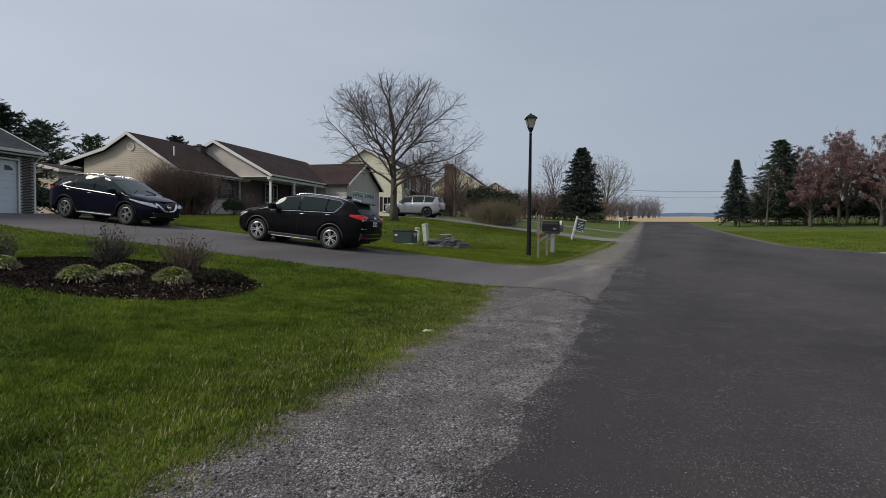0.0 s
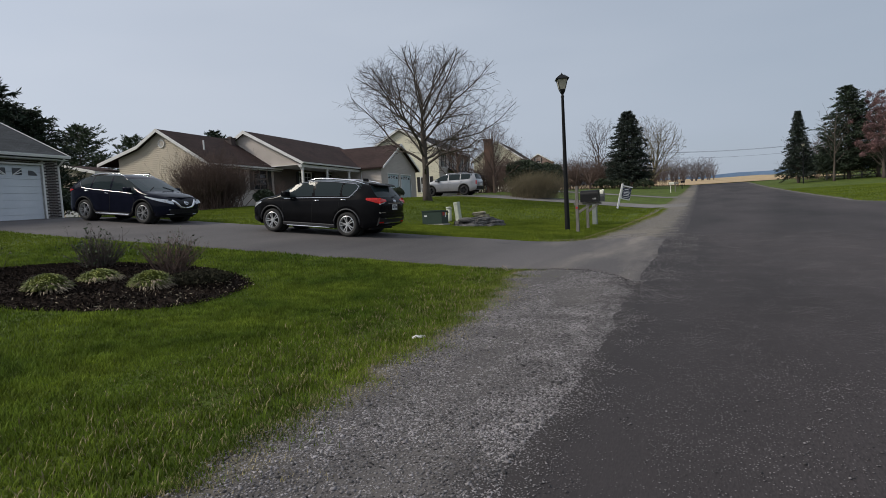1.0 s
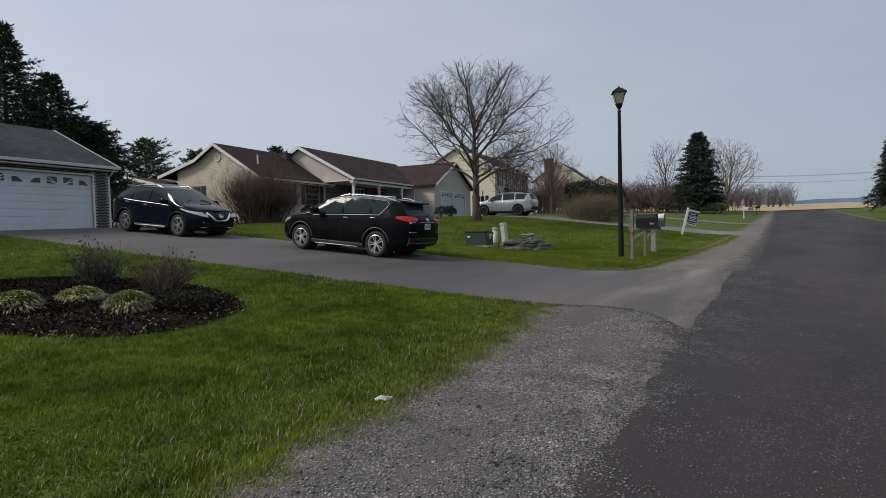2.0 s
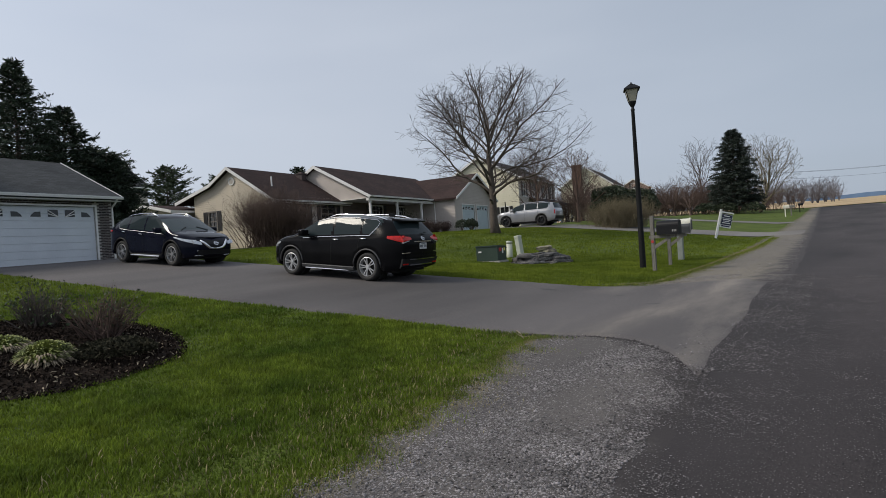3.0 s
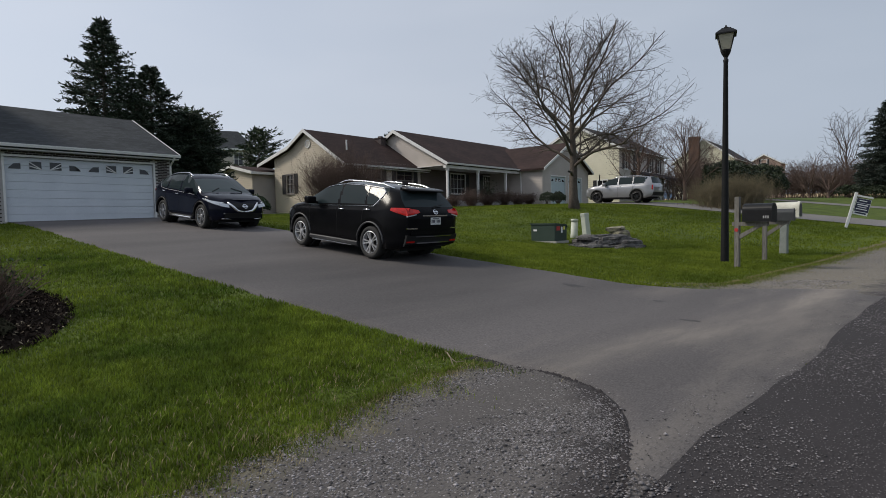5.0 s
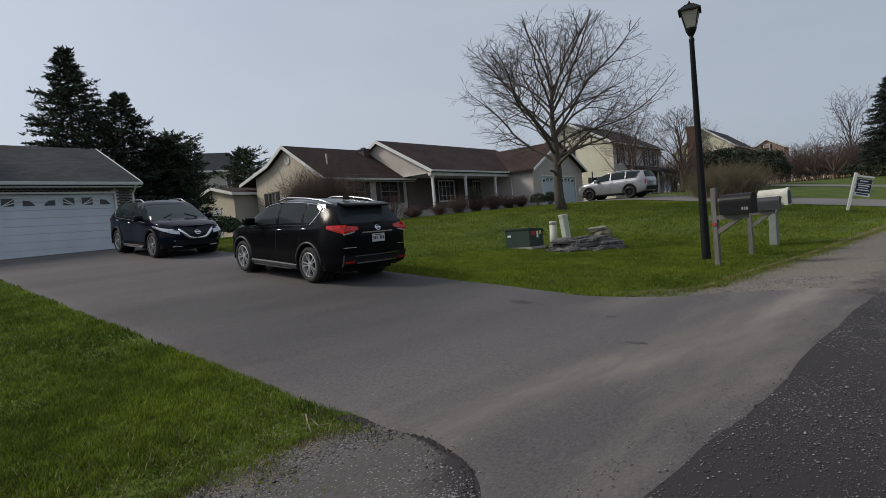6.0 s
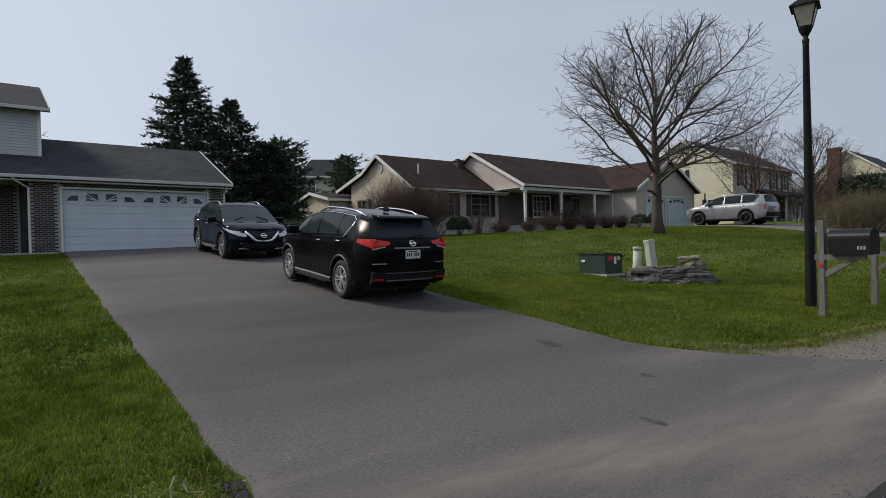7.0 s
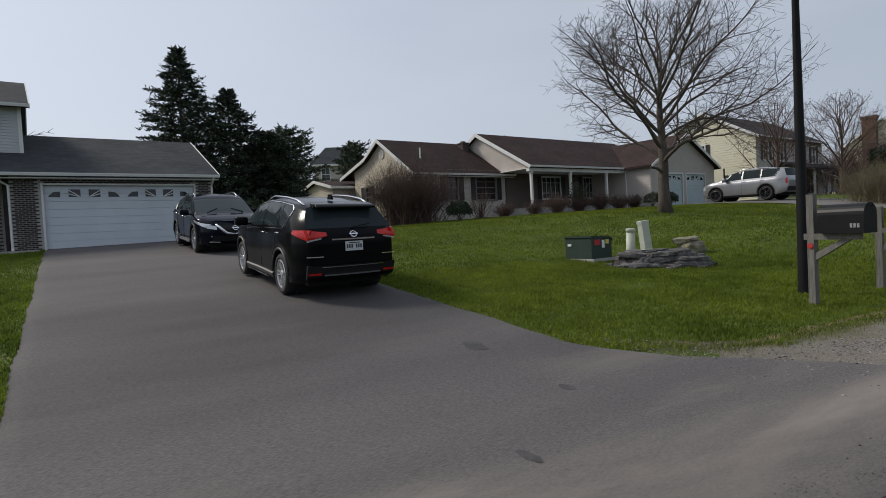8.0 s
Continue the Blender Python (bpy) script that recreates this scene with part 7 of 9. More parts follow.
# the bare shade tree on the neighbour's lawn
SPREAD = dict(seg=(0.5, 0.36, 0.27, 0.21, 0.16), bend=(0.05, 0.10, 0.12, 0.14, 0.15), lift=(0, 0.023, 0.030, 0.026, 0.01), depth=4, bare=(0, 0.22, 0.15, 0.1), kids=(1, 1, 1, 1),
              angle=(28, 56), ratio=(0.6, 0.44, 0.51, 0.64), taper=(0.3, 0.16, 0.3, 0.45, 0.6), least=0.13, thin=0.0074,
              trunk=(6.4, 0.25, 0.24), limbs=24, tilt=(74, 30), long=7.6, env=(6.0, 5.0, 4.5, 3.5))
spreading_tree("shade_tree", at(-15.0, 33.6, 0.0, 40), 12, SPREAD, "large leafless shade tree with a spreading crown on the lawn", M_BARK, M_TWIG)

SHADE = dict(piece=0.5, bend=0.075, lift=(0.02, 0.035, 0.03, 0.015, 0.01, 0.01), depth=5, bare=(0.2, 0.16, 0.10, 0.08, 0.08), kids=(1, 2, 2, 2, 2), chance=0.76,
             angle=((25, 50), (25, 50), (24, 52), (25, 58), (25, 60)), ratio=(0.6, 0.46, 0.46, 0.50, 0.55), taper=(0.5, 0.2, 0.26, 0.35, 0.5, 0.6), pieces=12)
FARS = dict(SPREAD, seg=(1.0, 1.0, 0.8, 0.6, 0.5), least=0.4, thin=0.022, trunk=(8.5, 0.26, 0.2), limbs=22, long=9.0, env=(4.6, 8.2, 6.0, 7.0), tilt=(56, 16))
ORN = dict(SHADE, env=None, leader=False, trunk=(1.3, 0.14), spread=(22, 52), thin=0.010, least=0.2, depth=4, kids=(1, 2, 2, 2), chance=0.75)
FAR = dict(SHADE, env=None, leader=False, trunk=(3.0, 0.28), spread=(16, 50), thin=0.020, least=0.35, depth=4, kids=(1, 2, 2, 2), piece=0.8, chance=0.8)
ORNS = dict(SPREAD, seg=(0.6, 0.55, 0.42, 0.34, 0.28), least=0.22, thin=0.0115, trunk=(4.6, 0.15, 0.2), limbs=24, long=5.4, tilt=(52, 14), env=(3.6, 4.6, 3.6, 4.2))
spreading_tree("ornamental_tree", at(-21.0, 52.6), 31, ORNS, "leafless reddish-brown tree before the cream house", M_TWIGR, M_TWIGR, "bare trees by the cream house", (M_TWIGR, 3500, 0.035))
spreading_tree("ornamental_tree", at(-18.4, 55.6), 32, dict(ORNS, env=(3.2, 3.9, 3.0, 3.6)), "leafless reddish-brown tree before the cream house", M_TWIGR, M_TWIGR, "bare trees by the cream house", (M_TWIGR, 3500, 0.035))
spreading_tree("bare_tree", at(-18.2, 118.0), 33, dict(FARS, env=(5.2, 9.0, 5.6, 6.5), tilt=(56, 14)), "leafless round-crowned tree beside a dark conifer", M_BARK, M_TWIG)
spreading_tree("willow", at(-9.2, 118.2), 34, dict(FARS, env=(7.2, 8.4, 5.4, 8.4), trunk=(6.0, 0.28, 0.12), leanx=0.30, tilt=(46, 8), long=11.0, limbs=24), "pale leafless tree with fine upswept twigs", M_TWIGO, M_TWIGO)
bare_tree("bare_tree", at(-19.0, 98.0), 35, 6.0, dict(FAR, trunk=(1.0, 0.2), thin=0.018), "low leafless orchard tree", 8, M_TWIGR, M_TWIGR, group="low bare trees")
bare_tree("bare_tree", at(-16.0, 94.0), 36, 5.0, dict(FAR, trunk=(1.0, 0.2), thin=0.018), "low leafless orchard tree", 8, M_TWIGR, M_TWIGR, group="low bare trees")
bare_tree("bare_tree", at(-22.5, 110.0), 37, 6.5, dict(FAR, trunk=(1.0, 0.2), thin=0.02), "low leafless orchard tree", 8, M_TWIGR, M_TWIGR, group="low bare trees")
conifer("spruce", at(-11.7, 108.0), 41, 13.6, 4.1, "tall dark conifer beside leafless trees", M_NEEDLEB, shape=0.5, whorls=32, per=12, dens=22, size=0.2, ragged=0.22, droop=0.2)

# behind the garage
conifer("hemlock", at(-33.2, 17.0), 42, 10.5, 3.1, "tall ragged dark conifer behind the garage", M_NEEDLE, shape=0.72, whorls=30, per=11, droop=0.10, ragged=0.45, dens=30, size=0.13)
conifer("hemlock", at(-34.5, 19.7), 43, 8.7, 2.9, "ragged dark conifer behind the garage", M_NEEDLE, shape=0.6, whorls=28, per=10, droop=0.10, ragged=0.42, dens=30, size=0.13)
conifer("hemlock", at(-34.6, 21.9), 441, 6.2, 2.6, "dark bushy conifer filling the gap beside the garage", M_NEEDLE, shape=0.45, whorls=24, per=11, droop=0.1, ragged=0.35, dens=32, size=0.13)
conifer("pine", at(-44.0, 25.6), 44, 8.0, 3.6, "broad pine with paler needles behind the garage", M_PINE, shape=0.42, whorls=24, per=10, droop=0.0, ragged=0.45, dens=26, size=0.15, rise=0.4)
conifer("pine", at(-45.0, 31.6), 45, 7.3, 2.8, "pine showing over the shed roof", M_PINE, shape=0.42, whorls=20, per=9, droop=0.0, ragged=0.5, dens=24, size=0.15, rise=0.4)
conifer("pine", at(-48.0, 38.5), 46, 7.2, 2.4, "pine showing over the shed roof", M_PINE, shape=0.42, whorls=18, per=9, droop=0.0, ragged=0.5, dens=22, size=0.16, rise=0.4)
conifer("pine", at(-52.0, 52.5), 47, 9.2, 2.4, "dark pine top showing over the ranch roof", M_NEEDLE, shape=0.42, whorls=18, per=9, droop=0.0, ragged=0.5, dens=20, size=0.2, rise=0.4)
bare_tree("bare_tree", at(-43.5, 5.0), 48, 11.5, FAR, "leafless tree behind the brick house", 9, M_BARK, M_TWIG)
bare_tree("blossoming_tree", at(-45.5, 27.5), 49, 5.2, dict(ORN, thin=0.012), "small pale blossoming tree before the pines", 7, M_BARK, M_TWIG, buds=(M_BLOSS, 4000, 0.06))
for i, (x, y, rx, hh) in enumerate(((-29.8, 19.2, 1.5, 1.9), (-28.0, 18.8, 1.2, 1.35), (-31.0, 21.0, 1.4, 1.3), (-25.7, 20.9, 1.25, 1.0), (-27.4, 20.4, 1.3, 1.15))):
    leaf_shrub("hedge_shrub", at(x, y), 50 + i, (rx, rx), hh, 4200, 0.09, M_BOX if i in (1, 2) else M_PINE, "green leafy shrub behind the parked car", group="shrubs behind the parked car")

# across the road
conifer("spruce", at(13.3, 102.0), 52, 10.7, 2.3, "dark spruce tapering to a point across the road", M_NEEDLEB, shape=0.85, whorls=30, per=10, droop=0.3, dens=20, size=0.19, ragged=0.35)
conifer("spruce", at(20.3, 106.0), 53, 13.9, 5.0, "tall ragged spruce among bare trees", M_NEEDLE, shape=0.6, whorls=28, per=11, droop=0.15, ragged=0.4, dens=13, size=0.24)
spreading_tree("bare_tree", at(17.0, 97.5), 59, dict(FARS, env=(2.6, 7.4, 4.4, 5.0), trunk=(8.0, 0.15, 0.3), long=4.5, limbs=14), "slender leafless tree before the ragged spruce", M_BARK, M_TWIG)
for i, (x, y, hh, wide) in enumerate(((22.8, 98.0, 9.6, 3.6), (26.9, 100.0, 15.0, 4.6), (31.2, 97.0, 11.0, 3.8), (33.5, 103.0, 14.2, 4.6), (24.0, 106.0, 13.4, 4.4), (29.8, 107.0, 13.6, 4.6), (36.5, 100.0, 12.0, 4.4), (39.5, 106.0, 14.0, 4.6), (45.0, 108.0, 14.0, 4.8))):
    spreading_tree("red_maple", at(x, y), 60 + i, dict(FARS, env=(wide, hh * 0.56, hh * 0.44, hh * 0.46), trunk=(hh * 0.62, 0.24, 0.22), long=hh * 0.55, tilt=(48, 12)), "leafless maple in a red haze of buds", M_BARK, M_TWIGR,
                   buds=(M_BUDS, 26000, 0.085), group="budding maples across the road")
for i, (x, y) in enumerate(((18.5, 111.0), (23.5, 111.0), (28.0, 112.0), (32.5, 111.0), (37.0, 113.0), (41.5, 113.0), (46.5, 115.0))):
    leaf_shrub("evergreen_shrub", at(x, y), 80 + i, (3.2, 2.2), 4.4, 2600, 0.24, M_NEEDLE, "dark evergreen shrub under the trees", group="evergreens across the road")


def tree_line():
    """Bare woods on the far edge of the field, paled by haze put into their colour."""
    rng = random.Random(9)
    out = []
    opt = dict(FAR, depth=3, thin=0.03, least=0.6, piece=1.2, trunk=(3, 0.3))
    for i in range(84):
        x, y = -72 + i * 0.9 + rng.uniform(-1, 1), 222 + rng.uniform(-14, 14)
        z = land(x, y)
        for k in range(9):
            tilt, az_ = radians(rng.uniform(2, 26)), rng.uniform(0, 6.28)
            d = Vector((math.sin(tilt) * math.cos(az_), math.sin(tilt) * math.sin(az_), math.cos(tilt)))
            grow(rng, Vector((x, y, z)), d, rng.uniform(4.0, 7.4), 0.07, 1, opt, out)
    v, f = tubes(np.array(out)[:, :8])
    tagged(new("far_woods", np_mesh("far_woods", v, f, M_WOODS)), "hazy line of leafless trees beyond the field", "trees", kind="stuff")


tree_line()


def thicket(x0, x1, y0, y1, count, high, seed, label):
    """A brown tangle of bare undergrowth."""
    rng = random.Random(seed)
    out = []
    opt = dict(FAR, depth=3, thin=0.016, least=0.25, piece=0.5, pieces=5, chance=0.85)
    for i in range(count):
        x, y = rng.uniform(x0, x1), rng.uniform(y0, y1)
        tilt, az_ = radians(rng.uniform(4, 40)), rng.uniform(0, 6.28)
        d = Vector((math.sin(tilt) * math.cos(az_), math.sin(tilt) * math.sin(az_), math.cos(tilt)))
        grow(rng, Vector((x, y, land(x, y))), d, high * rng.uniform(0.6, 1.0), 0.03, 1, opt, out)
    v, f = tubes(np.array(out)[:, :8])
    tagged(new("thicket", np_mesh("thicket", v, f, M_TWIGR)), label, "undergrowth", kind="stuff")


thicket(-30, -11, 110, 119, 380, 5.4, 15, "brown leafless undergrowth behind the lawns")
thicket(-36, -20, 74, 80, 150, 4.6, 19, "brown leafless undergrowth behind the cream house")
thicket(-24, -17.5, 63, 69, 110, 3.8, 18, "brown leafless undergrowth before the cream houses")
thicket(15, 60, 114, 122, 420, 7.0, 17, "brown leafless undergrowth behind the maples")
thicket(-14, -3, 122, 130, 70, 4.0, 16, "brown leafless undergrowth by the field")
for i, (x, y) in enumerate(((-12.8, 105.0), (-9.0, 105.5), (-15.2, 102.0))):
    leaf_shrub("low_evergreen", at(x, y), 870 + i, (1.7, 1.4), 1.7, 1300, 0.16, M_BOX, "low dark evergreen below the conifer", group="low evergreens by the conifer")

# round the ranch house
stem_shrub("big_shrub", at(-26.3, 27.2), 90, 600, 3.6, 2.6, M_TWIGR, "large dense leafless shrub at the ranch house corner", thick=0.022, depth=3, stool=0.28)
stem_shrub("round_bush", at(-11.8, 46.6), 91, 950, 2.3, 1.9, M_TWIGO, "round leafless olive-brown bush on the lawn", thick=0.013, depth=3, stool=0.45)
leaf_shrub("hedge", at(-16.6, 60.5), 92, (2.0, 3.2), 3.3, 6000, 0.13, M_BOX, "dark evergreen hedge clump beside the driveway")
leaf_shrub("hedge", at(-16.6, 69.5), 93, (2.0, 3.4), 3.2, 6000, 0.13, M_BOX, "dark evergreen hedge clump beside the driveway")
leaf_shrub("ball_shrub", at(-23.5, 28.6), 94, (0.62, 0.62), 1.0, 2400, 0.06, M_BOX, "dark clipped evergreen ball below the windows")
stem_shrub("small_ornamental_shrub", at(-24.1, 30.3), 95, 34, 1.9, 1.0, M_TWIGR, "small leafless ornamental tree under the windows", thick=0.02, depth=3)
for i, (x, y, r, hh) in enumerate(((-24.1, 31.9, 0.75, 0.8), (-24.1, 34.0, 0.7, 0.85), (-24.0, 35.6, 1.1, 1.25), (-24.1, 37.4, 1.0, 1.0), (-24.2, 39.2, 1.1, 1.2), (-24.5, 41.2, 1.0, 1.0), (-24.7, 42.8, 0.8, 0.95))):
    stem_shrub("foundation_shrub", at(x, y), 100 + i, 170, hh, r, M_TWIGR, "brown leafless foundation shrub before the porch", thick=0.009, depth=2, leaves=(M_TWIGR, 1700, 0.035), group="foundation shrubs before the porch")
for i, (x, y, r) in enumerate(((-22.5, 41.9, 0.55), (-22.3, 43.0, 0.5), (-22.9, 43.9, 0.55))):
    leaf_shrub("ball_shrub", at(x, y), 110 + i, (r, r), 0.85, 1500, 0.05, M_BOX, "dark clipped evergreen ball by the garage wing", group="clipped balls by the garage wing")
stem_shrub("tall_evergreen_shrub", at(-24.4, 37.6), 118, 60, 1.9, 0.6, M_TWIGR, "narrow dark shrub beside a porch post", thick=0.01, depth=2, leaves=(M_BOX, 1400, 0.05))


# ---- things along the road ----
def street_lamp(m, label):
    t = thing("street_lamp", m, label, "street lamp", "street lamps")
    bm = fresh()
    lathe(bm, ((0.098, -0.2), (0.096, 0.0), (0.092, 0.5), (0.084, 1.2), (0.052, 4.9), (0.06, 4.92), (0.06, 4.97), (0.04, 4.99), (0.05, 5.05)), 14)
    part("post", bm, M_BLACK, t, "black tapered metal post", smooth=True)
    bm = fresh()
    lathe(bm, ((0.05, 5.03), (0.09, 5.10), (0.115, 5.16), (0.12, 5.20), (0.10, 5.21)), 12)
    part("fitter", bm, M_BLACK, t)
    b0, b1, z0, z1 = 0.105, 0.185, 5.20, 5.56
    bm = fresh()
    sq = lambda h, z: [(h, h, z), (-h, h, z), (-h, -h, z), (h, -h, z)]
    rings(bm, [sq(b0, z0), sq(b1, z1)])
    part("lens", bm, M_LENS, t, "frosted tapered lantern glass")
    for sx in (1, -1):
        for sy in (1, -1):
            bm = fresh()
            pipe(bm, ((sx * b0, sy * b0, z0), (sx * b1, sy * b1, z1)), 0.013, 5)
            part("lantern_bar", bm, M_BLACK, t)
    bm = fresh()
    rings(bm, [sq(0.235, z1 - 0.01), sq(0.235, z1 + 0.02), sq(0.15, z1 + 0.10), sq(0.11, z1 + 0.13), sq(0.10, z1 + 0.15)])
    part("hood", bm, M_BLACK, t, "flared black lantern hood")
    bm = fresh()
    lathe(bm, ((0.055, z1 + 0.15), (0.06, z1 + 0.18), (0.025, z1 + 0.20), (0.02, z1 + 0.23), (0.0, z1 + 0.25)), 10)
    part("finial", bm, M_BLACK, t)


street_lamp(at(-4.05, 23.1, 0, 20), "tall black street lamp with a lantern on the verge")
street_lamp(at(13.2, 96.4, 0, 10), "tall black street lamp by the spruce across the road")


def mailbox_shell(wide, high, long_, wall=0.004):
    """Section of a tunnel-shaped mailbox: flat floor, arched top."""
    pts = [(-wide / 2, 0), (wide / 2, 0)]
    r = wide / 2
    for k in range(13):
        a = math.pi * k / 12
        pts.append((r * math.cos(a), high - r + r * math.sin(a)))
    return pts


def post_mailbox(m, label, shell, box_size, arm, post_h, flag=True, reflector=False):
    """x runs out to the road; the box sits on an arm braced to a wooden post."""
    t = thing("mailbox", m, label, "mailbox", "mailboxes at the driveway")
    bm = fresh()
    box(bm, -0.05, 0.05, -0.05, 0.05, -0.3, post_h)
    part("post", bevelled(bm, 0.008, 1), M_WOOD, t, "weathered wooden post")
    bm = fresh()
    box(bm, -0.10, arm, -0.045, 0.045, 0.93, 1.02)
    part("arm", bevelled(bm, 0.006, 1), M_WOOD, t)
    bm = fresh()
    prism(bm, ((0.05, 0.62), (0.05, 0.73), (arm * 0.62, 0.93), (arm * 0.62 + 0.13, 0.93)), "y", -0.035, 0.035)
    part("brace", bm, M_WOOD, t)
    w_, h_, l_ = box_size
    x0 = arm - l_ + 0.10
    bm = fresh()
    prism(bm, mailbox_shell(w_, h_, l_), "x", x0, x0 + l_)
    bmesh.ops.translate(bm, verts=bm.verts, vec=(0, 0, 1.025))
    b = part("box", bm, shell, t, smooth=False)
    bm = fresh()
    prism(bm, mailbox_shell(w_ + 0.02, h_ + 0.01, 0.03), "x", x0 + l_ + 0.001, x0 + l_ + 0.02)
    bmesh.ops.translate(bm, verts=bm.verts, vec=(0, 0, 1.02))
    part("door", bm, shell, b)
    bm = fresh()
    pipe(bm, ((x0 + l_ + 0.02, 0, 1.02 + h_ - 0.05), (x0 + l_ + 0.05, 0, 1.02 + h_ - 0.04), (x0 + l_ + 0.05, 0, 1.02 + h_ - 0.01)), 0.008, 5)
    part("latch", bm, shell, b)
    if flag:
        for i in range(3):
            bm = fresh()
            box(bm, x0 + l_ - 0.16 + i * 0.045, x0 + l_ - 0.13 + i * 0.045, -w_ / 2 - 0.004, -w_ / 2 - 0.001, 1.10, 1.16)
            part("print_bar", bm, M_WORN, b, "worn pale print bar")
    if reflector:
        bm = fresh()
        lathe(bm, ((0.0, 0.0), (0.042, 0.0), (0.042, 0.012), (0.0, 0.014)), 16, axis="y")
        part("reflector", bm, M_RED, t, "round red reflector", m=pose(0, -0.052, 0.84, 0, 0, 180))
    return t


post_mailbox(at(-3.50, 22.30, 0.035, -4), "black metal mailbox on a weathered wooden post", M_MBB, (0.30, 0.41, 0.60), 0.66, 1.60, reflector=True)
post_mailbox(at(-3.55, 24.5, 0, 4), "grey metal mailbox on a weathered wooden post", M_MBG, (0.22, 0.30, 0.46), 0.54, 1.38, flag=False)


def moulded_mailbox(m):
    t = thing("mailbox", m, "off-white moulded plastic mailbox on a grey pedestal", "mailbox", "mailboxes at the driveway")
    bm = fresh()
    secs = []
    for z, w_, x0, x1 in ((-0.2, 0.12, -0.10, 0.10), (0.5, 0.11, -0.09, 0.09), (0.8, 0.10, -0.09, 0.10), (0.95, 0.115, -0.12, 0.16), (1.04, 0.13, -0.2, 0.26)):
        secs.append([(x0, -w_, z), (x1, -w_, z), (x1, w_, z), (x0, w_, z)])
    rings(bm, secs)
    bmesh.ops.recalc_face_normals(bm, faces=bm.faces)
    part("pedestal", bevelled(bm, 0.02, 2), M_MBP, t, "grey-green moulded pedestal")
    bm = fresh()
    prism(bm, mailbox_shell(0.36, 0.42, 0.7), "x", -0.30, 0.34)
    bmesh.ops.translate(bm, verts=bm.verts, vec=(0, 0, 1.04))
    b = part("box", bm, M_MBW, t)
    bm = fresh()
    box(bm, -0.32, 0.30, -0.19, 0.19, 1.03, 1.10)
    part("band", bm, M_MBP, b)
    bm = fresh()
    prism(bm, mailbox_shell(0.39, 0.45, 0.05), "x", 0.341, 0.40)
    bmesh.ops.translate(bm, verts=bm.verts, vec=(0, 0, 1.03))
    part("door_rim", bm, M_MBW, b)
    bm = fresh()
    prism(bm, mailbox_shell(0.30, 0.36, 0.02), "x", 0.401, 0.41)
    bmesh.ops.translate(bm, verts=bm.verts, vec=(0, 0, 1.06))
    part("door", bm, M_MBG, b)


moulded_mailbox(at(-3.62, 26.5, 0, 2))


def yard_sign():
    t = thing("yard_sign", at(-4.45, 39.4, 0, 28) @ pose(0, 0, 0, 0, 14, 0), "leaning white wooden sign post with a navy printed board", "sign")
    bm = fresh()
    box(bm, -0.05, 0.05, -0.05, 0.05, -0.3, 1.62)
    part("post", bevelled(bm, 0.006, 1), M_WHITE, t, "white wooden post")
    bm = fresh()
    box(bm, 0.05, 0.70, -0.035, 0.035, 1.46, 1.53)
    part("arm", bm, M_WHITE, t)
    bm = fresh()
    box(bm, 0.09, 0.66, -0.012, 0.012, 0.66, 1.40)
    b = part("board", bm, M_PRINT, t, "printed board with plain bars")
    for z0, z1, mt in ((0.75, 1.12, M_NAVY), (1.14, 1.33, M_NAVY)):
        bm = fresh()
        box(bm, 0.10, 0.65, -0.016, 0.016, z0 + 0.06, z1 + 0.06)
        part("print_panel", bm, mt, b)
    for z, h_, x0, x1 in ((1.09, 0.045, 0.16, 0.58), (1.00, 0.03, 0.2, 0.54), (0.90, 0.04, 0.15, 0.6), (1.28, 0.04, 0.2, 0.5)):
        bm = fresh()
        box(bm, x0, x1, -0.019, 0.019, z, z + h_)
        part("print_bar", bm, M_PRINT, b)
    bm = fresh()
    box(bm, 0.15, 0.6, -0.015, 0.015, 0.71, 0.78)
    part("print_bar", bm, M_NAVY, b)
    for x in (0.18, 0.57):
        bm = fresh()
        pipe(bm, ((x, 0, 1.46), (x, 0, 1.40)), 0.006, 5)
        part("hook", bm, M_BLACK, t)


yard_sign()


def cable_box():
    t = thing("transformer_box", at(-10.05, 24.2, 0.0, 3), "dark green steel utility box with warning labels on the lawn", "utility box")
    bm = fresh()
    box(bm, -0.52, 0.52, -0.40, 0.40, -0.1, 0.05)
    part("plinth", bm, M_CONC, t)
    bm = fresh()
    prism(bm, ((-0.38, 0.05), (0.38, 0.05), (0.38, 0.50), (0.30, 0.58), (-0.38, 0.62)), "x", -0.46, 0.46)
    part("cabinet", bevelled(bm, 0.015, 2), M_GREENB, t)
    bm = fresh()
    prism(bm, ((-0.41, 0.60), (0.32, 0.565), (0.40, 0.49), (0.40, 0.52), (0.33, 0.60), (-0.41, 0.645)), "x", -0.48, 0.48)
    part("lid", bm, M_GREENB, t)
    for y0, y1, z0, z1, mt, nm in ((-0.28, -0.06, 0.40, 0.54, M_RED, "red warning label"), (0.0, 0.1, 0.32, 0.52, M_PRINT, "white label"), (0.14, 0.26, 0.42, 0.53, M_YEL, "yellow label")):
        bm = fresh()
        box(bm, 0.462, 0.466, y0, y1, z0, z1)
        part("label", bm, mt, t, nm)
    bm = fresh()
    box(bm, -0.35, -0.22, -0.405, -0.40, 0.38, 0.44)
    part("label", bm, M_PRINT, t, "small white label")


cable_box()


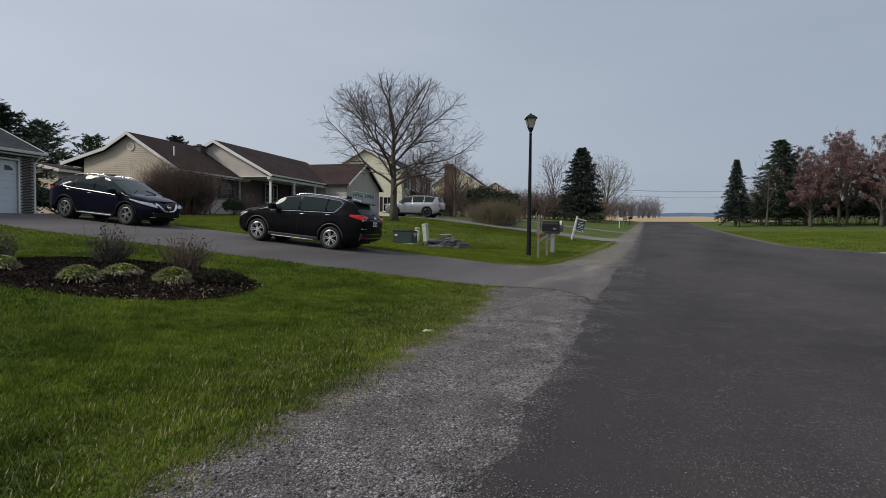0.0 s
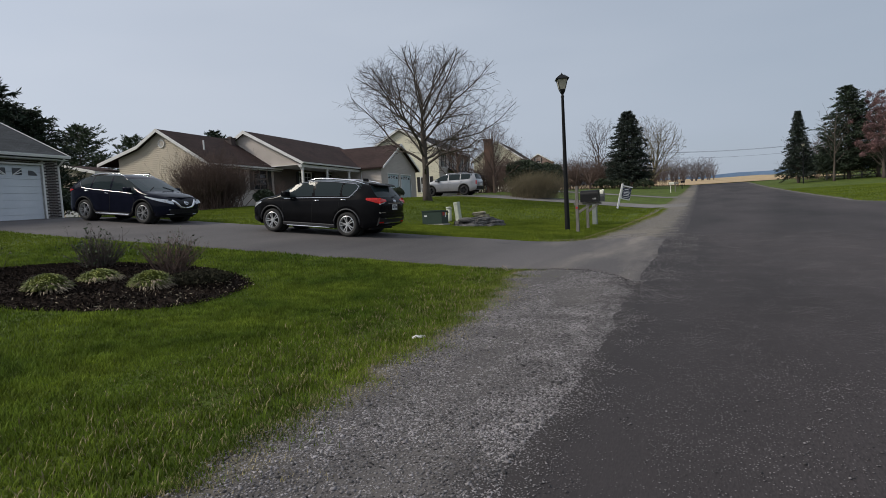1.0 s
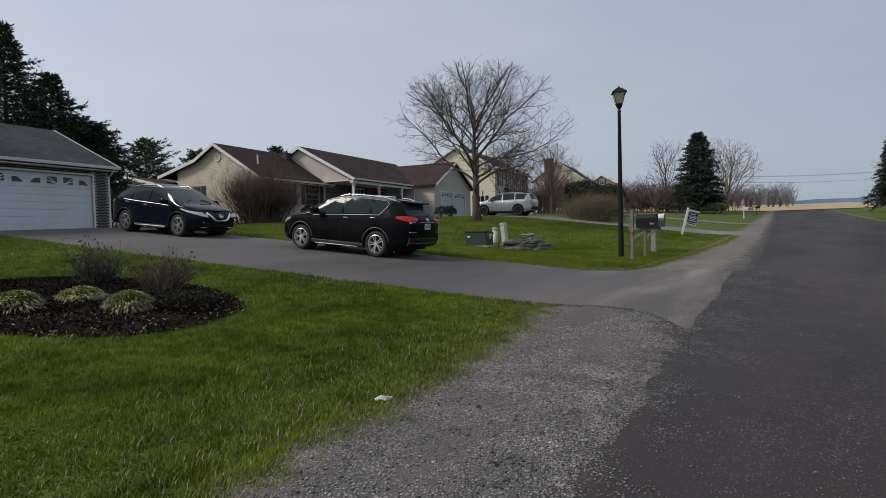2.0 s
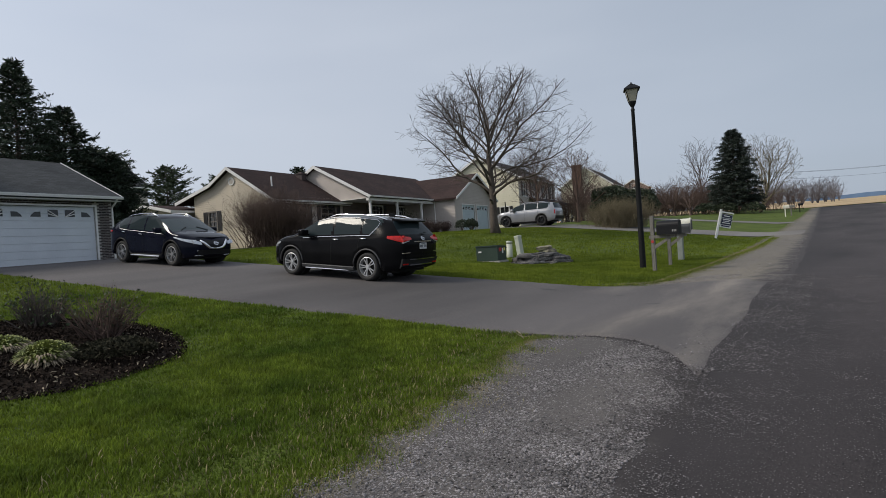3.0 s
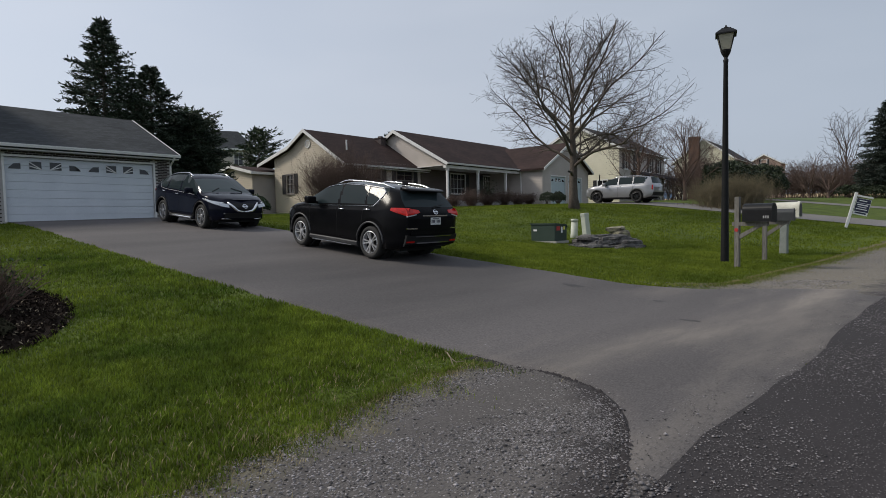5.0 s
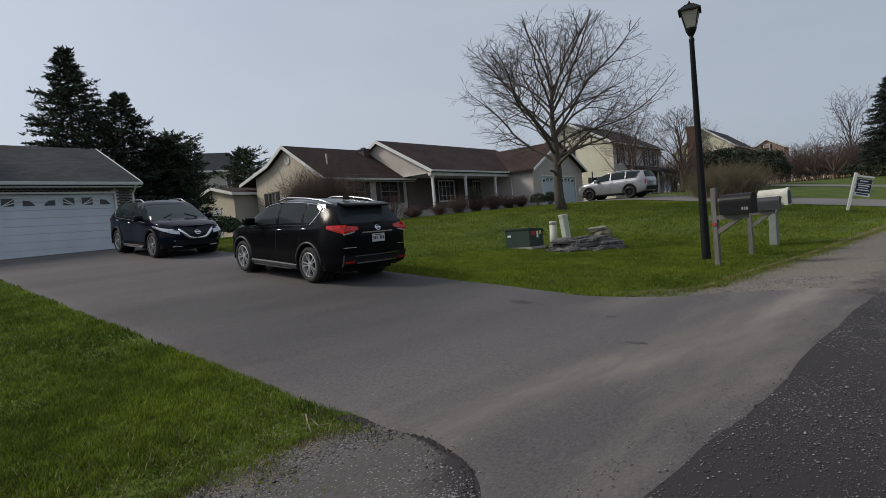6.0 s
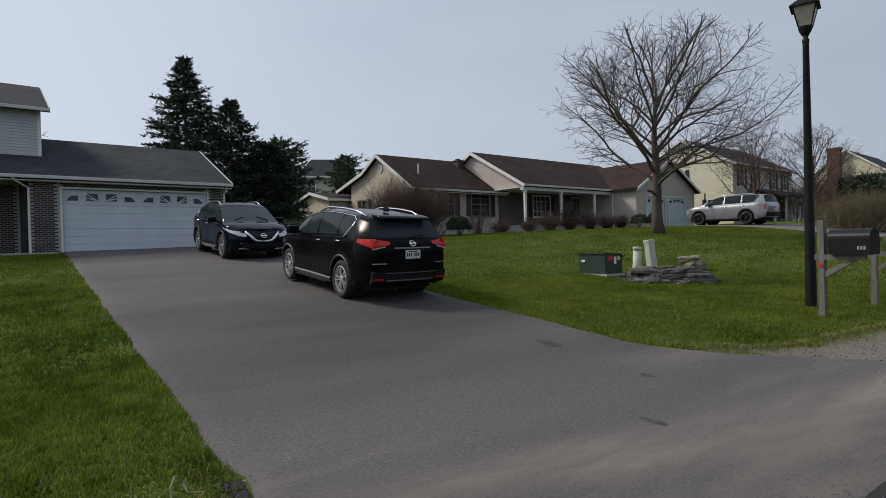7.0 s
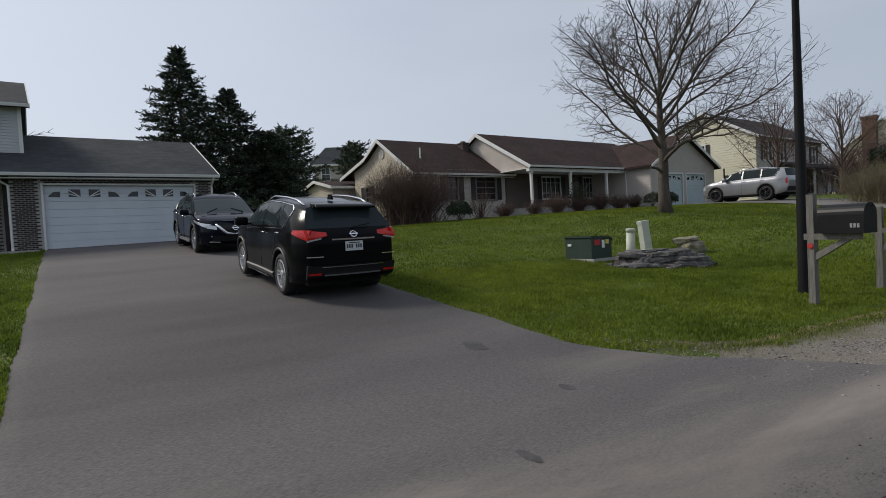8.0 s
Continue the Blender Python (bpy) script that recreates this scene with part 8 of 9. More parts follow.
def pedestal(m, r, h_, label, sides=18):
    t = thing("cable_pedestal", m, label, "utility pedestal", "cable pedestals on the lawn")
    bm = fresh()
    lathe(bm, ((r * 1.06, -0.15), (r * 1.06, 0.12), (r, 0.14), (r * 0.97, h_ - 0.1)), sides)
    part("shaft", bm, M_PED, t, smooth=sides > 8)
    bm = fresh()
    lathe(bm, ((r * 1.04, h_ - 0.10), (r * 1.07, h_ - 0.02), (r * 1.0, h_), (0.0, h_ + 0.008)), sides)
    part("cap", bm, M_PED, t, smooth=sides > 8)


pedestal(at(-10.19, 25.96) @ pose(0, 0, 0, 0, 2, 0), 0.125, 0.68, "short pale green cable pedestal")
pedestal(at(-9.74, 26.1) @ pose(0, 0, 0, 3, -5, 0), 0.165, 0.92, "tall pale green cable pedestal leaning slightly", 6)


def slab_rock(rng, rx, ry, h_):
    """A flat broken stone."""
    bm = fresh()
    n = 10
    ph = [rng.uniform(0.78, 1.12) for _ in range(n)]
    secs = []
    for z, k in ((0, 0.94), (h_ * 0.35, 1.0), (h_ * 0.8, 0.96), (h_, 0.82)):
        secs.append([(rx * k * ph[i] * math.cos(2 * math.pi * i / n) + rng.gauss(0, 0.012), ry * k * ph[i] * math.sin(2 * math.pi * i / n) + rng.gauss(0, 0.012), z + rng.gauss(0, 0.010)) for i in range(n)])
    rings(bm, secs)
    bmesh.ops.recalc_face_normals(bm, faces=bm.faces)
    return bm


def rock_pile():
    """Long slabs bedded one on the other, most of them lying the same way."""
    t = thing("rock_pile", at(-8.25, 24.75), "low stack of flat grey stone slabs beside the pedestals", "rocks")
    rng = random.Random(21)
    z0 = land(-8.25, 24.75)
    u, v = Vector((0.62, 0.78)), Vector((-0.78, 0.62))
    for lay, (count, half, deep) in enumerate(((16, 0.78, 0.42), (13, 0.68, 0.35), (9, 0.55, 0.26))):
        for i in range(count):
            p = u * rng.uniform(-half, half) + v * rng.uniform(-deep, deep)
            g = land(-8.25 + p.x, 24.75 + p.y) - z0
            h_ = rng.uniform(0.10, 0.15)
            part("stone", slab_rock(rng, rng.uniform(0.32, 0.62), rng.uniform(0.20, 0.32), h_), M_ROCK, t,
                 m=pose(p.x, p.y, g - 0.02 + lay * 0.12, rng.uniform(-5, 5), rng.uniform(-5, 5), 51 + rng.gauss(0, 16)))
    for i in range(36):
        a = rng.uniform(0, 6.28)
        p = u * 1.2 * math.cos(a) + v * 0.8 * math.sin(a)
        part("stone", slab_rock(rng, rng.uniform(0.06, 0.15), rng.uniform(0.05, 0.1), 0.05), M_ROCK, t,
             m=pose(p.x, p.y, land(-8.25 + p.x, 24.75 + p.y) - z0, 0, 0, rng.uniform(0, 360)))


rock_pile()


def boulder():
    t = thing("boulder", at(-8.95, 26.75), "brown boulder under a pale lichened capping slab", "rock")
    rng = random.Random(23)
    part("stone", slab_rock(rng, 0.38, 0.32, 0.34), M_ROCKT, t, m=pose(0.06, 0.05, -0.03, 3, 4, 10))
    part("capping_slab", slab_rock(rng, 0.38, 0.31, 0.13), M_ROCKT, t, "pale lichened capping slab", m=pose(-0.04, 0, 0.29, 2, -5, 40))


boulder()


def far_mailbox(x, y, mt, label):
    t = thing("mailbox", at(x, y), label, "mailbox", "distant mailboxes")
    bm = fresh()
    box(bm, -0.06, 0.06, -0.06, 0.06, -0.2, 1.05)
    part("post", bm, mt, t)
    bm = fresh()
    prism(bm, mailbox_shell(0.3, 0.36, 0.6), "x", -0.2, 0.45)
    bmesh.ops.translate(bm, verts=bm.verts, vec=(0, 0, 1.05))
    part("box", bm, mt, t)


far_mailbox(-3.7, 86.0, M_MBW, "pale mailbox on a post farther along the road")
far_mailbox(-3.3, 90.5, M_WOOD, "wooden mailbox on a post farther along the road")
far_mailbox(-3.0, 108.0, M_MBB, "dark mailbox on a post farther along the road")


def rail_fence():
    t = thing("rail_fence", at(17.5, 106.0), "weathered split-rail fence before the trees", "fence")
    z0 = land(17.5, 106.0)
    for i in range(4):
        x, y = i * 2.4, i * 0.9
        z = land(17.5 + x, 106 + y) - z0
        bm = fresh()
        box(bm, x - 0.09, x + 0.09, y - 0.09, y + 0.09, z - 0.2, z + 1.25)
        part("post", bm, M_WOOD, t)
        if i < 3:
            x1, y1 = x + 2.4, y + 0.9
            z1 = land(17.5 + x1, 106 + y1) - z0
            for hz in (0.45, 0.95):
                bm = fresh()
                pipe(bm, ((x, y, z + hz), (x1, y1, z1 + hz)), 0.075, 5)
                part("rail", bm, M_WOOD, t)


rail_fence()


def power_line():
    """Poles beyond the field's edge with three sagging wires."""
    tops = []
    for i, (x, y) in enumerate(((-62, 168), (-11.5, 160.0), (40.0, 152.0), (92.0, 146.0))):
        t = thing("utility_pole", at(x, y), "wooden utility pole by the field", "utility pole", "utility poles")
        bm = fresh()
        lathe(bm, ((0.16, -0.3), (0.11, 8.6)), 8)
        part("post", bm, M_FENCE, t)
        bm = fresh()
        box(bm, -0.06, 0.06, -1.0, 1.0, 8.1, 8.22)
        part("crossarm", bm, M_FENCE, t)
        tops.append((x, y, land(x, y) + 8.25))
    for k, (dy, dz) in enumerate(((-0.9, 0.0), (0.9, 0.0), (0.0, -1.5))):
        t = thing("overhead_wire", pose(0, 0, 0), "thin dark overhead wire", "wire", "overhead wires")
        for a, b in zip(tops, tops[1:]):
            bm = fresh()
            pts = []
            for i in range(13):
                f = i / 12
                pts.append((a[0] + (b[0] - a[0]) * f, a[1] + (b[1] - a[1]) * f + dy, a[2] + (b[2] - a[2]) * f + dz - 1.3 * 4 * f * (1 - f)))
            pipe(bm, pts, 0.025, 4)
            part("span", bm, M_CABLE, t)


power_line()


# ---- the planted bed on the near lawn ----
def bed_edge(a):
    """Outline of the mulch bed round its centre."""
    d = (a - 0.62 + math.pi) % (2 * math.pi) - math.pi            # it draws out to a tip beside the driveway
    k = 1 + 0.08 * noise.noise(Vector((math.cos(a) * 1.3, math.sin(a) * 1.3, 4.0))) + 0.10 * math.exp(-(d / 0.3) ** 2)
    return BED_R[0] * k * math.cos(a), BED_R[1] * k * math.sin(a)


BED, BED_R = (-9.0, 8.05), (2.75, 2.0)


def build_bed():
    bm = fresh()
    n, rows = 64, 8
    prev = None
    for j in range(rows + 1):
        ring = []
        for i in range(n):
            ex, ey = bed_edge(2 * math.pi * i / n)
            x, y = BED[0] + ex * j / rows, BED[1] + ey * j / rows
            f = j / rows
            dome = 0.10 * (1 - f ** 3) + 0.03 * noise.noise(Vector((x * 2, y * 2, 1))) * (1 - f ** 4)
            ring.append(bm.verts.new((x, y, land(x, y) + 0.015 + dome)))
        if prev:
            for i in range(n):
                bm.faces.new((prev[i], prev[(i + 1) % n], ring[(i + 1) % n], ring[i]))
        prev = ring
    bmesh.ops.remove_doubles(bm, verts=bm.verts, dist=0.0005)
    bmesh.ops.recalc_face_normals(bm, faces=bm.faces)
    tagged(part("mulch_bed", bm, M_MULCH, smooth=True), "dark mulched planting bed cut into the lawn", "flower bed", kind="structure")
    r2 = np.random.RandomState(3)
    k = 16000
    a = r2.uniform(0, 2 * np.pi, k)
    rr = np.sqrt(r2.uniform(0, 1.03, k))
    e = np.array([bed_edge(q) for q in a])
    x, y = BED[0] + e[:, 0] * rr, BED[1] + e[:, 1] * rr
    z = np.array([land(p, q) for p, q in zip(x, y)]) + 0.03 + 0.10 * np.clip(1 - rr ** 3, 0, 1)
    v, f = scatter_tris(r2, np.stack([x, y, z], 1), 0.026)
    tagged(new("mulch_chips", np_mesh("mulch_chips", v, f, M_CHIP)), "dark shredded bark mulch", "mulch", kind="stuff")
    k = 420
    a, rr = r2.normal(0.2, 0.9, k), r2.uniform(0.62, 1.04, k)
    e = np.array([bed_edge(q) for q in a])
    x, y = BED[0] + e[:, 0] * rr, BED[1] + e[:, 1] * rr
    z = np.array([land(p, q) for p, q in zip(x, y)]) + 0.05 + 0.08 * np.clip(1 - rr ** 3, 0, 1)
    v, f = scatter_tris(r2, np.stack([x, y, z], 1), 0.024, 0.28)
    tagged(new("dead_leaves", np_mesh("dead_leaves", v, f, M_STRAW)), "pale dead leaves along the edge of the bed", "leaves", kind="stuff")


build_bed()


def grass_tuft(name, x, y, seed, rad, high, green, straw, label):
    """A low mound: a green cushion and a skirt of straw-coloured leaves."""
    t = thing(name, at(x, y, 0.09), label, "plant", "mounded plants in the bed")
    r2 = np.random.RandomState(seed)
    for nm, n, mt, lo, hi, el0, el1 in (("leaves", green, M_SEDUM, 0.7, 1.0, 0.12, 1.5), ("dry_leaves", straw, M_STRAW, 0.85, 1.15, 0.02, 0.6)):
        a, el_ = r2.uniform(0, 2 * np.pi, n), r2.uniform(el0, el1, n)
        if nm == "dry_leaves":
            a = r2.normal(0.3, 0.9, n)
        L = r2.uniform(lo, hi, n)
        d = np.stack([np.cos(a) * np.cos(el_) * rad, np.sin(a) * np.cos(el_) * rad, np.sin(el_) * high], 1)
        base = d * r2.uniform(0.3, 0.8, (n, 1))
        tip = d * L[:, None]
        tip[:, 2] -= 0.06 * (nm == "dry_leaves")
        side = np.stack([-np.sin(a), np.cos(a), np.zeros(n)], 1) * 0.012
        mid = (base + tip) / 2 + np.array((0, 0, 0.03))
        v = np.stack([base - side, base + side, mid + side, tip, mid - side], 1).reshape(-1, 3)
        k = np.arange(n)[:, None] * 5
        f = np.concatenate([k + np.array((0, 1, 2, 4)), k + np.array((4, 2, 3, 3))], 0)
        tri = np.concatenate([k + np.array((0, 1, 2)), k + np.array((0, 2, 4)), k + np.array((4, 2, 3))], 0)
        ob = new(nm, np_mesh(nm, v, tri, mt))
        ob.parent = t
        tagged(ob, kind="stuff")


for i, (x, y, r, h_, g, s_) in enumerate(((-8.45, 7.05, 0.40, 0.28, 2600, 150), (-8.55, 7.95, 0.40, 0.22, 1500, 260), (-7.45, 8.05, 0.40, 0.28, 2600, 240), (-10.2, 6.9, 0.36, 0.24, 1600, 100))):
    grass_tuft("mounded_plant", x, y, 200 + i, r, h_, g, s_, "yellow-green mounded plant with straw-coloured old leaves")
leaf_shrub("dark_mound", at(-7.15, 8.75, 0.02), 210, (0.55, 0.48), 0.26, 3200, 0.026, M_JUN, "low dark evergreen mound in the bed", stems=False)
stem_shrub("twiggy_shrub", at(-10.0, 8.95, 0.05), 211, 75, 0.85, 0.66, M_TWIG, "leafless twiggy shrub in the mulch bed", thick=0.017, depth=3, leaves=(M_PINE, 420, 0.028), group="twiggy shrubs in the bed")
stem_shrub("twiggy_shrub", at(-8.2, 9.1, 0.05), 212, 80, 0.90, 0.82, M_TWIGR, "leafless twiggy shrub in the mulch bed", thick=0.017, depth=3, leaves=(M_PINE, 300, 0.026), group="twiggy shrubs in the bed")
stem_shrub("twiggy_shrub", at(-11.2, 7.6, 0.05), 213, 40, 0.7, 0.5, M_TWIG, "leafless twiggy shrub in the mulch bed", thick=0.008, depth=2, leaves=(M_BOX, 300, 0.03), group="twiggy shrubs in the bed")


# ---- grass, gravel ----
def in_bed(x, y, k=1.0):
    ax, ay = (x - BED[0]) / BED_R[0], (y - BED[1]) / BED_R[1]
    if ax * ax + ay * ay > 1.5:
        return False
    ex, ey = bed_edge(math.atan2(ay, ax))
    return math.hypot(ax, ay) < k * math.hypot(ex / BED_R[0], ey / BED_R[1])


def lawn_ok(x, y):
    if x > 5:
        return x > road_right(y) + 0.3 and not (28.9 < y < 33.1 and x > 10.5)
    if y < drive_near(max(-24, min(x, -0.3))) + 0.03 and x < grass_left(min(y, 12.2)) + 0.03:
        return not in_bed(x, y, 0.97)
    if y > drive_far(max(-24, min(x, -0.3))) - 0.03 and x < verge_left(y) + 0.2 * wob(y, 1.3, 41) + 0.15 * wob(y, 5.0, 42):
        return not (42.1 < y < 47.7)
    return False


def blades(name, region, n, high, seed, wide=0.006, mt=None, label="green lawn grass"):
    """Single bent blades over a stretch (x0, x1, y0, y1), in patches of uneven length."""
    r2 = np.random.RandomState(seed)
    g = 0.9                                     # stretches blend into one another over this margin
    n = int(n * (1 + 2 * g / (region[1] - region[0])) * (1 + 2 * g / (region[3] - region[2])))
    x, y = r2.uniform(region[0] - g, region[1] + g, n), r2.uniform(region[2] - g, region[3] + g, n)
    inside = np.minimum(np.minimum(x - region[0], region[1] - x), np.minimum(y - region[2], region[3] - y))
    ok = inside / (2 * g) + 0.5 > r2.uniform(0, 1, n)
    x, y = x[ok], y[ok]
    ok = np.array([lawn_ok(p, q) for p, q in zip(x.tolist(), y.tolist())])
    x, y = x[ok], y[ok]
    n = len(x)
    z = np.array([land(p, q) for p, q in zip(x.tolist(), y.tolist())])
    lush = np.array([noise.noise(Vector((p * 0.9, q * 0.9, 3))) + 0.6 * noise.noise(Vector((p * 2.7, q * 2.7, 8))) for p, q in zip(x.tolist(), y.tolist())])
    h_ = high * r2.uniform(0.5, 1.25, n) * (1 + 0.6 * lush)
    a = r2.uniform(0, 2 * np.pi, n)
    lean = r2.uniform(0.1, 0.9, n) * h_
    w_ = wide * r2.uniform(0.7, 1.4, n)
    p = np.stack([x, y, z - 0.005], 1)
    side = np.stack([-np.sin(a), np.cos(a), np.zeros(n)], 1) * w_[:, None]
    out = np.stack([np.cos(a), np.sin(a), np.zeros(n)], 1)
    mid = p + out * (lean * 0.3)[:, None] + np.array((0, 0, 1)) * (h_ * 0.6)[:, None]
    tip = p + out * lean[:, None] + np.array((0, 0, 1)) * h_[:, None]
    v = np.stack([p - side, p + side, mid + side * 0.7, mid - side * 0.7, tip], 1).reshape(-1, 3)
    k = np.arange(n)[:, None] * 5
    f = np.concatenate([k + np.array((0, 1, 2)), k + np.array((0, 2, 3)), k + np.array((3, 2, 4))], 0)
    tagged(new(name, np_mesh(name, v, f, mt or M_BLADE)), label, "grass", kind="stuff")


blades("lawn_grass", (-6.0, -1.9, 0.8, 12.6), 230000, 0.050, 301, 0.005)
blades("lawn_grass", (-14.0, -6.0, 2.0, 12.6), 120000, 0.055, 302, 0.008)
blades("lawn_grass", (-10.0, -1.8, 17.2, 27.5), 130000, 0.05, 303, 0.008, M_BLADEF)
blades("lawn_grass", (-27.0, -1.8, 27.5, 42.0), 80000, 0.055, 304, 0.016, M_BLADEF)
blades("lawn_grass", (-24.0, -10.0, 16.5, 27.5), 60000, 0.05, 305, 0.012, M_BLADEF)
blades("lawn_grass", (-24.0, -14.0, 4.0, 12.0), 40000, 0.05, 307, 0.012, M_BLADEF)


blades("lawn_grass", (-14.0, -1.9, -9.0, 0.8), 60000, 0.055, 308, 0.010)
blades("lawn_grass", (-30.0, -14.0, -9.0, 4.0), 40000, 0.055, 309, 0.016, M_BLADEF)
blades("lawn_grass", (8.3, 24.0, -9.0, 34.0), 60000, 0.055, 310, 0.016, M_BLADEF)
blades("lawn_grass", (8.3, 30.0, 34.0, 75.0), 60000, 0.06, 311, 0.022, M_BLADEF)


def fringe(name, n, seed, mt, high, label, spread=0.22, edge=grass_left, ys=(0.6, 12.4)):
    """Thin tufts that stray from the lawn onto the gravel."""
    r2 = np.random.RandomState(seed)
    y = r2.uniform(*ys, n)
    tuft = np.array([noise.noise(Vector((q * 2.3, 9.0, seed))) for q in y.tolist()])
    x = np.array([edge(q) for q in y.tolist()]) + np.abs(r2.normal(0, spread, n)) * (0.8 + tuft) - 0.05
    z = np.array([land(p, q) for p, q in zip(x.tolist(), y.tolist())]) + 0.025
    a = r2.uniform(0, 2 * np.pi, n)
    h_ = high * r2.uniform(0.4, 1.2, n)
    p = np.stack([x, y, z], 1)
    side = np.stack([-np.sin(a), np.cos(a), np.zeros(n)], 1) * 0.004
    tip = p + np.stack([np.cos(a) * h_ * 0.7, np.sin(a) * h_ * 0.7, h_], 1)
    v = np.stack([p - side, p + side, tip], 1).reshape(-1, 3)
    tagged(new(name, np_mesh(name, v, np.arange(3 * n).reshape(-1, 3), mt)), label, "grass", kind="stuff")


fringe("edge_grass", 16000, 311, M_BLADE, 0.045, "grass straying onto the gravel")
fringe("edge_straw", 13000, 312, M_DRY, 0.03, "dry straw along the lawn's edge", 0.3)
fringe("edge_grass", 12000, 313, M_BLADEF, 0.05, "grass straying onto the dirt verge", 0.2, verge_left, (18.4, 40.0))
fringe("edge_straw", 9000, 314, M_DRY, 0.035, "dry straw along the dirt verge", 0.3, lambda y: verge_left(y) - 0.15, (18.4, 34.0))
blades("dry_grass", (-3.2, -1.95, 0.8, 12.4), 11000, 0.055, 306, 0.005, M_DRY, "dry grass at the lawn's edge")


def gravel(name, x_of, ys, n, size, seed, label, mt=None, patchy=False, thin=0.0):
    """Loose stones: squashed uneven octahedra; patchy ones lie swept into clumps, thin is how far the others run out sideways."""
    r2 = np.random.RandomState(seed)
    y = r2.uniform(ys[0], ys[1], n)
    lim = np.array([x_of(q) for q in y.tolist()])
    x = lim[:, 0] + (lim[:, 1] - lim[:, 0]) * r2.beta(1.2, 1.1, n)
    keep = np.array([noise.noise(Vector((p * 1.4, q * 0.8, 6))) for p, q in zip(x.tolist(), y.tolist())]) + r2.uniform(-0.2, 0.75, n) - (0.3 * np.clip((y - 8.6) / 2.0, 0, 1) if seed == 401 else 0.0) > 0
    if thin:
        x = lim[:, 0] + np.abs(r2.normal(0, abs(thin), n)) * (1 if thin > 0 else -1)
    if patchy:
        clump = [noise.noise(Vector((p * 1.9, q * 1.5, 16))) + 0.7 * noise.noise(Vector((p * 5.5, q * 4.0, 3))) for p, q in zip(x.tolist(), y.tolist())]
        keep = np.array(clump) + r2.uniform(-0.7, 0.32, n) > 0
    x, y = x[keep], y[keep]
    n = len(x)
    z = np.array([land(p, q) for p, q in zip(x.tolist(), y.tolist())]) + 0.028
    s = size * r2.lognormal(0, 0.38, n)
    base = np.array(((1, 0, 0), (0, 1, 0), (-1, 0, 0), (0, -1, 0), (0, 0, 0.8), (0, 0, -0.6)), float)
    v = base[None] * s[:, None, None] * r2.uniform(0.55, 1.25, (n, 6, 1))
    a = r2.uniform(0, 2 * np.pi, n)
    ca, sa = np.cos(a)[:, None], np.sin(a)[:, None]
    vx, vy = v[..., 0] * ca - v[..., 1] * sa, v[..., 0] * sa + v[..., 1] * ca
    v = np.stack([vx + x[:, None], vy + y[:, None], v[..., 2] * 0.6 + z[:, None] + (s * 0.2)[:, None]], 2).reshape(-1, 3)
    tri = np.array(((0, 1, 4), (1, 2, 4), (2, 3, 4), (3, 0, 4), (1, 0, 5), (2, 1, 5), (3, 2, 5), (0, 3, 5)))
    f = (np.arange(n)[:, None, None] * 6 + tri[None]).reshape(-1, 3)
    tagged(new(name, np_mesh(name, v, f, mt or M_STONE)), label, "gravel", kind="stuff")


gravel("loose_gravel", lambda y: (grass_left(y) + 0.05, min(shoulder_right(y) - 0.04, road_left(y) + 0.06 + 0.10 * wob(y, 2.2, 61))), (0.6, 12.3), 190000, 0.0066, 401, "loose angular grey stones on the shoulder")
gravel("loose_gravel", lambda y: (road_left(y) + 0.05, 0.0), (0.6, 11.4), 24000, 0.0044, 404, "stones strewn along the asphalt edge", None, True, 0.30)
gravel("loose_gravel", lambda y: (road_left(y) + 0.08, 0.0), (0.6, 11.2), 28000, 0.0070, 409, "dark asphalt crumbs among the stones of the road's edge", M_CHIPS, False, -0.36)
gravel("loose_gravel", lambda y: (road_left(y) - 0.6, 4.5), (0.6, 20.0), 260000, 0.0036, 402, "scattered stone chips on the asphalt", M_CHIPS, True)
gravel("loose_gravel", lambda y: (-2.6 + 0.5 * sm(y, 19, 22), road_left(y) + 0.3), (19.2, 40.0), 22000, 0.0068, 403, "loose stones on the verge")


def crumbled_edge():
    """Broken bits of asphalt where the driveway's edge meets the gravel."""
    r2 = np.random.RandomState(405)
    n = 1200
    x = r2.uniform(-2.9, -0.35, n)
    y = np.array([drive_near(q) for q in x.tolist()]) - np.abs(r2.normal(0, 0.075, n)) + 0.02
    z = np.array([land(p, q) for p, q in zip(x.tolist(), y.tolist())]) + 0.022
    s = 0.013 * r2.lognormal(0, 0.4, n)
    base = np.array(((1, 0, 0), (0, 1, 0), (-1, 0, 0), (0, -1, 0), (0, 0, 0.7)), float)
    v = base[None] * s[:, None, None] * r2.uniform(0.6, 1.3, (n, 5, 1)) + np.stack([x, y, z], 1)[:, None]
    tri = np.array(((0, 1, 4), (1, 2, 4), (2, 3, 4), (3, 0, 4)))
    f = (np.arange(n)[:, None, None] * 5 + tri[None]).reshape(-1, 3)
    tagged(new("crumbled_asphalt", np_mesh("crumbled_asphalt", v.reshape(-1, 3), f, M_ROAD)), "dark crumbled asphalt along the driveway's edge", "rubble", kind="stuff")


crumbled_edge()


gravel("loose_gravel", lambda y: (-0.38 + 0.05 * wob(y, 3.0, 32), 0.5), (11.0, 20.5), 12000, 0.0052, 406, "stone chips where the driveway meets the road")
gravel("loose_gravel", lambda y: (-4.0 + 0.9 * (y - 18.2), -1.0), (18.2, 20.8), 6500, 0.008, 408, "pale stones strewn along the lawn's corner")
gravel("loose_gravel", lambda y: (-3.4 + 0.02 * y, -0.4), (11.0, 13.0), 1500, 0.006, 407, "stone chips on the driveway's edge")


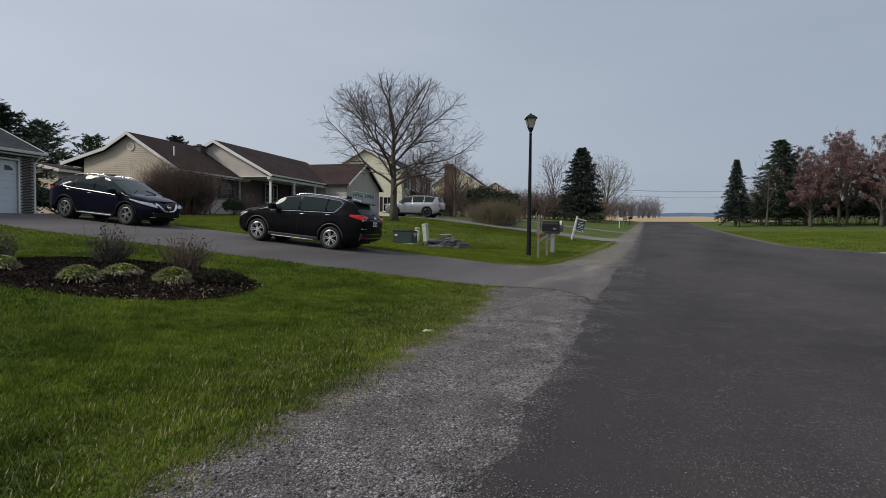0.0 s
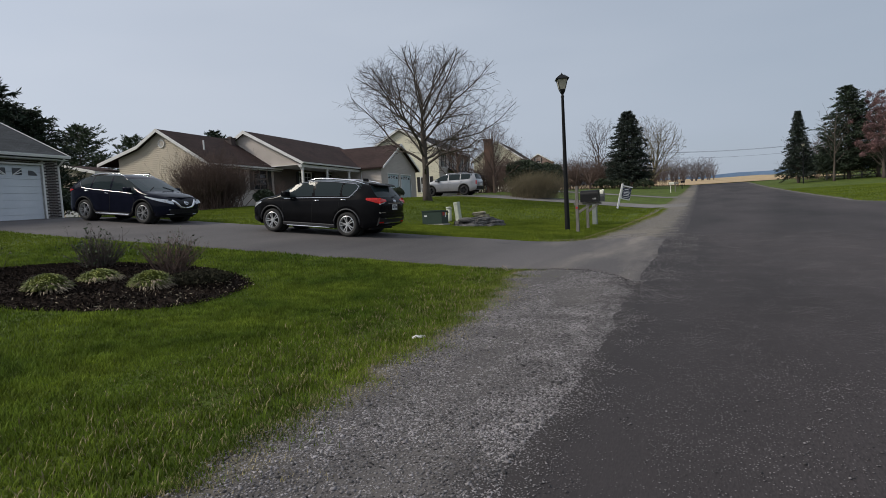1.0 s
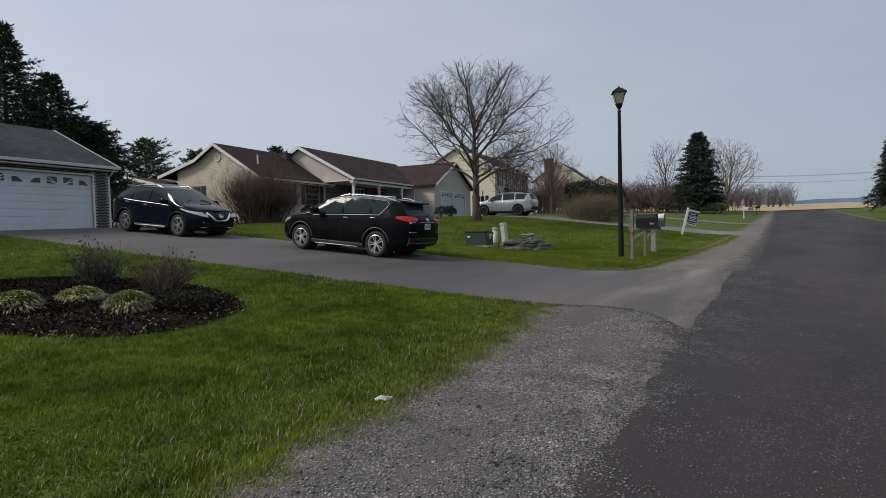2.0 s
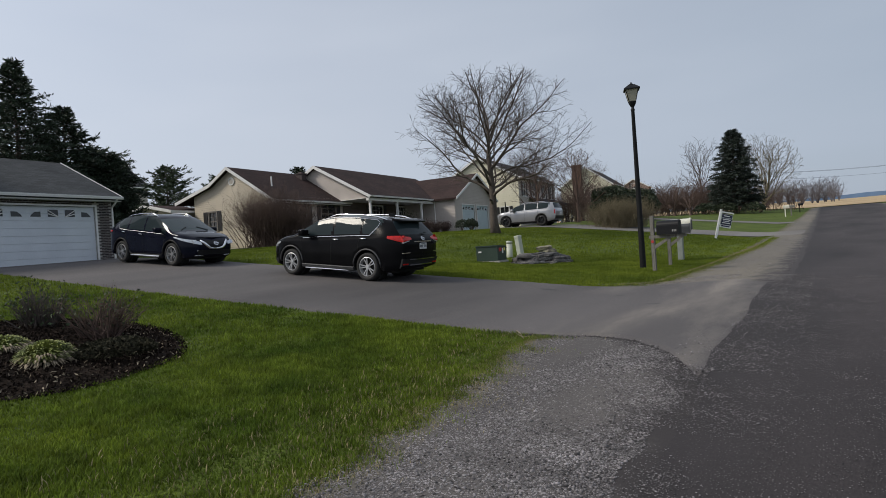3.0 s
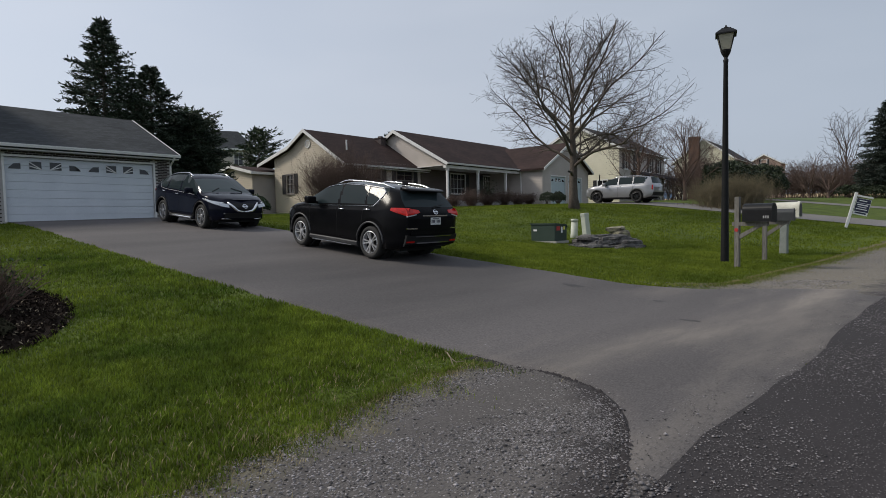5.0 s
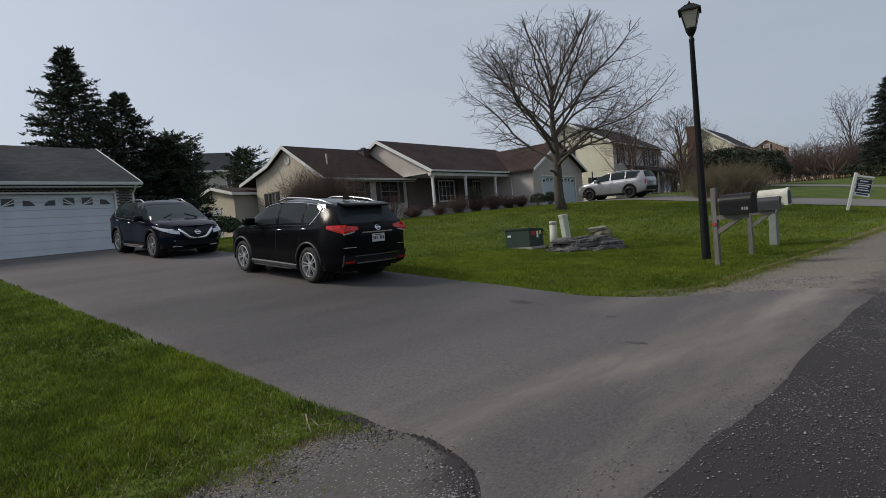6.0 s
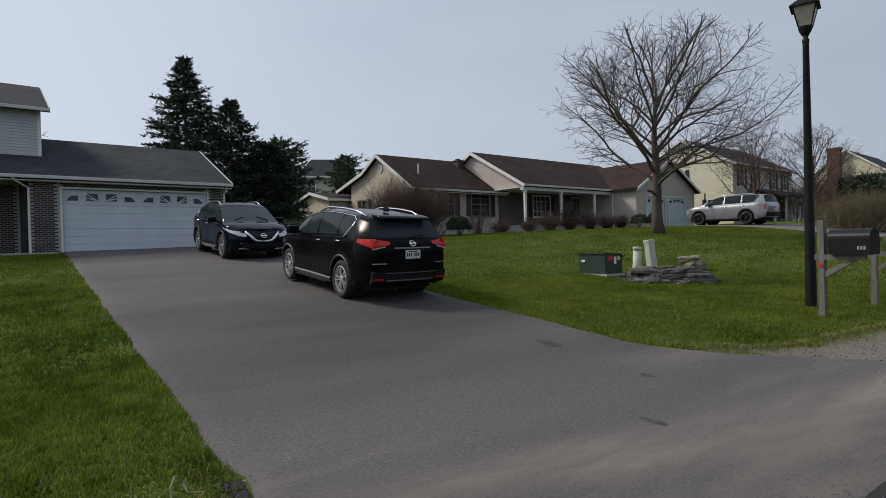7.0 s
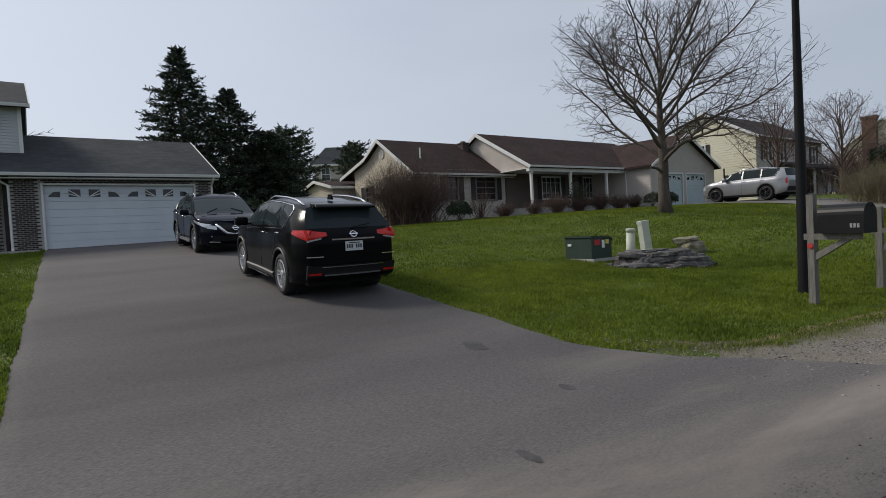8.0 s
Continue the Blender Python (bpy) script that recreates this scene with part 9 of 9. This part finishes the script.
def oil_stain(x, y, rx, ry, seed):
    bm = fresh()
    n = 22
    ring = []
    c = bm.verts.new((x, y, land(x, y) + 0.037))
    for i in range(n):
        a = 2 * math.pi * i / n
        k = 1 + 0.35 * noise.noise(Vector((math.cos(a) * 1.5 + seed, math.sin(a) * 1.5, seed)))
        px, py = x + rx * k * math.cos(a), y + ry * k * math.sin(a)
        ring.append(bm.verts.new((px, py, land(px, py) + 0.0365)))
    for i in range(n):
        bm.faces.new((c, ring[i], ring[(i + 1) % n]))
    tagged(part("oil_stain", bm, M_STAIN), "dark oil stain on the driveway", "stain", kind="structure")


M_STAIN = mat("oil_stained_asphalt", (0.030, 0.028, 0.028), (0.062, 0.057, 0.057), scale=5, rough=0.8, fine=0.3, bscale=80)
oil_stain(-4.45, 16.87, 0.22, 0.11, 3)
oil_stain(-2.87, 16.82, 0.10, 0.05, 5)
oil_stain(-1.9, 15.6, 0.13, 0.045, 8)


def white_stone():
    rng = random.Random(77)
    bm = slab_rock(rng, 0.085, 0.055, 0.014)
    ob = part("white_stone", bm, M_WHITE, None, m=at(-2.11, 7.07, 0.028, 30))
    tagged(ob, "flat white stone lying on the gravel", "stone")


white_stone()


def bent_wire():
    bm = fresh()
    pipe(bm, ((0, 0, 0.0), (0.03, 0.05, 0.10), (0.10, 0.10, 0.13), (0.16, 0.10, 0.08), (0.13, 0.02, 0.03), (0.2, -0.05, 0.02)), 0.006, 5)
    tagged(part("bent_cord", bm, M_STRAW, None, m=at(-2.75, 12.1, 0.02, 120)), "pale bent cord sticking out of the lawn edge", "cord")


bent_wire()


# ---- bricks of the garage front ----
def lay_bricks():
    walls = {o.name: o for o in bpy.data.objects if o.name in ("front_wall", "recess_wall")}
    bm = fresh()
    box(bm, 0.0, 0.016, -0.092, 0.092, -0.0245, 0.0245)
    me = finish(bm, "brick", M_BRICK)
    rng = random.Random(8)
    zb, eave, top = 1.80, 4.34, 4.19
    far = fresh()

    def lay(wall, x, y0, y1, z0, z1, parts, odd):
        row, z = 0, z0 + 0.034
        while z + 0.028 < z1:
            y = y0 + 0.10 + (0.102 if (row + odd) % 2 else 0.0)
            while y + 0.0965 < y1 + 0.002:
                if parts:
                    ob = new("brick", me)
                    ob.parent = wall
                    ob.matrix_basis = pose(x + rng.uniform(-0.003, 0.002), y, z)
                else:
                    box(far, x, x + 0.014, y - 0.092, y + 0.092, z - 0.0245, z + 0.0245)
                y += 0.204
            row += 1
            z += 0.0675
    lay(walls["front_wall"], 0.002, -0.95, -0.07, zb - 0.1, eave, True, 0)
    lay(walls["front_wall"], 0.002, 5.10, 5.74, zb - 0.1, eave, True, 0)
    lay(walls["front_wall"], 0.002, -0.07, 5.10, top, eave + 0.02, False, 1)
    lay(walls["recess_wall"], -1.498, -5.0, -1.16, zb - 0.1, eave, False, 0)
    ob = part("brickwork", far, M_BRICK, walls["front_wall"])
    tagged(ob, kind="stuff")


lay_bricks()
